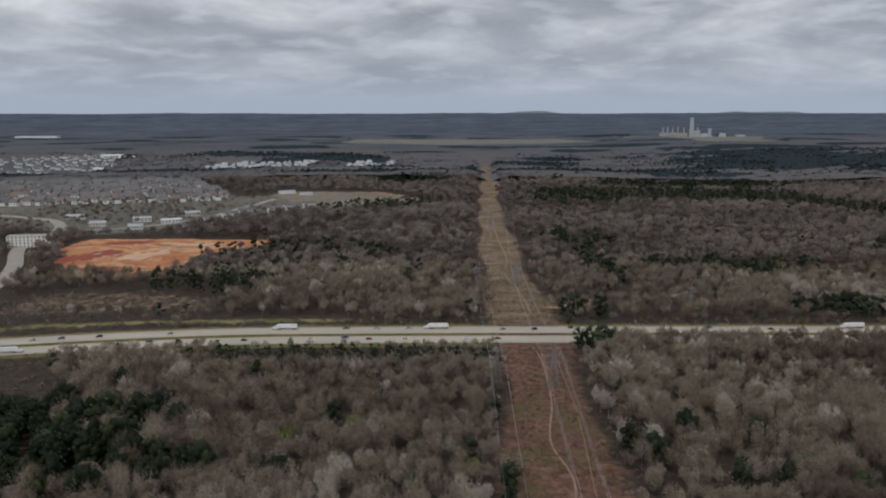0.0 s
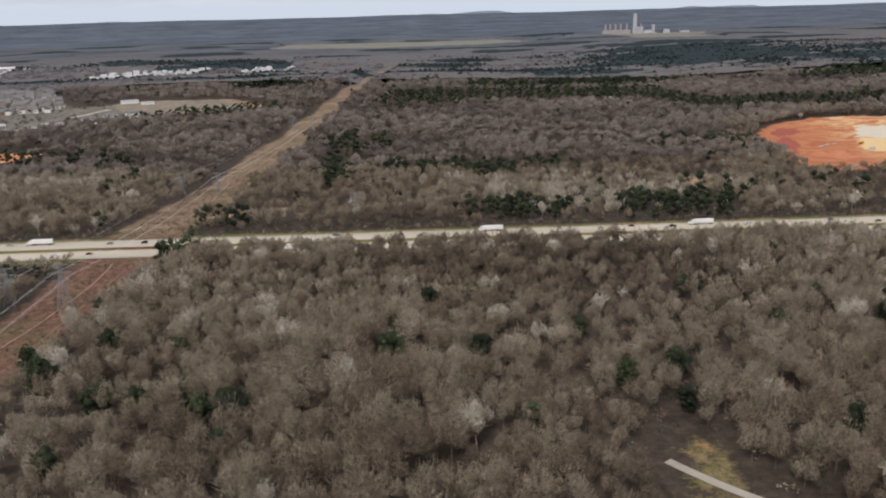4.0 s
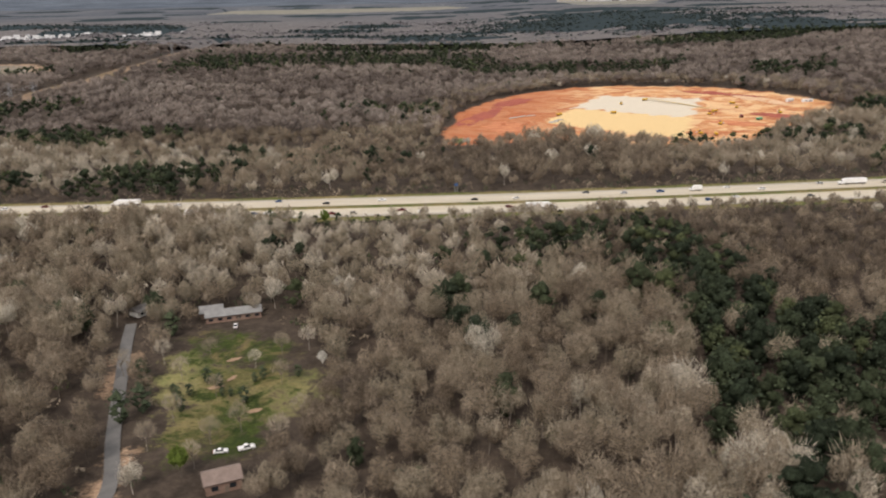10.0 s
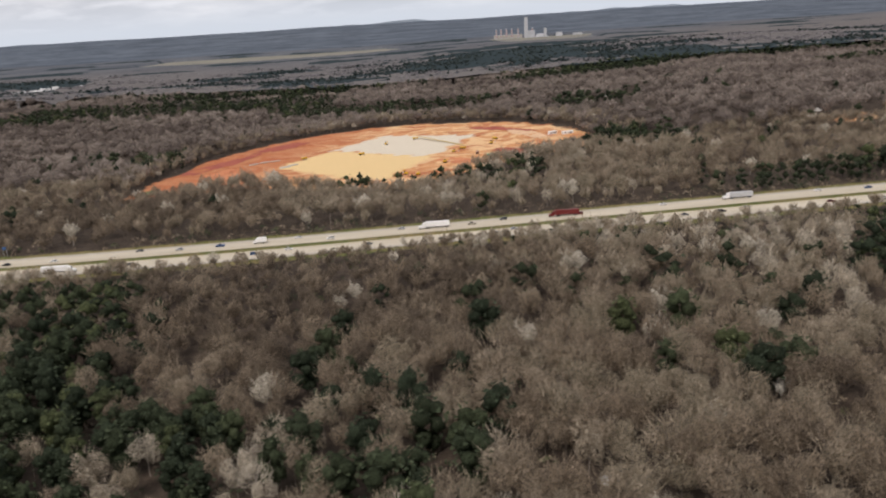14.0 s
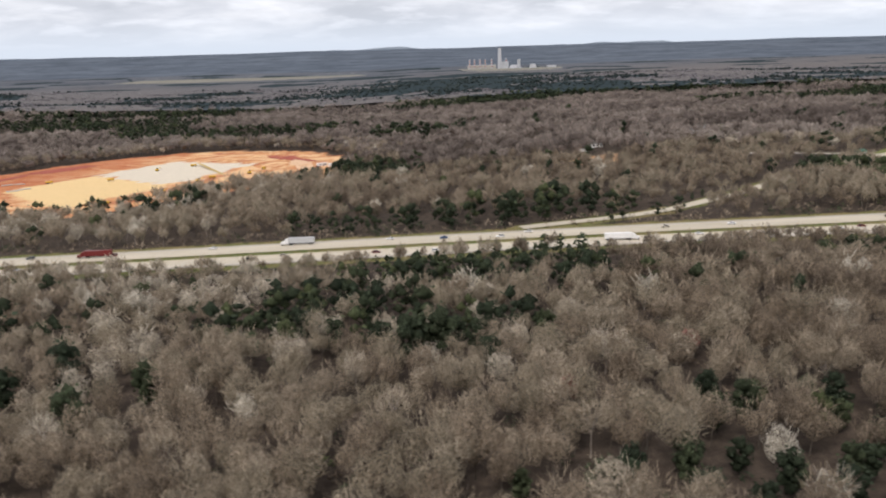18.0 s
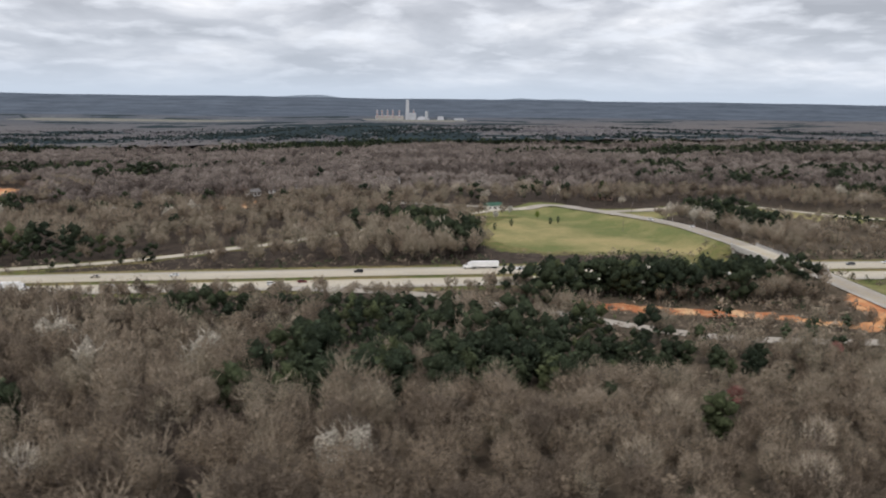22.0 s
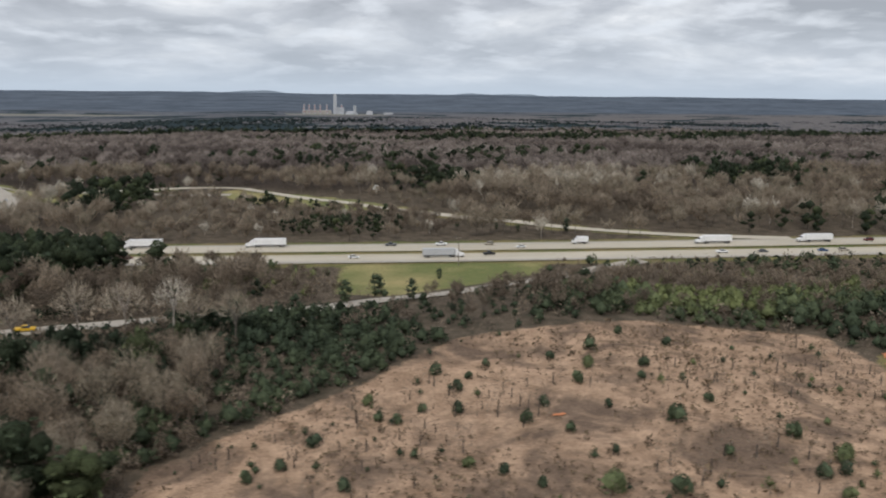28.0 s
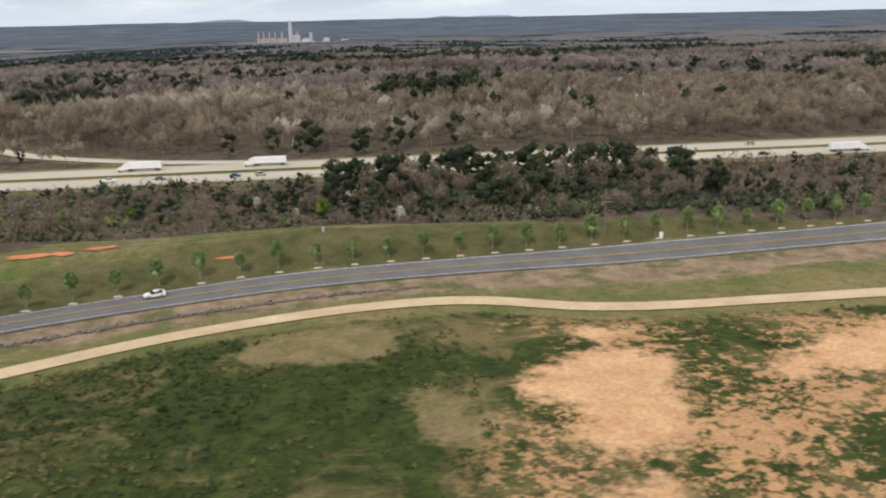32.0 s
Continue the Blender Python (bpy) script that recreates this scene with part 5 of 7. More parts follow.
# coarse grass beside the service track
x, y = scatter(1130, 1345, 150, 212, 1.35)
x8, y8 = scatter(1166, 1216, 168, 206, 0.9)
x, y = np.concatenate([x, x8]), np.concatenate([y, y8])
side = y - np.interp(x, PATHWAY[:, 0], PATHWAY[:, 1])
ok = (side < -3.5) & (rng.random(len(x)) < np.clip(0.2 + 0.9 * drift(x, y, 9.0, 81), 0.1, 0.95)) & ~((inside(x, y, MOTTLED) > 0) & (drift(x, y, 3.0, 83) < 0.62)) & (np.max([inside(x, y, p) for p in BALD + PARCHED], 0) < -0.4)
x, y = x[ok], y[ok]
GRASS = [bush(7, 0.16, 0.7) for q in range(6)]
tagged(new("coarse_grass", grow("coarse_grass", GRASS, np.stack([x, y, land(x, y)], 1), rng.uniform(0.15, 0.8, len(x)), [M_BARK, M_SWARD], np.clip(drift(x, y, 4.0, 85) * 0.7 + 0.3 * rng.random(len(x)), 0, 1), 1.5)), "coarse dark green grass in tufts", "grass", kind="stuff")
# small shrubs and young cedars over the old field
x, y = scatter(1032, 1124, 160, 240, 2.2)
ok = (inside(x, y, FIELD) > 1) & (rng.random(len(x)) < np.clip(2.6 * drift(x, y, 9.0, 91) - 0.95 - 0.5 * step(x, 1092, 1108) - 0.3 * step(y, 215, 235), 0.02, 0.9))
x, y = x[ok], y[ok]
dark = rng.random(len(x)) < 0.26
at, size = np.stack([x, y, land(x, y)], 1), rng.uniform(0.35, 1.5, len(x)) ** 1.3
SHRUB = [bush(60, 0.05, 1.0, 1) for q in range(5)]
tagged(new("field_shrubs", grow("field_shrubs", SHRUB, at[dark], size[dark], [M_BARK, M_PINE], rng.random(dark.sum()) * 0.9, 0.9)), "small dark evergreen shrubs in the dry field", "shrubs", kind="stuff")
TWIGGY = [bush(46, 0.022, 1.2) for q in range(5)]
tagged(new("field_brush", grow("field_brush", TWIGGY, at[~dark], size[~dark] * 2.2, [M_BARK, M_TWIG], rng.random((~dark).sum()) * 0.3, 1.1)), "leafless brown shrubs in the dry field", "shrubs", kind="stuff")
# ---- things ----
K = 0.55


def part(name, bm, m, parent, label=""):
    """Links a bmesh as one mesh object under a thing or a part."""
    me = bpy.data.meshes.new(name)
    bmesh.ops.recalc_face_normals(bm, faces=bm.faces)
    bm.to_mesh(me)
    bm.free()
    me.materials.append(m)
    ob = new(name, me)
    ob.parent = parent
    return tagged(ob, label)


def block(bm, c, s, top=(1.0, 1.0), shift=(0.0, 0.0)):
    """A box at centre c, size s; top: how far its upper face narrows; shift: how far that face moves."""
    vs = []
    for dz in (-0.5, 0.5):
        fx, fy = (1, 1) if dz < 0 else top
        ox, oy = (0, 0) if dz < 0 else shift
        for dx, dy in ((-0.5, -0.5), (0.5, -0.5), (0.5, 0.5), (-0.5, 0.5)):
            vs.append(bm.verts.new((c[0] + dx * s[0] * fx + ox, c[1] + dy * s[1] * fy + oy, c[2] + dz * s[2])))
    for f in ((3, 2, 1, 0), (4, 5, 6, 7), (0, 1, 5, 4), (1, 2, 6, 5), (2, 3, 7, 6), (3, 0, 4, 7)):
        bm.faces.new([vs[i] for i in f])


def bar(bm, a, b, r, sides=4, r2=None):
    a, b = Vector(a), Vector(b)
    d = (b - a).normalized()
    u = d.orthogonal().normalized()
    w = d.cross(u)
    lo, hi = [], []
    for q in range(sides):
        t = 2 * math.pi * (q + 0.5) / sides
        n = u * math.cos(t) + w * math.sin(t)
        lo.append(bm.verts.new(a + n * r))
        hi.append(bm.verts.new(b + n * (r if r2 is None else r2)))
    for q in range(sides):
        p = (q + 1) % sides
        bm.faces.new((lo[q], lo[p], hi[p], hi[q]))
    bm.faces.new(lo[::-1])
    bm.faces.new(hi)


def made(build, *args, **kw):
    bm = bmesh.new()
    build(bm, *args, **kw)
    return bm


def profile(bm, pts, w0, w1, zsplit):
    """A side outline (x, z) drawn across the width; above zsplit it narrows to w1."""
    a = [bm.verts.new((x, -(w1 if z > zsplit else w0) / 2, z)) for x, z in pts]
    b = [bm.verts.new((x, (w1 if z > zsplit else w0) / 2, z)) for x, z in pts]
    n = len(pts)
    for q in range(n):
        p = (q + 1) % n
        bm.faces.new((a[q], a[p], b[p], b[q]))
    bm.faces.new(a[::-1])
    bm.faces.new(b)


def scaled(pts):
    return [(x * K, z * K) for x, z in pts]


PAINTS = {
    "white": paint("white_car_paint", (0.78, 0.78, 0.77)),
    "silver": paint("silver_car_paint", (0.45, 0.46, 0.47)),
    "black": paint("black_car_paint", (0.02, 0.02, 0.022)),
    "grey": paint("grey_car_paint", (0.13, 0.135, 0.14)),
    "red": paint("red_car_paint", (0.14, 0.022, 0.022)),
    "blue": paint("blue_car_paint", (0.05, 0.10, 0.22)),
    "beige": paint("beige_car_paint", (0.42, 0.38, 0.31)),
    "yellow": paint("yellow_machine_paint", (0.62, 0.38, 0.03)),
    "green": paint("green_machine_paint", (0.06, 0.36, 0.20)),
}
M_LAMP_RED = paint("red_lamp_glass", (0.35, 0.02, 0.02), 0.2)
M_LAMP_CLEAR = paint("clear_lamp_glass", (0.6, 0.6, 0.58), 0.2)


def wheels(parent, spots, r, w, rims=True):
    for x, y in spots:
        t = part("wheel", made(bar, (x * K, (y - w / 2) * K, r * K), (x * K, (y + w / 2) * K, r * K), r * K, 10), M_RUBBER, parent)
        if not rims:
            continue
        side = 1 if y > 0 else -1
        part("rim", made(bar, (x * K, (y + side * w * 0.42) * K, r * K), (x * K, (y + side * w * 0.56) * K, r * K), r * 0.55 * K, 8), M_CHROME, t)


def car(kind, colour, fine=True):
    """A car that faces +x, with its parts."""
    ob = new(kind)
    m = PAINTS[colour]
    if kind == "sedan":
        low = [(-2.3, 0.3), (2.3, 0.3), (2.35, 0.6), (2.1, 0.78), (1.1, 0.92), (-1.7, 0.98), (-2.3, 0.9), (-2.38, 0.6)]
        cab = [(1.0, 0.9), (0.35, 1.40), (-0.95, 1.42), (-1.75, 0.96)]
        top = [(0.30, 1.38), (0.2, 1.46), (-0.8, 1.47), (-0.95, 1.40)]
        axle, wide = (1.4, -1.4), 1.8
    elif kind == "pickup_truck":
        low = [(-2.8, 0.45), (2.7, 0.45), (2.75, 0.8), (2.6, 1.05), (1.3, 1.15), (-2.8, 1.15)]
        cab = [(1.25, 1.1), (0.65, 1.75), (-0.75, 1.77), (-0.85, 1.1)]
        top = [(0.6, 1.73), (0.5, 1.82), (-0.65, 1.83), (-0.77, 1.75)]
        axle, wide = (1.75, -1.75), 1.95
    else:
        low = [(-2.35, 0.4), (2.35, 0.4), (2.4, 0.75), (2.2, 0.95), (1.15, 1.08), (-2.3, 1.1), (-2.4, 0.7)]
        cab = [(1.05, 1.05), (0.45, 1.66), (-1.9, 1.68), (-2.3, 1.08)]
        top = [(0.4, 1.64), (0.3, 1.74), (-1.75, 1.75), (-1.92, 1.66)]
        axle, wide = (1.45, -1.45), 1.9
    part("body", made(profile, scaled(low), wide * K, wide * K, 9), m, ob, f"{colour} painted body")
    part("glazing", made(profile, scaled(cab), wide * 0.94 * K, wide * 0.76 * K, 1.2 * K), M_GLASS, ob, "dark windows")
    part("roof", made(profile, scaled(top), wide * 0.78 * K, wide * 0.74 * K, 1.42 * K), m, ob)
    wheels(ob, [(x, y) for x in axle for y in (wide * 0.46, -wide * 0.46)], 0.34, 0.22, fine)
    if fine:
        z = low[2][1] * K
        for y in (0.62, -0.62):
            part("headlight", made(block, (low[2][0] * K - 0.02, y * K, z), (0.12, 0.22, 0.08)), M_LAMP_CLEAR, ob)
            part("tail_light", made(block, (low[-1][0] * K + 0.02, y * K, z + 0.06), (0.12, 0.2, 0.1)), M_LAMP_RED, ob)
        part("bumper", made(block, ((low[1][0] + 0.02) * K, 0, 0.42 * K), (0.14, wide * 0.96 * K, 0.12)), M_RUBBER, ob)
    return ob


def lorry(colour, cab_colour="white", box=True, tank=False):
    """An articulated lorry that faces +x."""
    ob = new("articulated_lorry")
    m = M_TRAILER if colour == "white" else PAINTS[colour]
    if tank:
        part("trailer", made(bar, (-11.5 * K, 0, 2.2 * K), (2.0 * K, 0, 2.2 * K), 1.05 * K, 14), m, ob, f"{colour} tank trailer")
    elif box:
        part("trailer", made(block, (-4.6 * K, 0, 2.65 * K), (14.6 * K, 2.55 * K, 2.8 * K), (0.995, 0.97)), m, ob, f"{colour} box trailer")
    else:
        part("trailer", made(block, (-4.6 * K, 0, 1.3 * K), (14.6 * K, 2.55 * K, 0.3 * K)), M_STEEL, ob, "flat steel trailer bed")
    part("chassis", made(block, (-3.0 * K, 0, 0.95 * K), (16.5 * K, 0.9 * K, 0.3 * K)), M_RUBBER, ob)
    c = PAINTS[cab_colour]
    cab = part("cab", made(profile, scaled([(2.9, 0.7), (5.0, 0.7), (5.05, 2.3), (4.6, 3.1), (2.9, 3.75)]), 2.4 * K, 2.2 * K, 2.4 * K), c, ob, f"{cab_colour} driver's cab")
    part("windscreen", made(profile, scaled([(5.03, 2.22), (5.09, 2.28), (4.72, 2.98), (4.64, 2.98)]), 2.1 * K, 2.0 * K, 2.5 * K), M_GLASS, cab)
    part("bonnet", made(profile, scaled([(5.0, 0.6), (6.9, 0.6), (6.95, 1.6), (6.6, 1.8), (5.0, 2.1)]), 2.2 * K, 2.0 * K, 1.7 * K), c, ob)
    part("grille", made(block, (6.95 * K, 0, 1.2 * K), (0.06, 1.1 * K, 0.8 * K)), M_CHROME, ob)
    for y in (-0.95, 0.95):
        part("fuel_tank", made(bar, (2.6 * K, y * K, 0.85 * K), (4.2 * K, y * K, 0.85 * K), 0.33 * K, 8), M_CHROME, ob)
        part("headlight", made(block, (6.9 * K, y * 0.85 * K, 1.0 * K), (0.1, 0.16, 0.14)), M_LAMP_CLEAR, ob)
    wheels(ob, [(x, y) for x in (6.1, 2.0, 0.7, -9.3, -10.6) for y in (1.0, -1.0)], 0.5, 0.4)
    return ob


def box_lorry(colour):
    ob = new("box_lorry")
    part("box", made(block, (-1.6 * K, 0, 2.3 * K), (5.6 * K, 2.4 * K, 2.5 * K)), M_TRAILER if colour == "white" else PAINTS[colour], ob, f"{colour} cargo box")
    cab = part("cab", made(profile, scaled([(1.3, 0.7), (3.6, 0.7), (3.65, 1.5), (2.9, 1.7), (2.4, 2.5), (1.3, 2.6)]), 2.2 * K, 2.0 * K, 1.8 * K), PAINTS["white" if colour == "white" else colour], ob)
    part("windscreen", made(profile, scaled([(2.93, 1.72), (3.0, 1.74), (2.52, 2.42), (2.42, 2.44)]), 1.9 * K, 1.8 * K, 2.0 * K), M_GLASS, cab)
    part("chassis", made(block, (-0.6 * K, 0, 0.85 * K), (7.4 * K, 0.9 * K, 0.3 * K)), M_RUBBER, ob)
    wheels(ob, [(x, y) for x in (2.5, -2.6) for y in (1.0, -1.0)], 0.45, 0.35)
    return ob


WORDS = {"sedan": "saloon car", "pickup_truck": "pickup truck", "sport_utility_car": "sport utility car"}
fleet = {}


def drive(kind, colour, x, y, z, turn, where, group="cars on the motorway", fine=False):
    key = (kind, colour, fine)
    m = pose(x, y, z, 0, 0, turn)
    if key in fleet:
        ob = copy_thing(fleet[key], m)
    else:
        if kind == "articulated_lorry":
            ob = lorry(colour, "red" if colour == "red" else "white")
        elif kind == "box_lorry":
            ob = box_lorry(colour)
        else:
            ob = car(kind, colour, fine)
        fleet[key] = ob
        ob.matrix_world = m
    big = kind.endswith("lorry")
    what = ("articulated lorry with a long box trailer" if kind == "articulated_lorry" else "box lorry") if big else WORDS[kind]
    return tagged(ob, f"{colour} {what} {where}", "truck" if big or kind == "pickup_truck" else "car", group)


def on_motorway(kind, colour, x, lane, far):
    off = (4.4, 6.7, 9.0)[lane] * (1 if far else -1)
    e = 2.0
    turn = math.degrees(math.atan2(float(hwy_y(x + e) - hwy_y(x - e)), 2 * e)) + (180 if far else 0)
    return drive(kind, colour, x, float(hwy_y(x)) + off, float(flat(x, 0)) + 0.25, turn, "on the pale motorway", "lorries on the motorway" if kind.endswith("lorry") else "cars on the motorway")


LORRIES = [(-158, 2, 0, "white"), (-60, 2, 1, "white"), (4, 2, 1, "white"), (110, 2, 0, "white"), (183, 2, 1, "white"), (270, 2, 1, "white"), (303, 1, 0, "white"), (420, 2, 0, "white"), (535, 1, 1, "white"), (579, 1, 1, "red"), (640, 2, 1, "silver"), (740, 1, 0, "white"), (862, 2, 1, "white"), (1000, 2, 1, "white"), (1031, 2, 1, "white"), (1078, 1, 0, "silver"), (1152, 1, 1, "white"), (1182, 1, 1, "white"), (1330, 2, 0, "white")]
for x, lane, far, colour in LORRIES:
    on_motorway("articulated_lorry", colour, x, lane, far)
for x, lane, far in ((1116, 2, 1), (478, 1, 1), (180, 1, 0), (930, 2, 0)):
    on_motorway("box_lorry", "white", x, lane, far)
r = random.Random(5)
busy = [(x, far) for x, lane, far, c in LORRIES]
x = -230.0
while x < 1420:
    for far in (0, 1):
        if r.random() < 0.62 and all(abs(x - bx) > 9 or bf != far for bx, bf in busy):
            kind = r.choice(("sedan", "sedan", "sport_utility_car", "sport_utility_car", "pickup_truck"))
            on_motorway(kind, r.choice(("white", "white", "silver", "black", "black", "grey", "grey", "red", "blue", "beige")), x + r.uniform(-4, 4), r.choice((0, 1, 1, 2)), far)
    x += r.uniform(10, 17)


def on_line(kind, colour, line, s, off, back, where, lift=0.15, z=None, group="cars on the roads"):
    seg = np.concatenate([[0], np.cumsum(np.hypot(*np.diff(line, axis=0).T))])
    p = np.array([np.interp(s, seg, line[:, 0]), np.interp(s, seg, line[:, 1])])
    q = np.array([np.interp(s + 1, seg, line[:, 0]), np.interp(s + 1, seg, line[:, 1])])
    d = (q - p) / np.linalg.norm(q - p)
    p = p + np.array([-d[1], d[0]]) * off
    zz = float(land(*p)) if z is None else float(z(*p))
    return drive(kind, colour, p[0], p[1], zz + lift, math.degrees(math.atan2(d[1], d[0])) + (180 if back else 0), where, group, True)


def along(line, x):
    seg = np.concatenate([[0], np.cumsum(np.hypot(*np.diff(line, axis=0).T))])
    return float(np.interp(x, line[:, 0], seg))


on_line("sport_utility_car", "red", AIRPORT, along(AIRPORT, 1126.5), -1.2, False, "on the curved airport road", 0.15)
on_line("sport_utility_car", "black", AIRPORT, along(AIRPORT, 1146.5), -1.2, False, "on the curved airport road", 0.15)
on_line("sedan", "white", AIRPORT, along(AIRPORT, 1179), 1.2, True, "on the curved airport road", 0.15)
on_line("articulated_lorry", "white", BRIDGE, 74.0, 2.1, True, "on the bridge road", 0.12, on_deck)
on_line("sport_utility_car", "white", BRIDGE, 96.0, 2.1, True, "on the bridge road", 0.12, on_deck)
on_line("sedan", "grey", BRIDGE, 112.0, 2.6, True, "on the bridge road", 0.12, on_deck)
on_line("sedan", "white", BRIDGE, 262.0, -1.6, False, "on the bridge road", 0.12, on_deck)
on_line("sedan", "white", BRIDGE, 284.0, 1.6, True, "on the bridge road", 0.12, on_deck)
on_line("pickup_truck", "yellow", RAMP_SE, 50.0, 0.0, False, "on the slip road", 0.26)
for x, y, turn in ((343, 176, 20), (338.5, 175, 10), (330, 231, 100)):
    drive("sedan" if x < 340 else "pickup_truck", "white", x, y, float(land(x, y)), turn, "parked on the house lawn", "cars at the house", True)


# ---- bridge ----
def bridge():
    ob = new("road_bridge")
    x0 = float(bridge_x(HWY_Y))
    ob.location = (x0, HWY_Y, float(flat(x0, 0)))
    top = 18.4 - ob.location.z
    part("deck", made(block, (0, 0, top - 0.42), (8.6, 40.0, 0.85)), M_CONCRETE, ob, "pale concrete bridge deck")
    part("running_surface", made(block, (0, 0, top + 0.075), (7.2, 39.0, 0.08)), M_CONC, ob, "pale worn concrete surface")
    for x in (-4.15, 4.15):
        part("parapet", made(block, (x, 0, top + 0.32), (0.28, 40.0, 0.6), (0.6, 1.0)), M_CONCRETE, ob)
        rail = part("rail", made(bar, (x, -19.8, top + 0.82), (x, 19.8, top + 0.82), 0.045, 6), M_STEEL, ob)
        for q in range(14):
            part("rail_post", made(bar, (x, -19.5 + q * 3.0, top + 0.55), (x, -19.5 + q * 3.0, top + 0.85), 0.04, 4), M_STEEL, rail)
    for y in (-13.6, 0.0, 13.6):
        part("pier_cap", made(block, (0, y, top - 1.1), (8.2, 0.9, 0.5)), M_CONCRETE, ob)
        for x in (-3.0, 0.0, 3.0):
            part("pier", made(bar, (x, y, -0.3), (x, y, top - 1.2), 0.36, 10), M_CONCRETE, ob)
    for y in (-18.6, 18.6):
        part("abutment", made(block, (0, y, top * 0.5 - 0.8), (9.0, 2.4, top + 0.9)), M_CONCRETE, ob)
    for x in (-3.2, -1.1, 1.1, 3.2):
        part("girder", made(block, (x, 0, top - 0.95), (0.35, 38.0, 0.35)), M_STEEL, ob)
    return tagged(ob, "pale concrete road bridge over the motorway", "bridge")


bridge()


# ---- pylons, poles and signs ----
def pylon(x, y, h, turn):
    ob = new("lattice_pylon")
    ob.matrix_world = pose(x, y, float(land(x, y)), 0, 0, turn)
    w = 0.13 * h
    corners = [(sx, sy) for sx, sy in ((-1, -1), (1, -1), (1, 1), (-1, 1))]
    at = lambda c, z: (c[0] * w * (1 - 0.82 * min(1, z / (0.75 * h))), c[1] * w * (1 - 0.82 * min(1, z / (0.75 * h))), z)
    for c in corners:
        part("leg", made(lambda bm: (bar(bm, at(c, 0), at(c, 0.75 * h), 0.085), bar(bm, at(c, 0.75 * h), (c[0] * w * 0.12, c[1] * w * 0.12, h), 0.07))), M_PYLON, ob)
    levels = [0, 0.22, 0.4, 0.54, 0.65, 0.75]
    for q in range(4):
        a, b = corners[q], corners[(q + 1) % 4]
        bm = bmesh.new()
        for lo, hi in zip(levels[:-1], levels[1:]):
            bar(bm, at(a, lo * h), at(b, hi * h), 0.05, 3)
            bar(bm, at(b, lo * h), at(a, hi * h), 0.05, 3)
        part("lattice", bm, M_PYLON, ob)
    for z, half in ((0.62, 0.20), (0.80, 0.25), (0.97, 0.19)):
        bm = bmesh.new()
        bar(bm, (-half * h, 0, z * h), (half * h, 0, z * h), 0.10)
        for s in (-1, 1):
            bar(bm, (s * half * h, 0, z * h), (0, 0, z * h + 0.04 * h), 0.05, 3)
            bar(bm, (s * half * h, 0, z * h), (0, 0, z * h - 0.05 * h), 0.05, 3)
        part("cross_arm", bm, M_PYLON, ob)
    for s in (-0.24, -0.15, 0.15, 0.24):
        part("insulator", made(bar, (s * h, 0, 0.80 * h), (s * h, 0, 0.74 * h), 0.06, 5), M_CONCRETE, ob)
    return tagged(ob, "grey steel lattice pylon standing in the power line corridor", "pylon", "pylons")


for x, y, h in ((25.0, 262, 12.5), (43.5, 258, 14.5), (31.5, 446, 12.0), (52, 440, 12.5), (60, 700, 14), (76, 706, 14), (88, 1060, 15), (128, 372, 11), (206, 356, 9)):
    pylon(x, y, h, 8)


def pole(x, y, h, arms=1, lamp=False):
    ob = new("utility_pole")
    ob.location = (x, y, float(land(x, y)))
    part("post", made(bar, (0, 0, -0.3), (0, 0, h), 0.10, 7, 0.07), M_POLE, ob)
    for q in range(arms):
        z = h - 0.35 - q * 0.6
        a = part("cross_arm", made(block, (0, 0, z), (1.5, 0.09, 0.1)), M_POLE, ob)
        for s in (-0.65, -0.25, 0.25, 0.65):
            part("insulator", made(bar, (s, 0, z + 0.05), (s, 0, z + 0.2), 0.035, 5), M_STEEL, a)
    if lamp:
        part("transformer", made(bar, (0.2, 0, h - 1.7), (0.2, 0, h - 1.1), 0.16, 8), M_STEEL, ob)
    return tagged(ob, "brown wooden utility pole with a cross arm", "utility pole", "utility poles")


POLES = [(1199, 229, 6.4), (1238, 231.5, 6.4), (1277, 234, 6.4), (1161, 223.5, 6.4), (1318, 238, 6.4), (979, 216, 6.0), (996, 238, 6.2), (960, 268, 6.0), (1079, 306, 7.0), (992, 306, 7.0), (928, 394, 6.0), (944, 430, 6.0), (506, 340, 5.6), (280, 339, 5.6), (-96, 337, 5.0)]
for q, (x, y, h) in enumerate(POLES):
    pole(x, y, h, 1 + q % 2, q % 3 == 0)


def strand(bm, pts, r):
    """One unbroken thin cable through the points."""
    rings = [[bm.verts.new(p + Vector((r * math.cos(t), 0.3 * r * math.cos(t), r * math.sin(t)))) for t in (0.0, 2.09, 4.19)] for p in pts]
    for a, b in zip(rings[:-1], rings[1:]):
        for q in range(3):
            bm.faces.new((a[q], a[(q + 1) % 3], b[(q + 1) % 3], b[q]))
    bm.faces.new(rings[0][::-1])
    bm.faces.new(rings[-1])


def wire(a, b, sag):
    bm = bmesh.new()
    n = 10
    pts = [Vector(a).lerp(Vector(b), q / n) - Vector((0, 0, sag * 4 * (q / n) * (1 - q / n))) for q in range(n + 1)]
    strand(bm, pts, 0.018)
    ob = part("overhead_wire", bm, M_RUBBER, None)
    return tagged(ob, "thin black overhead wire between wooden poles", "wire", "overhead wires")


def power_line(a, b, sag):
    bm = bmesh.new()
    n = 12
    pts = [Vector(a).lerp(Vector(b), q / n) - Vector((0, 0, sag * 4 * (q / n) * (1 - q / n))) for q in range(n + 1)]
    strand(bm, pts, 0.035)
    return tagged(part("power_line", bm, M_STEEL, None), "pale steel power line slung between lattice pylons", "power line", "power lines")


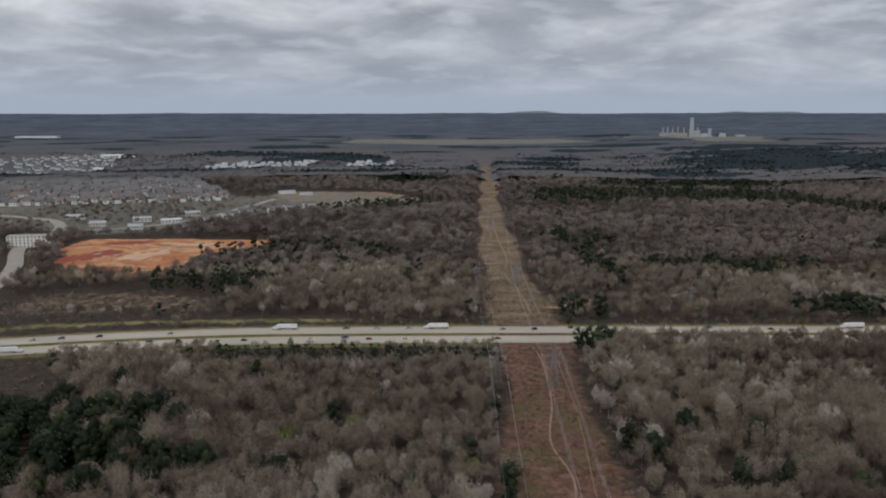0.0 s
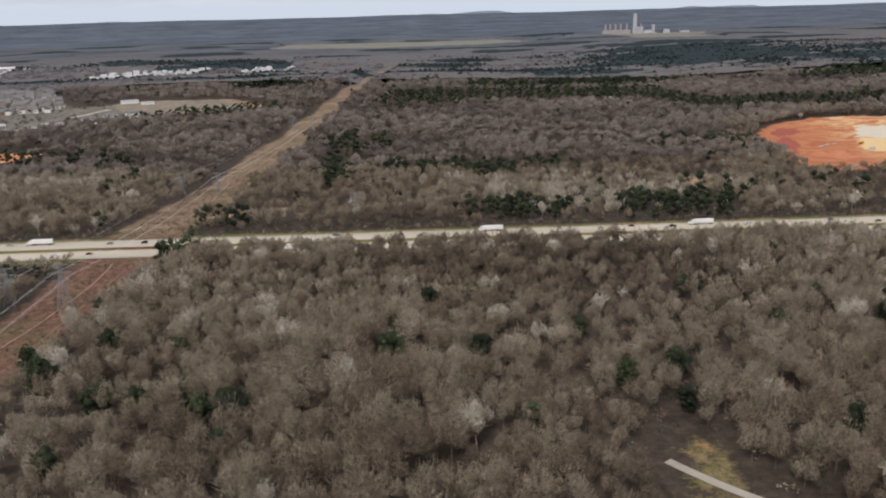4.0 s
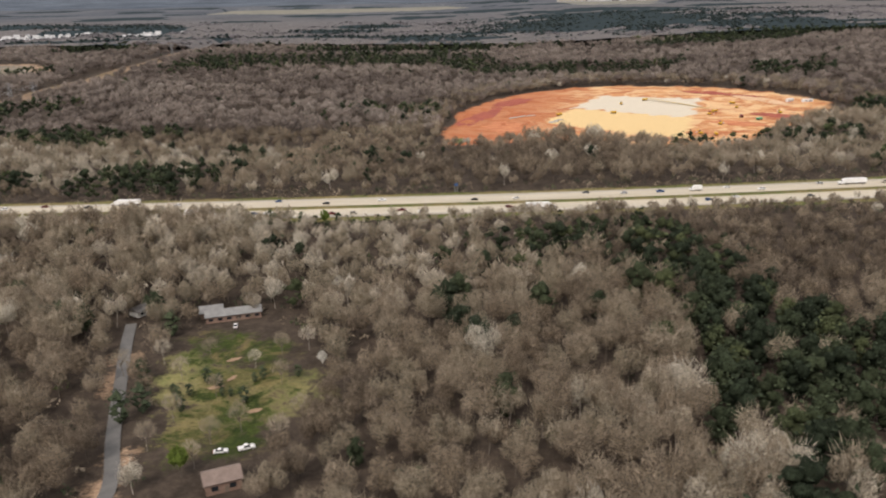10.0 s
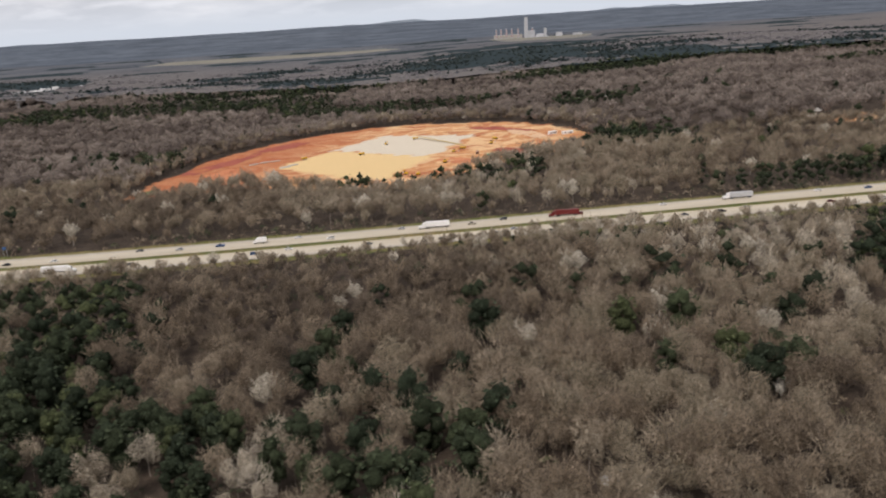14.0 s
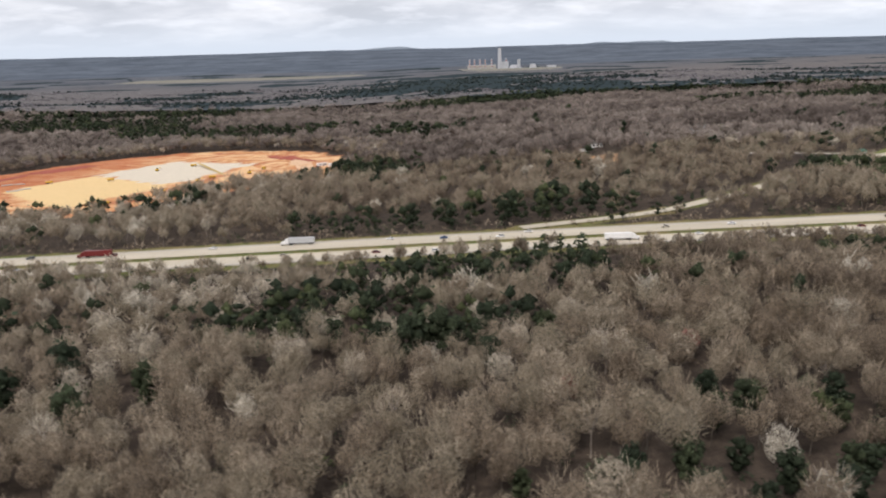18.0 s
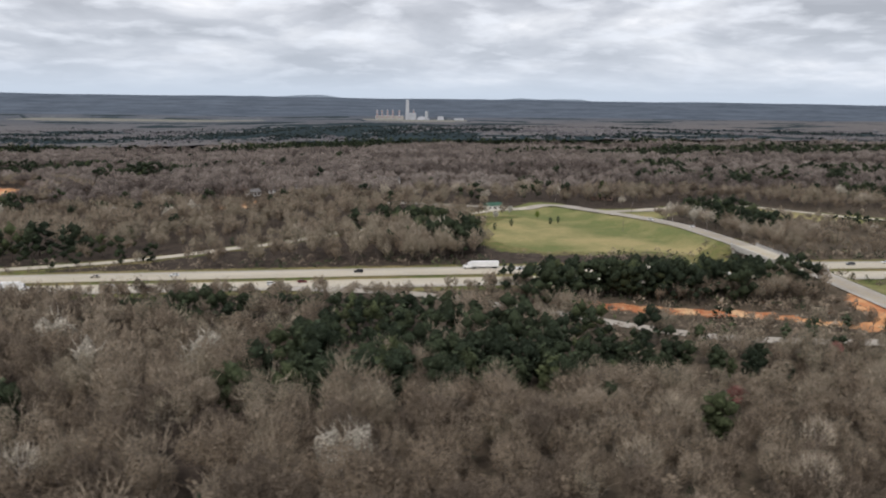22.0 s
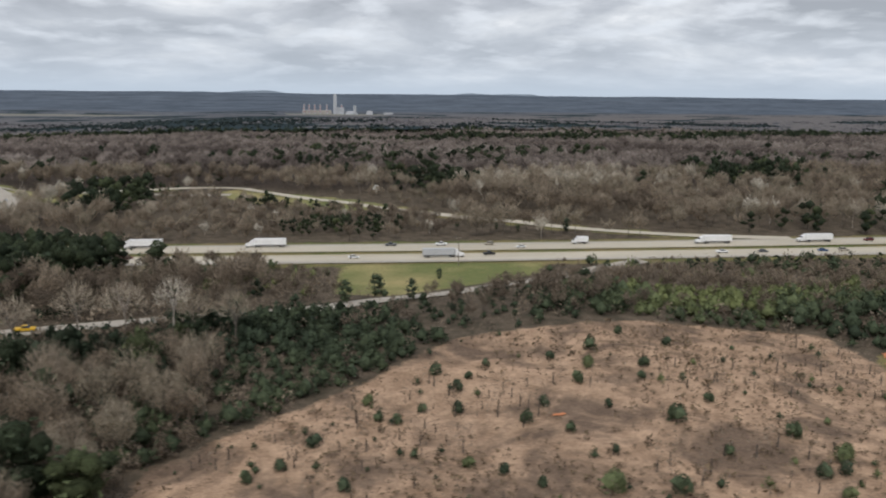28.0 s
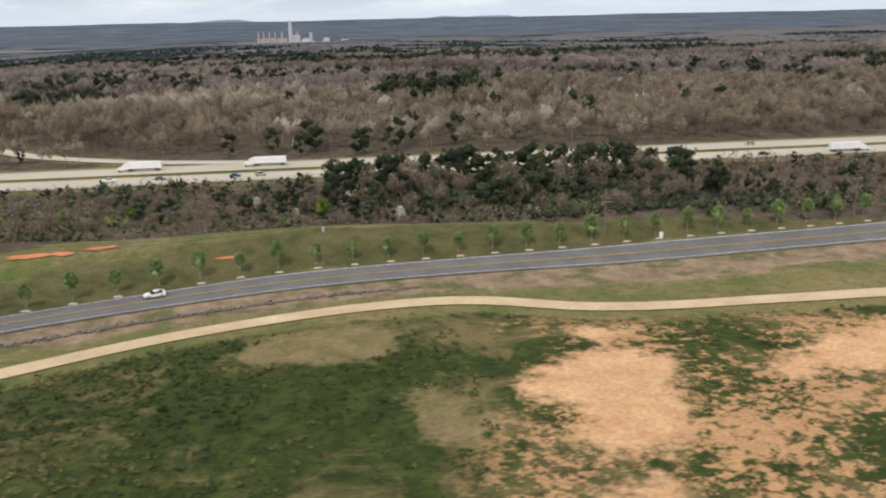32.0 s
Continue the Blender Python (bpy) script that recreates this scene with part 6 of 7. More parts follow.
for chain, arms in ((((33, 84, 14.5), (43.5, 258, 14.5), (52, 440, 12.5), (76, 706, 14)), (-0.24, -0.2, 0.2, 0.24)), (((17, 84, 12.5), (25.0, 262, 12.5), (31.5, 446, 12.0), (60, 700, 14)), (-0.2, 0.2))):
    for (x, y, h), (u, v, g) in zip(chain[:-1], chain[1:]):
        for s in arms:
            power_line((x + s * h, y, float(land(x, y)) + 0.74 * h), (u + s * g, v, float(land(u, v)) + 0.74 * g), 2.2)


for (x, y, h), (u, v, g) in zip((POLES[3], POLES[0], POLES[1], POLES[2]), (POLES[0], POLES[1], POLES[2], POLES[4])):
    for s, dz in ((-0.6, -0.2), (0.0, -0.7), (0.6, -0.2)):
        wire((x + s * 0.3, y + s, float(land(x, y)) + h + dz), (u + s * 0.3, v + s, float(land(u, v)) + g + dz), 0.5)


def sign(x, y, w, h, tall, colour, label, turn=0):
    ob = new("road_sign")
    ob.matrix_world = pose(x, y, float(land(x, y)), 0, 0, turn)
    for s in ((-0.35, 0.35) if w > 1 else (0.0,)):
        part("post", made(bar, (s * w, 0, -0.2), (s * w, 0, tall), 0.05, 6), M_STEEL, ob)
    part("panel", made(block, (0, -0.07, tall - h / 2), (w, 0.05, h)), PAINTS[colour], ob, f"{colour} sign panel")
    return tagged(ob, label, "sign")


sign(959.5, 236, 1.3, 0.9, 1.7, "blue", "blue road sign on posts beside the junction")
sign(391, 339, 1.4, 1.0, 3.4, "blue", "blue road sign beside the motorway")
sign(1246, 231, 0.5, 0.9, 1.1, "white", "small white marker post beside the airport road")
sign(940, 238, 0.6, 0.6, 1.5, "white", "small white road sign beside the junction")


# ---- trees and bushes that stand alone ----
def alone(name, shape, x, y, h, mats, tint, label, category, group="", wide=1.0, crown="crown"):
    """A plant with its trunk and its crown as parts."""
    v, f, m = shape
    ob = new(name)
    ob.location = (x, y, float(land(x, y)))
    for key, num, mat in (("trunk", 0, mats[0]), (crown, 1, mats[1])):
        sel = f[m == num]
        used, inv = np.unique(sel, return_inverse=True)
        pts = v[used] * (h * wide, h * wide, h)
        me = mesh_from(key, pts, inv.reshape(-1, 3), [mat], None, {"tint": np.full(len(used), tint)})
        o = new(key, me)
        o.parent = ob
    ob.rotation_euler = (0, 0, rng.random() * 6.28)
    return tagged(ob, label, category, group)


def stand_again(ob, x, y, size):
    m = pose(x, y, float(land(x, y)), 0, 0, rng.random() * 360) @ Matrix.Diagonal((size, size, size, 1))
    c = copy_thing(ob, m)
    c.matrix_basis = m
    return c


def leafy(n, width, spread=0.3, clumps=0):
    return bare_tree(4, n, width, spread, 0.35, 0.02, 0.10, clumps, 0.5)


# young street trees along the airport road
seg = np.concatenate([[0], np.cumsum(np.hypot(*np.diff(AIRPORT, axis=0).T))])
s0, saplings = along(AIRPORT, 1113.0), []
for q in range(46):
    s = s0 + q * 4.75
    p = np.array([np.interp(s, seg, AIRPORT[:, 0]), np.interp(s, seg, AIRPORT[:, 1])])
    d = np.array([np.interp(s + 1, seg, AIRPORT[:, 0]), np.interp(s + 1, seg, AIRPORT[:, 1])]) - p
    p = p + np.array([-d[1], d[0]]) * 4.3
    if q < 3:
        saplings.append(alone("young_street_tree", leafy(420, 0.030, 0.27, 3), p[0], p[1], 3.1, [M_BARK, M_LEAF], 0.9, "young round green street tree in a mulch ring", "tree", "street trees along the airport road", 1.0))
    else:
        stand_again(saplings[q % 3], p[0], p[1], rng.uniform(0.8, 1.1) * (0.55 if q < 6 else 0.7 if q < 10 else 1.15))
    slab = new("mulch_ring")
    slab.location = (p[0] + 0.2, p[1] - 0.9, float(land(p[0] + 0.2, p[1] - 0.9)))
    part("rim", made(block, (0, 0, 0.02), (1.1, 0.5, 0.10), (0.8, 0.8)), M_CONCRETE, slab)
    part("mulch", made(block, (0, 0, 0.085), (0.8, 0.3, 0.05), (0.8, 0.8)), M_TRACK, slab)
    tagged(slab, "pale stone slab with mulch beside a street tree", "slab", "slabs by the street trees")

# evergreen bushes scattered over the old field
FIELD_BUSHES = [(1097, 227, 1.5), (1090, 217.5, 1.5), (1085.5, 226, 2.2), (1080, 213.5, 1.6), (1083, 219, 1.8), (1079, 223, 1.3), (1074, 207, 1.4), (1087, 200, 2.3), (1098, 195.5, 1.8), (1100, 190, 2.2), (1098.5, 187.5, 1.5), (1096, 187, 1.7), (1093, 205, 1.3), (1055, 206, 1.2), (1063, 193, 1.3), (1048, 200, 1.6), (1045, 195, 1.4), (1071, 203, 1.6), (1060, 208, 1.2), (1054, 211, 1.5), (1064, 207, 1.6), (1070, 222, 1.2), (1075, 199.5, 1.3), (1042, 193, 1.3), (1075, 186, 2.4), (1065, 214, 1.6), (1067, 218, 1.1), (1063, 220, 1.8), (1057, 205, 1.3), (1096, 183, 1.4), (1066, 191, 1.2), (1088, 213, 1.1), (1081, 185, 2.0), (1106, 225, 0.8), (1117, 207, 1.0), (1081, 205, 1.1), (1051, 190, 1.5), (1058, 196, 1.0), (1089, 192, 1.2), (1104, 199, 0.9), (1078, 194, 1.0), (1069, 188, 1.1), (1092, 233, 1.4), (1110, 214, 0.8)]
bushes = []
for q, (x, y, h) in enumerate(FIELD_BUSHES):
    if q < 5:
        bushes.append(alone("evergreen_bush", bush(240, 0.036, 1.0, 2), x, y, h * 1.2, [M_BARK, M_PINE], 0.15 + 0.15 * q, "rounded dark evergreen bush in the dry field", "bush", "bushes in the old field", 1.0, "foliage"))
        bushes[-1]["size"] = h
    else:
        b = bushes[q % 5]
        stand_again(b, x, y, h / b["size"])
for b in bushes:
    del b["size"]

# flowering and leafing trees by the motorway and the house
for x, y, h, m, tint, name, label in (
    (1211, 252, 3.4, M_BLOOM, 0.8, "blossoming_tree", "white blossoming pear tree at the wood's edge"), (1186, 276, 2.9, M_BLOOM, 0.4, "blossoming_tree", "white blossoming pear tree among dark scrub"), (1203, 274, 3.0, M_BLOOM, 0.5, "blossoming_tree", "white blossoming pear tree among dark scrub"),
    (1194, 262, 2.6, M_BLOOM, 0.3, "blossoming_tree", "pale blossoming tree among dark scrub"), (1199, 254, 5.0, M_BUD, 0.15, "leafing_tree", "fresh green leafing tree at the wood's edge"), (1166, 266, 3.4, M_BUD, 0.1, "leafing_tree", "fresh green leafing tree among scrub"),
    (1066, 434, 5.0, M_BLOOM, 0.9, "blossoming_tree", "white blossoming tree beside the slip road"), (354, 207, 4.5, M_BLOOM, 0.7, "blossoming_tree", "white blossoming tree on the house lawn"), (588.5, 190, 5.0, M_BLOOM, 0.6, "blossoming_tree", "white blossoming tree in the bare woods"),
    (884, 420, 4.5, M_BLOOM, 0.3, "blossoming_tree", "pale blossoming tree beside the meadow"), (893, 436, 4.5, M_BLOOM, 0.3, "blossoming_tree", "pale blossoming tree beside the cross road"), (902, 424, 4.0, M_BUD, 0.6, "leafing_tree", "yellow-green leafing tree at the meadow's edge"),
    (333.5, 167.5, 7.0, M_BUD, 0.3, "leafing_tree", "fresh green leafing tree on the house lawn"), (12, 190, 7.0, M_BUD, 0.7, "leafing_tree", "yellow-green leafing tree beside the corridor"), (-20, 218, 7.5, M_BUD, 0.8, "leafing_tree", "yellow-green leafing tree in the bare woods"), (-38, 210, 7.0, M_BUD, 0.9, "leafing_tree", "yellow-green leafing tree in the bare woods"),
    (726, 222, 6.5, M_REDBUD, 0.6, "budding_tree", "red budding maple in the bare woods"), (914, 236, 5.0, M_REDBUD, 0.5, "budding_tree", "red budding maple in the bare woods"), (884, 214, 6.5, M_REDBUD, 0.3, "budding_tree", "dull red budding maple in the bare woods"), (700, 205, 6.5, M_REDBUD, 0.7, "budding_tree", "red budding maple in the bare woods"),
    (346, 300, 6.0, M_BUD, 0.2, "leafing_tree", "fresh green leafing tree beside the motorway"), (840, 560, 6.0, M_BUD, 0.8, "leafing_tree", "yellow-green leafing tree by far houses"), (812, 590, 6.0, M_BUD, 0.9, "leafing_tree", "yellow-green leafing tree by far houses"), (870, 575, 6.0, M_BUD, 0.8, "leafing_tree", "yellow-green leafing tree by far houses"),
):
    alone(name, leafy(320, 0.020, 0.27, 3), x, y, h, [M_BARK, m], tint, label, "tree", "", 1.0)

# dark pines and cedars that can be told apart
PINES = [(1118, 351, 4.6), (1087, 362, 3.0), (1072.5, 291, 2.6), (1098, 356, 2.4), (1104, 353, 2.2), (1080, 366, 2.6), (964.5, 308, 2.6), (936.5, 253, 4.8), (941, 243, 4.6), (930, 258, 4.2), (920, 254, 5.0), (913, 252, 4.0), (945, 240, 2.6), (724.5, 306, 5.5), (714, 307, 5.5), (719, 309, 5.0), (708, 306, 5.0), (700, 304, 5.0), (866, 384, 4.5), (871, 392, 4.0), (880, 400, 3.0), (888, 408, 3.0), (905, 414, 3.0), (909, 417, 2.8), (780, 372, 2.6), (786, 378, 2.8), (792, 371, 2.4), (866, 335.5, 2.4), (871, 336, 2.0), (885, 336, 1.8), (61, 305, 8.5), (65, 302, 10.0), (70, 304, 10.5), (75, 303, 9.0), (80, 306, 8.0), (68, 298, 9.0), (63, 338, 5.0), (316, 203, 6.0), (330, 202, 4.0), (333, 200, 3.6), (316, 226, 7.0), (98, 189, 8.0), (389, 208, 9.0), (339.5, 193, 4.2), (327.5, 190, 4.0), (145, 199, 7.5), (176, 173, 8.0), (289, 230, 8.5), (293, 228, 7.5), (320, 190, 7.0), (317, 186, 7.5), (328, 301, 6.5), (349, 203, 3.2), (325.5, 195, 3.4), (327.5, 196.5, 3.2), (324, 197.5, 2.8), (334.3, 196, 2.4), (336.1, 195.8, 2.2), (341.5, 203, 3.4), (340, 201.5, 2.6), (285, 246, 6.0), (287.5, 246.5, 5.6), (1160.5, 285, 5.0), (1166, 272, 4.5), (1216, 258, 5.4), (1222, 256, 5.0), (1206, 256, 4.4), (1228, 262, 6.0), (1241, 262, 6.5), (1236, 266, 6.0), (1186, 285, 4.5), (1150, 286, 4.0), (1130, 292, 4.0), (1136, 290, 3.6), (1118, 294, 3.4), (1112, 296, 3.2), (1058, 270, 4.8), (1052, 262, 4.6), (1044, 250, 4.6), (1064, 264, 4.2), (1040, 240, 4.2), (982, 222, 4.4), (988, 226, 4.4), (994, 222, 4.2), (1000, 226, 4.4), (985.5, 198, 3.6), (-95, 303, 5.0), (-88, 304, 4.2), (-80, 303, 4.6), (-52, 305, 4.4), (-118, 302, 4.0), (232, 302, 4.0), (306, 303, 5.0), (322, 300, 5.4), (330, 299, 5.6), (338, 302, 5.0), (350, 300, 5.0)]
pines = []
for q, (x, y, h) in enumerate(PINES):
    if q < 6:
        pines.append(alone("pine_tree", pine_tree(10, 110, 0.020, 0.29, 0.04, 0.014), x, y, h, [M_BARK, M_PINE], 0.1 + 0.08 * q, "dark green pine standing at the wood's edge", "tree", "pines beside the roads", 1.0))
        pines[-1]["size"] = h
    else:
        stand_again(pines[q % 6], x, y, h / pines[q % 6]["size"])
for p in pines:
    del p["size"]
# pale bare trees that stand out
BARE = [(333, 196, 5.5), (346, 200, 6.0), (327, 186, 6.5), (349, 178, 7.0), (339, 208, 5.0), (328, 214, 5.5), (344, 214, 6.0), (325, 176, 6.5), (335, 170, 6.0), (350, 216, 6.5), (341, 182, 7.0), (336, 178, 6.0), (352, 186, 6.0), (324, 204, 6.5), (318, 212, 6.5), (311, 206, 7.0), (580, 249, 9.5), (1013, 241, 9.5), (1020, 240, 10.0), (1026, 243, 9.0), (1030, 238, 8.0), (1036, 236, 8.5), (1006, 236, 9.0), (486, 170, 8.0), (500, 176, 8.5), (470, 168, 8.5), (520, 166, 8.0), (548, 186, 8.0), (571, 182, 7.5), (962, 192, 5.0), (968, 186, 5.5), (975, 190, 6.0), (918, 205, 8.5), (926, 214, 8.0), (750, 214, 9.5), (728, 200, 9.0), (742, 205, 8.5), (700, 190, 9.5), (672, 200, 9.5), (890, 182, 8.5), (897, 190, 9.0), (905, 178, 8.5), (912, 188, 9.0), (886, 196, 8.5), (902, 202, 9.0), (921, 182, 8.5), (893, 210, 8.5), (908, 214, 9.0), (880, 186, 9.0), (916, 196, 8.5), (924, 192, 8.0), (870, 205, 9.0), (860, 192, 9.0), (770, 205, 9.0), (786, 198, 9.0), (800, 210, 9.5), (815, 200, 9.0), (640, 190, 9.0), (655, 182, 9.0), (620, 198, 9.0)]
bares = []
for q, (x, y, h) in enumerate(BARE):
    if q < 5:
        bares.append(alone("bare_tree", bare_tree(9, 300, 0.0042, 0.34, 0.4, 0.015, 0.14), x, y, h, [M_BARK, M_TWIG], 0.72 + 0.06 * q, "pale bare deciduous tree with a wide fan of twigs", "tree", "bare trees standing out", 1.0))
        bares[-1]["size"] = h
    else:
        stand_again(bares[q % 5], x, y, h / bares[q % 5]["size"])
for p in bares:
    del p["size"]
# fresh green hedge bushes along the bridge road's verge
hedge = []
for q in range(26):
    x, y = 955.9 + 0.6 * math.sin(q * 2.1), 168 + q * 2.45 + 0.5 * math.sin(q * 3.7)
    if q < 3:
        hedge.append(alone("verge_bush", bush(170, 0.045, 1.0, 2), x, y, 2.0, [M_BARK, M_LEAF], 0.35 + 0.2 * q, "fresh green bush on the verge of the bridge road", "bush", "bushes along the bridge road", 1.0, "foliage"))
    else:
        stand_again(hedge[q % 3], x, y, rng.uniform(0.55, 1.15))


# ---- buildings ----
M_ROOF_GREY = plain("grey_shingle_roof", (0.13, 0.125, 0.12), (0.22, 0.21, 0.20), 0.6)
M_ROOF_METAL = plain("pale_metal_roof", (0.40, 0.42, 0.42), (0.52, 0.54, 0.54), 0.4, 0.45, 0.3)
M_ROOF_DULL = plain("dull_grey_metal_roof", (0.17, 0.17, 0.17), (0.26, 0.26, 0.25), 0.5, 0.6)
M_ROOF_BROWN = plain("brown_shingle_roof", (0.17, 0.13, 0.11), (0.25, 0.19, 0.165), 0.6)
M_ROOF_PALE = plain("pale_roof", (0.38, 0.38, 0.38), (0.55, 0.55, 0.55), 0.05)
M_SIDING = plain("pale_siding", (0.60, 0.59, 0.56), (0.76, 0.75, 0.72), 0.5, vary=0.2)
M_BRICK = plain("brown_brick", (0.19, 0.12, 0.09), (0.28, 0.19, 0.15), 0.8)
M_STUCCO = plain("cream_stucco", (0.74, 0.72, 0.66), (0.82, 0.80, 0.74), 0.4)


def gable(bm, lx, ly, z, rise, over=0.3):
    a = [bm.verts.new(p) for p in ((-lx / 2 - over, -ly / 2 - over, z), (lx / 2 + over, -ly / 2 - over, z), (lx / 2 + over, ly / 2 + over, z), (-lx / 2 - over, ly / 2 + over, z), (-lx / 2 - over, 0, z + rise), (lx / 2 + over, 0, z + rise))]
    b = [bm.verts.new(v.co + Vector((0, 0, 0.15))) for v in a]
    for f in ((0, 1, 5, 4), (2, 3, 4, 5), (1, 2, 5), (3, 0, 4)):
        bm.faces.new([b[i] for i in f])
    for i, j in ((0, 1), (1, 2), (2, 3), (3, 0)):
        bm.faces.new((a[i], a[j], b[j], b[i]))
    bm.faces.new((a[3], a[2], a[1], a[0]))


def house(name, x, y, lx, ly, h, rise, turn, wall, roof, label, windows=3, floors=1, flat_top=False, group=""):
    ob = new(name)
    ob.matrix_world = pose(x, y, float(land(x, y)), 0, 0, turn)
    part("wall", made(block, (0, 0, h / 2 - 0.3), (lx, ly, h + 0.6)), wall, ob)
    if flat_top:
        part("roof", made(block, (0, 0, h + 0.14), (lx + 0.3, ly + 0.3, 0.28)), roof, ob)
    else:
        part("roof", made(gable, lx, ly, h, rise), roof, ob)
    for fl in range(floors):
        z = (fl + 0.55) * h / floors
        for q in range(windows):
            wx = (q + 0.5) / windows * lx - lx / 2
            part("window", made(block, (wx, -ly / 2 - 0.02, z), (min(1.1, lx / windows * 0.5), 0.06, h / floors * 0.42)), M_GLASS, ob)
    if windows:
        part("door", made(block, (lx * 0.08, -ly / 2 - 0.03, min(0.6, h * 0.3)), (0.55, 0.06, 1.15)), M_POLE, ob)
    return tagged(ob, label, "house" if floors < 3 else "building", group)


house("ranch_house", 328.5, 236.5, 13.5, 4.0, 1.6, 1.1, 14, M_BRICK, M_ROOF_DULL, "long low house with a pale metal roof in the woods", 6)
house("ranch_house", 322.5, 238.5, 5.5, 4.4, 1.6, 1.2, 14, M_BRICK, M_ROOF_DULL, "wing of a low house with a pale metal roof", 2)
house("small_house", 304, 241, 5.0, 3.4, 1.5, 1.0, 60, M_SIDING, M_ROOF_GREY, "small house with a brown roof among bare trees", 2)
house("small_house", 341.0, 165.0, 6.0, 4.2, 2.0, 1.3, 20, M_BRICK, M_ROOF_BROWN, "small house with a pinkish brown roof beside the lawn", 2)
house("garden_shed", 330, 249, 1.3, 1.2, 1.1, 0.4, 10, M_TRAILER, M_ROOF_METAL, "small white garden shed", 1)
house("garden_shed", 553, 172, 1.3, 0.9, 0.9, 0.3, 30, M_TRAILER, M_ROOF_METAL, "small white shed in a woodland glade", 1)
house("garden_shed", 500, 166, 1.5, 1.0, 0.9, 0.3, 70, M_SIDING, M_ROOF_METAL, "small pale shed in a woodland glade", 1)
house("long_low_house", 950, 489, 10.0, 4.0, 1.9, 1.2, -5, M_BRICK, M_ROOF_GREY, "low brick house beside the cross road", 4)
house("green_roofed_house", 889, 455, 7.5, 4.0, 1.8, 1.2, 20, M_SIDING, M_DULLGREEN, "low house with a green roof beside the road", 3)
for x, y, t in ((786, 545, 10), (800, 560, -15), (838, 596, 5), (852, 580, 20), (868, 600, 0), (776, 530, 40), (548, 936, 5), (556, 940, 20), (690, 760, 0), (712, 764, 30), (905, 610, 12)):
    house("far_house", x, y, 6.5, 4.2, 2.2, 1.5, t, M_SIDING, M_ROOF_GREY, "small pale house among far trees", 3, 1, False, "houses among the far trees")
house("hotel", -296, 606, 30, 9, 8.5, 0, 8, M_STUCCO, M_CONCRETE, "cream four-storey hotel with rows of dark windows", 11, 4, True)
for x, y, w, t in ((-262, 752, 16, 18), (-250, 700, 12, 10), (-290, 720, 14, 4), (-226, 790, 14, 24), (-330, 770, 18, 2)):
    house("low_office", x, y, w, 7, 3.4, 1.4, t, M_SIDING, M_ROOF_PALE, "low pale building with a shallow roof beside the town road", 5, 1, False, "low buildings by the town road")
house("low_office", -232, 742, 18, 9, 3.2, 0, 20, M_SIDING, M_TRAILER, "low pale office building with a flat roof", 6, 1, True)
for q, (x, y, t) in enumerate(((-198, 742, 20), (-186, 772, 25), (-176, 800, 25), (-150, 812, 30), (-138, 836, 30), (-120, 850, 30))):
    house("apartment_block", x, y, 13, 7, 5.2, 1.8, t, M_STUCCO if q % 2 else M_SIDING, M_ROOF_GREY, "three-storey apartment block beside the road", 6, 3, False, "apartment blocks")
house("warehouse", -166, 986, 19, 12, 3.0, 0.9, 24, M_TRAILER, M_ROOF_METAL, "long white warehouse under construction", 0)
house("warehouse", -140, 968, 14, 8, 2.2, 0.7, 24, M_TRAILER, M_ROOF_METAL, "white warehouse on a bare building plot", 0)
house("far_warehouse", -1430, 3060, 150, 40, 14, 0, 2, M_TRAILER, M_TRAILER, "long white warehouse far off in the woods", 0, 1, True)
r = random.Random(9)
plots = []
for row in range(20):
    for col in range(36):
        x = -640 + col * 11.6 + (row % 2) * 5 + r.uniform(-2, 2)
        y = 868 + row * 16.0 + (col * 0.35) ** 1.6 + r.uniform(-3, 3)
        if float(inside(x, y, TOWN)) < 8 or x > -205 or x < -0.64 * y + 10 or r.random() < 0.1:
            continue
        plots.append((x, y, r.choice((0, 90)) + 15 * math.sin(row * 0.9 + col * 0.25), r.uniform(0.9, 1.25)))
plots.sort(key=lambda p: p[1])
first = []
for q, (x, y, t, g) in enumerate(plots[:270]):
    if q < 4:
        first.append(house("estate_house", x, y, 9.5, 6.4, 3.8, 2.6, t, (M_SIDING, M_STUCCO, M_SIDING, M_BRICK)[q], (M_ROOF_GREY, M_ROOF_GREY, M_ROOF_BROWN, M_ROOF_GREY)[q], "pale house with a grey roof on the estate" if q < 2 else "house with a brown roof on the estate" if q == 2 else "brick house with a grey roof on the estate", 2, 1, False, "houses on the estate"))
    else:
        copy_thing(first[r.choice((0, 0, 1, 1, 2, 3))], pose(x, y, float(land(x, y)), 0, 0, t))


def rooftops(name, plots, wall, roof, label):
    """Many small houses far off, as one."""
    bm = bmesh.new()
    for x, y, t, g in plots:
        m = pose(x, y, float(land(x, y)), 0, 0, t) @ Matrix.Scale(g, 4)
        n = len(bm.verts)
        block(bm, (0, 0, 1.6), (9.5, 6.4, 4.4))
        nf = len(bm.faces)
        gable(bm, 9.5, 6.4, 3.8, 2.6)
        bm.verts.ensure_lookup_table()
        bm.faces.ensure_lookup_table()
        for v in bm.verts[n:]:
            v.co = m @ v.co
        for f in bm.faces[nf:]:
            f.material_index = 1
    ob = part(name, bm, wall, None)
    ob.data.materials.append(roof)
    return tagged(ob, label, "houses", kind="stuff")


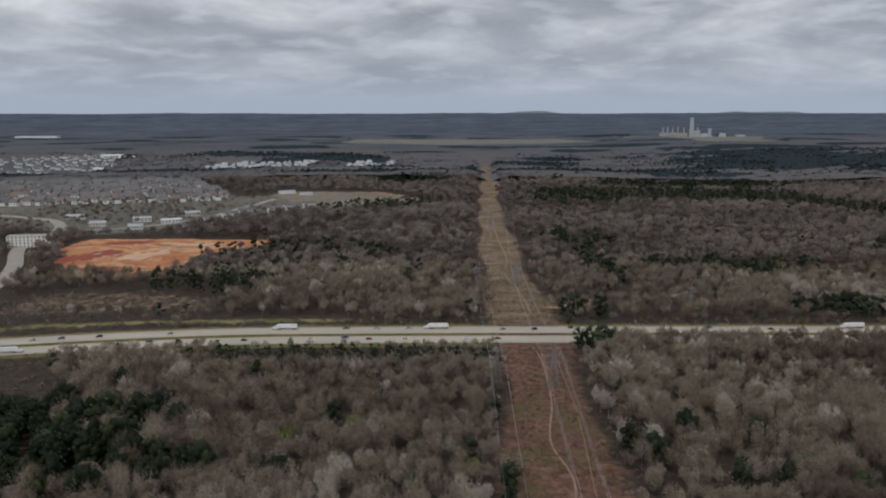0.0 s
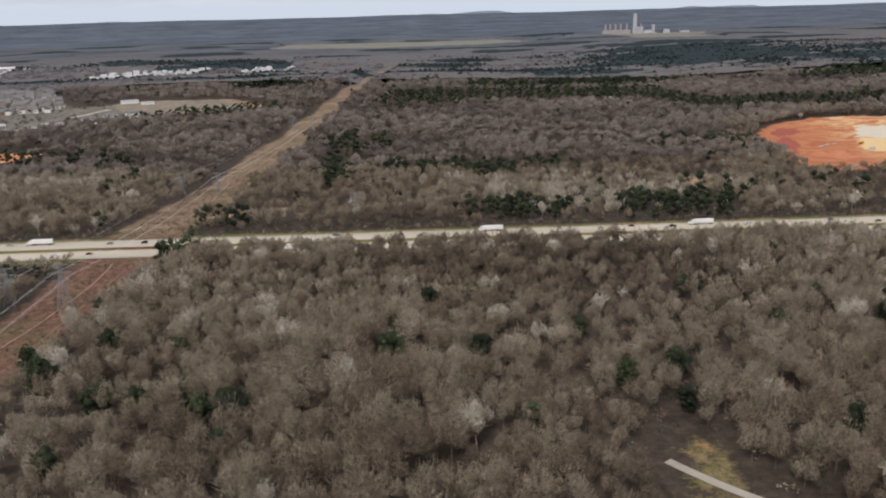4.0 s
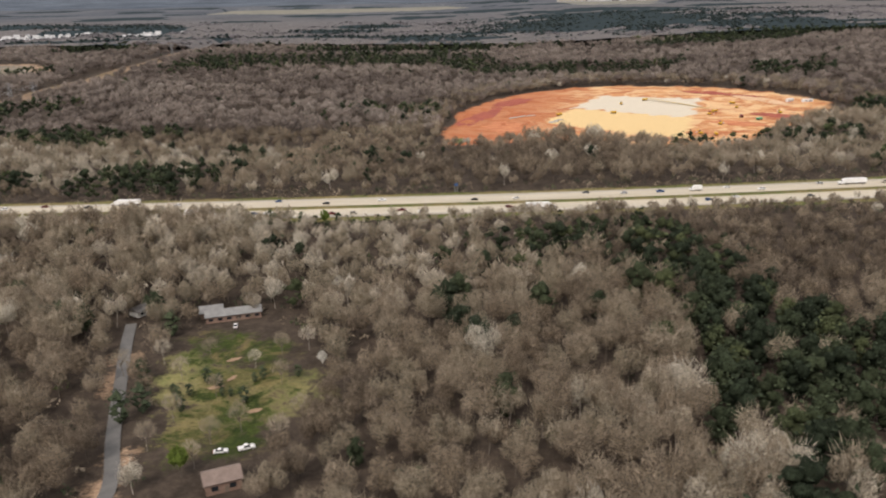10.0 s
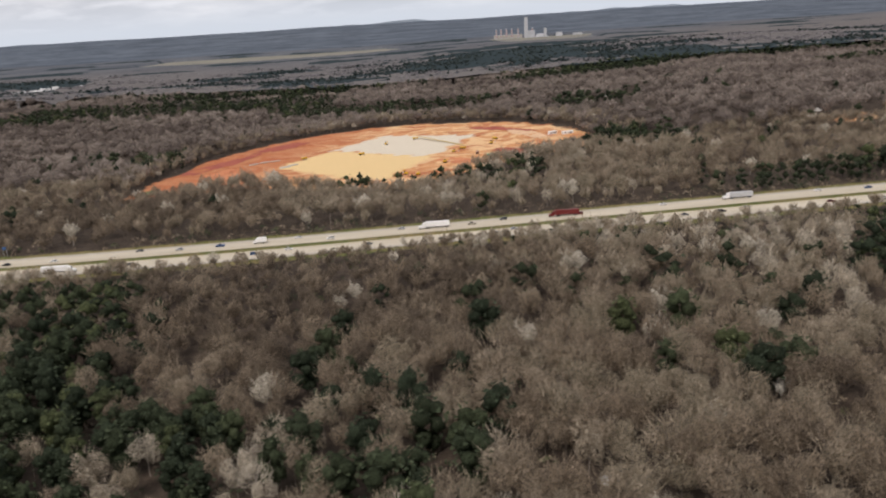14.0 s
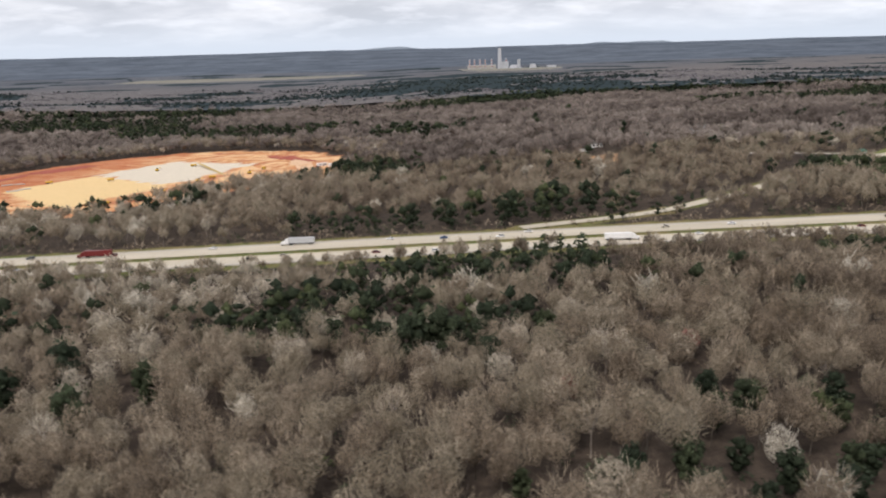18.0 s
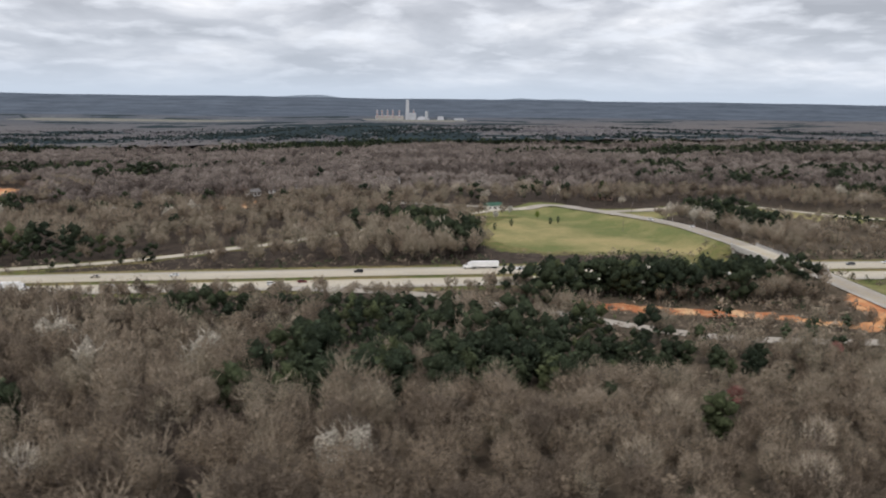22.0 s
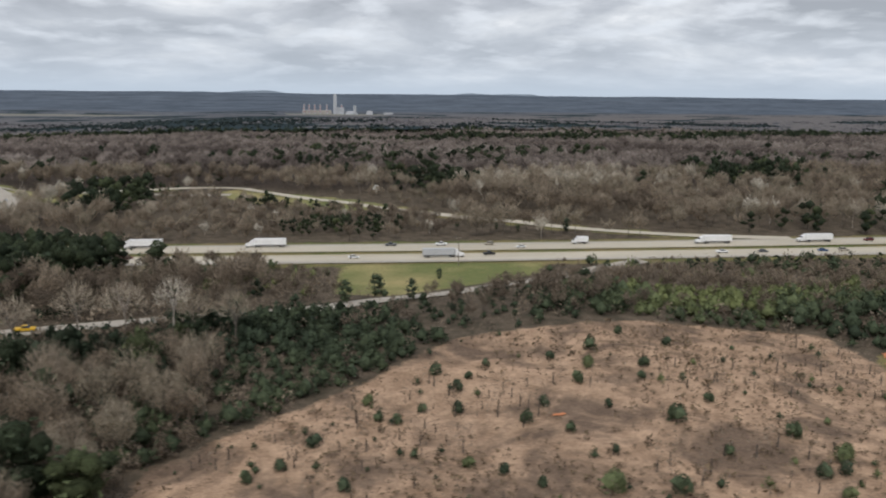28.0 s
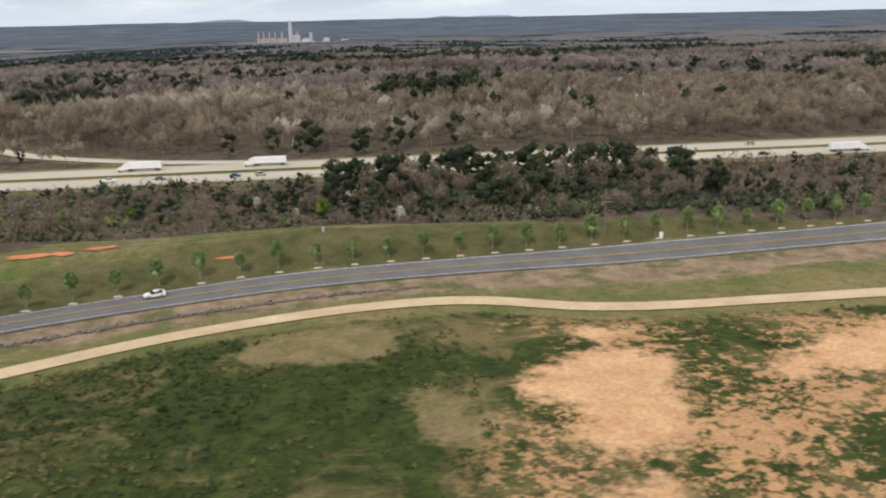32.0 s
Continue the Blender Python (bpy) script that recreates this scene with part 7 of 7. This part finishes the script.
rooftops("estate_rows", plots[270:], M_SIDING, M_ROOF_GREY, "rows of pale houses at the estate's far end")
for poly, x0, x1, y0, y1, cols, rows, share, label in ((ESTATE_B, -410, -210, 1500, 1690, 14, 9, 0.5, "white houses of a far estate in the woods"), (ESTATE_C, -165, -50, 1505, 1730, 9, 9, 0.5, "white houses of a smaller far estate in the woods"), (ESTATE_D, -1000, -560, 1420, 1960, 24, 26, 0.5, "pale houses and sheds scattered far beyond the estate")):
    spots = []
    for row in range(rows):
        for col in range(cols):
            x, y = x0 + (x1 - x0) * (col + r.random() * 0.8) / cols, y0 + (y1 - y0) * (row + r.random() * 0.8) / rows
            if float(inside(x, y, poly)) > 4 and r.random() < share:
                spots.append((x, y, r.choice((0, 90, 20, 130)), r.uniform(0.7, 1.15)))
    rooftops("far_estate", spots, M_TRAILER if poly is not ESTATE_D else M_SIDING, M_ROOF_PALE if poly is not ESTATE_D else M_ROOF_GREY, label)
for x, y, w in ((-640, 1780, 40), (-700, 1850, 50), (-900, 1620, 36), (-600, 1509, 18), (-560, 1990, 24)):
    house("far_shed", x, y, w, w * 0.4, 5.5, 2.0, 4, M_TRAILER, M_TRAILER, "long white shed far beyond the estate", 0, 1, False, "far white sheds")


# ---- power station ----
M_STACK_RED = plain("dull_red_paint", (0.36, 0.20, 0.185), (0.42, 0.25, 0.23), 0.05)
# concrete in pale grey-blue: haze painted into the colour
M_STACK = plain("haze_grey_concrete", (0.38, 0.395, 0.42), (0.47, 0.48, 0.50), 0.03)


def power_station(x, y):
    ob = new("power_station")
    z = float(land(x, y))
    ob.location = (x, y, z)
    top, low = 46.0 - z, -6.0 - z
    part("tower", made(block, (0, 0, top / 2 - 2), (14, 12, top + 4), (0.8, 0.8)), M_STACK, ob, "tall concrete tower, tinted haze grey")
    part("tower_head", made(block, (0, 0, top + 1.0), (9, 8, 3)), M_STACK, ob)
    part("boiler_house", made(block, (20, 5, 12), (26, 16, 26)), M_STACK, ob)
    part("turbine_hall", made(block, (-66, 16, 6), (104, 20, 16)), M_CONCRETE, ob, "long low grey hall")
    part("coal_store", made(block, (60, 10, 5), (52, 20, 14), (0.6, 0.6)), M_STACK, ob)
    part("silo", made(bar, (72, 0, -4), (72, 0, 32), 6, 12), M_STACK, ob)
    part("conveyor_house", made(block, (126, 8, 6), (26, 14, 15), (0.7, 0.8)), M_STACK, ob)
    part("depot", made(block, (196, 8, 3), (34, 14, 8)), M_STACK, ob)
    for sx in (-112, -94, -74, -54, -30, 24):
        h = low + 16
        s = part("chimney", made(bar, (sx, 0, -4), (sx, 0, h), 3.0, 10, 2.4), M_STACK, ob)
        for n in range(3):
            part("warning_band", made(bar, (sx, 0, h - 8.5 - n * 10), (sx, 0, h - 4.5 - n * 10), 2.75 + n * 0.16, 10), M_STACK_RED, s, "dull red warning band")
    return tagged(ob, "power station, tinted haze grey, with a tall tower and banded stacks", "power station")


power_station(1049, 3150)


# ---- building site ----
def excavator(x, y, turn):
    ob = new("excavator")
    ob.matrix_world = pose(x, y, float(land(x, y)), 0, 0, turn)
    for s in (-0.6, 0.6):
        part("track", made(block, (0, s, 0.25), (2.2, 0.4, 0.5), (0.85, 1)), M_RUBBER, ob)
    part("body", made(block, (-0.1, 0, 0.95), (1.8, 1.4, 0.8), (0.9, 0.9)), PAINTS["yellow"], ob)
    part("cab", made(block, (0.4, 0.4, 1.6), (0.7, 0.55, 0.7)), M_GLASS, ob)
    part("boom", made(lambda bm: (bar(bm, (0.6, -0.2, 1.1), (2.2, -0.2, 2.3), 0.14), bar(bm, (2.2, -0.2, 2.3), (3.1, -0.2, 0.9), 0.11))), PAINTS["yellow"], ob)
    part("bucket", made(block, (3.15, -0.2, 0.6), (0.5, 0.6, 0.5), (0.6, 1)), M_STEEL, ob)
    return tagged(ob, "yellow tracked excavator on the red clay site", "excavator", "machines on the site")


def dumper(x, y, turn, colour="yellow"):
    ob = new("dump_truck")
    ob.matrix_world = pose(x, y, float(land(x, y)), 0, 0, turn)
    part("bed", made(block, (-0.7, 0, 1.2), (2.4, 1.5, 0.8), (1.15, 1.1)), PAINTS[colour], ob)
    part("cab", made(block, (1.2, 0, 1.2), (0.9, 1.3, 1.1), (0.85, 0.9)), PAINTS[colour], ob)
    part("windscreen", made(block, (1.62, 0, 1.4), (0.1, 1.0, 0.4)), M_GLASS, ob)
    wheels(ob, [(px, py) for px in (2.2, -0.6, -2.4) for py in (1.2, -1.2)], 0.7, 0.5)
    return tagged(ob, f"{colour} dump truck on the red clay site", "dump truck", "machines on the site")


for q, (x, y, t) in enumerate(((470, 560, 30), (530, 470, 120), (536, 464, 80), (560, 540, 10), (566, 548, 200), (520, 600, 60), (540, 612, 0), (585, 560, 40), (590, 580, 300), (600, 530, 90), (505, 560, 20), (552, 500, 45))):
    (excavator if q % 2 else dumper)(x, y, t)
dumper(578, 508, 20, "green")
dumper(572, 520, 80, "red")
house("site_office", 634, 566, 7, 2.2, 1.5, 0, 10, M_TRAILER, M_TRAILER, "white site cabin at the edge of the clay site", 2, 1, True)
house("site_office", 626, 574, 6, 2.0, 1.5, 0, 30, M_TRAILER, M_TRAILER, "white site cabin at the edge of the clay site", 2, 1, True)


def pipe_stack(x, y, turn, n):
    ob = new("pipe_stack")
    ob.matrix_world = pose(x, y, float(land(x, y)), 0, 0, turn)
    for q in range(n):
        part("pipe", made(bar, (-3, q * 0.55, 0.28), (3, q * 0.55, 0.28), 0.26, 8), M_CONCRETE, ob)
    return tagged(ob, "row of pale concrete pipes lying on red clay", "pipes", "pipes on the site")


for x, y, t, n in ((440, 556, 35, 3), (446, 560, 35, 3), (452, 562, 20, 2), (462, 532, 30, 5), (466, 538, 40, 4), (-190, 590, 20, 4), (-182, 596, 50, 3), (-214, 560, 70, 4), (-230, 566, 60, 4), (-176, 584, 10, 3)):
    pipe_stack(x, y, t, n)
part("survey_strip", made(lambda bm: block(bm, (0, 0, 0.02), (2.0, 62, 0.05))), M_YELLOW, None)
strip = bpy.data.objects["survey_strip"]
strip.matrix_world = pose(556, 590, float(land(556, 590)) + 0.6, 0, 1.2, 27)
tagged(strip, "yellow strip laid over the grey gravel pad", "strip")

M_GRASSY = plain("rough_green_grass", (0.075, 0.105, 0.03), (0.14, 0.15, 0.05), 0.3, fine=3)

# red clay scars on the bank and beside the track
def scar(x, y, lx, ly, turn, m=M_CLAY, label="bare orange-red clay scar in the grass"):
    """A ragged bare patch that lies on the ground."""
    q = random.Random(int(x * 7 + y * 13))
    n, c, s = 46, math.cos(radians(turn)), math.sin(radians(turn))
    vs, fs = [(x, y, float(land(x, y)) + 0.16)], []
    for i in range(n):
        t = 2 * math.pi * i / n
        rr = 0.82 + 0.10 * math.sin(2 * t + x) + 0.08 * math.sin(5 * t + y) + q.uniform(-0.16, 0.16)
        u, v = lx * rr * math.cos(t), ly * rr * math.sin(t)
        px, py = x + u * c - v * s, y + u * s + v * c
        vs.append((px, py, float(land(px, py)) + 0.13))
        fs.append((0, 1 + i, 1 + (i + 1) % n))
    tagged(new("clay_scar", mesh_from("clay_scar", vs, fs, [m])), label, "bare earth", kind="structure")


for x, y, lx, ly, t in ((1122.5, 209.5, 3.4, 0.7, 60), (1125.5, 217, 4.0, 0.9, 66), (1130, 223.3, 3.0, 1.2, 22), (1136, 225.6, 4.4, 1.1, 16), (1160.5, 235, 4.0, 0.7, 10), (1164.5, 235.5, 1.6, 0.8, 0), (1169, 236.8, 2.6, 0.7, 8), (1137.8, 179.2, 3.6, 0.6, 45), (1142.3, 184, 3.4, 0.55, 47), (1146.6, 188.3, 2.6, 0.9, 42), (1151, 193.6, 1.4, 0.5, 45), (1150.1, 178.7, 3.0, 1.7, 60), (1168.8, 196.2, 1.2, 0.8, 40), (1159.8, 191.4, 1.3, 0.7, 30), (1150, 222, 1.0, 0.4, 10), (1158, 225, 1.2, 0.35, 5), (1186, 232, 2.0, 0.3, 5), (1075, 204, 0.9, 0.4, 0)):
    scar(x, y, lx, ly, t)
M_DARKRED = plain("dark_red_clay", (0.26, 0.055, 0.035), (0.38, 0.10, 0.06), 0.2, bump=0.2, fine=3)
M_PALECLAY = plain("pale_dry_clay", (0.55, 0.34, 0.20), (0.70, 0.48, 0.30), 0.15, bump=0.2, fine=3)
for x, y, lx, ly, t, m, label in ((-234, 556, 16, 34, -25, M_DARKRED, "dark red clay scraped level"), (-228, 622, 26, 10, 5, M_DARKRED, "dark red clay scraped level"), (-196, 566, 16, 30, -10, M_PALECLAY, "pale orange dry clay"), (-178, 612, 30, 8, -8, M_PALECLAY, "pale orange dry clay"), (-206, 510, 14, 12, 0, M_DARKRED, "dark red clay scraped level"), (-140, 622, 12, 8, 0, M_CLAY, "orange clay heap")):
    scar(x, y, lx, ly, t, m, label)
for x, y, lx, ly, t, m, label in ((420, 566, 10, 44, -22, M_DARKRED, "dark red clay bank at the site's rim"), (448, 630, 10, 34, -36, M_DARKRED, "dark red clay bank at the site's rim"), (600, 628, 8, 40, 30, M_DARKRED, "dark red clay bank at the site's rim"), (596, 520, 9, 22, 40, M_DARKRED, "dark red haul strip"), (562, 500, 9, 26, 32, M_CLAY, "orange haul strip"), (612, 590, 7, 40, 12, M_PALECLAY, "pale dry clay strip"), (430, 520, 14, 26, -10, M_CLAY, "orange clay slope"), (400, 474, 5, 9, 0, M_GRASSY, "green grass at the site's corner")):
    scar(x, y, lx, ly, t, m, label)
for x, y, lx, ly, t in ((333.2, 212.9, 2.0, 1.0, 20), (334.7, 203.7, 1.6, 0.8, 60), (332, 200, 2.2, 0.8, 10), (342, 190, 1.6, 1.0, 30)):
    scar(x, y, lx, ly, t, M_TRAIL, "bare reddish earth worn into the house lawn")
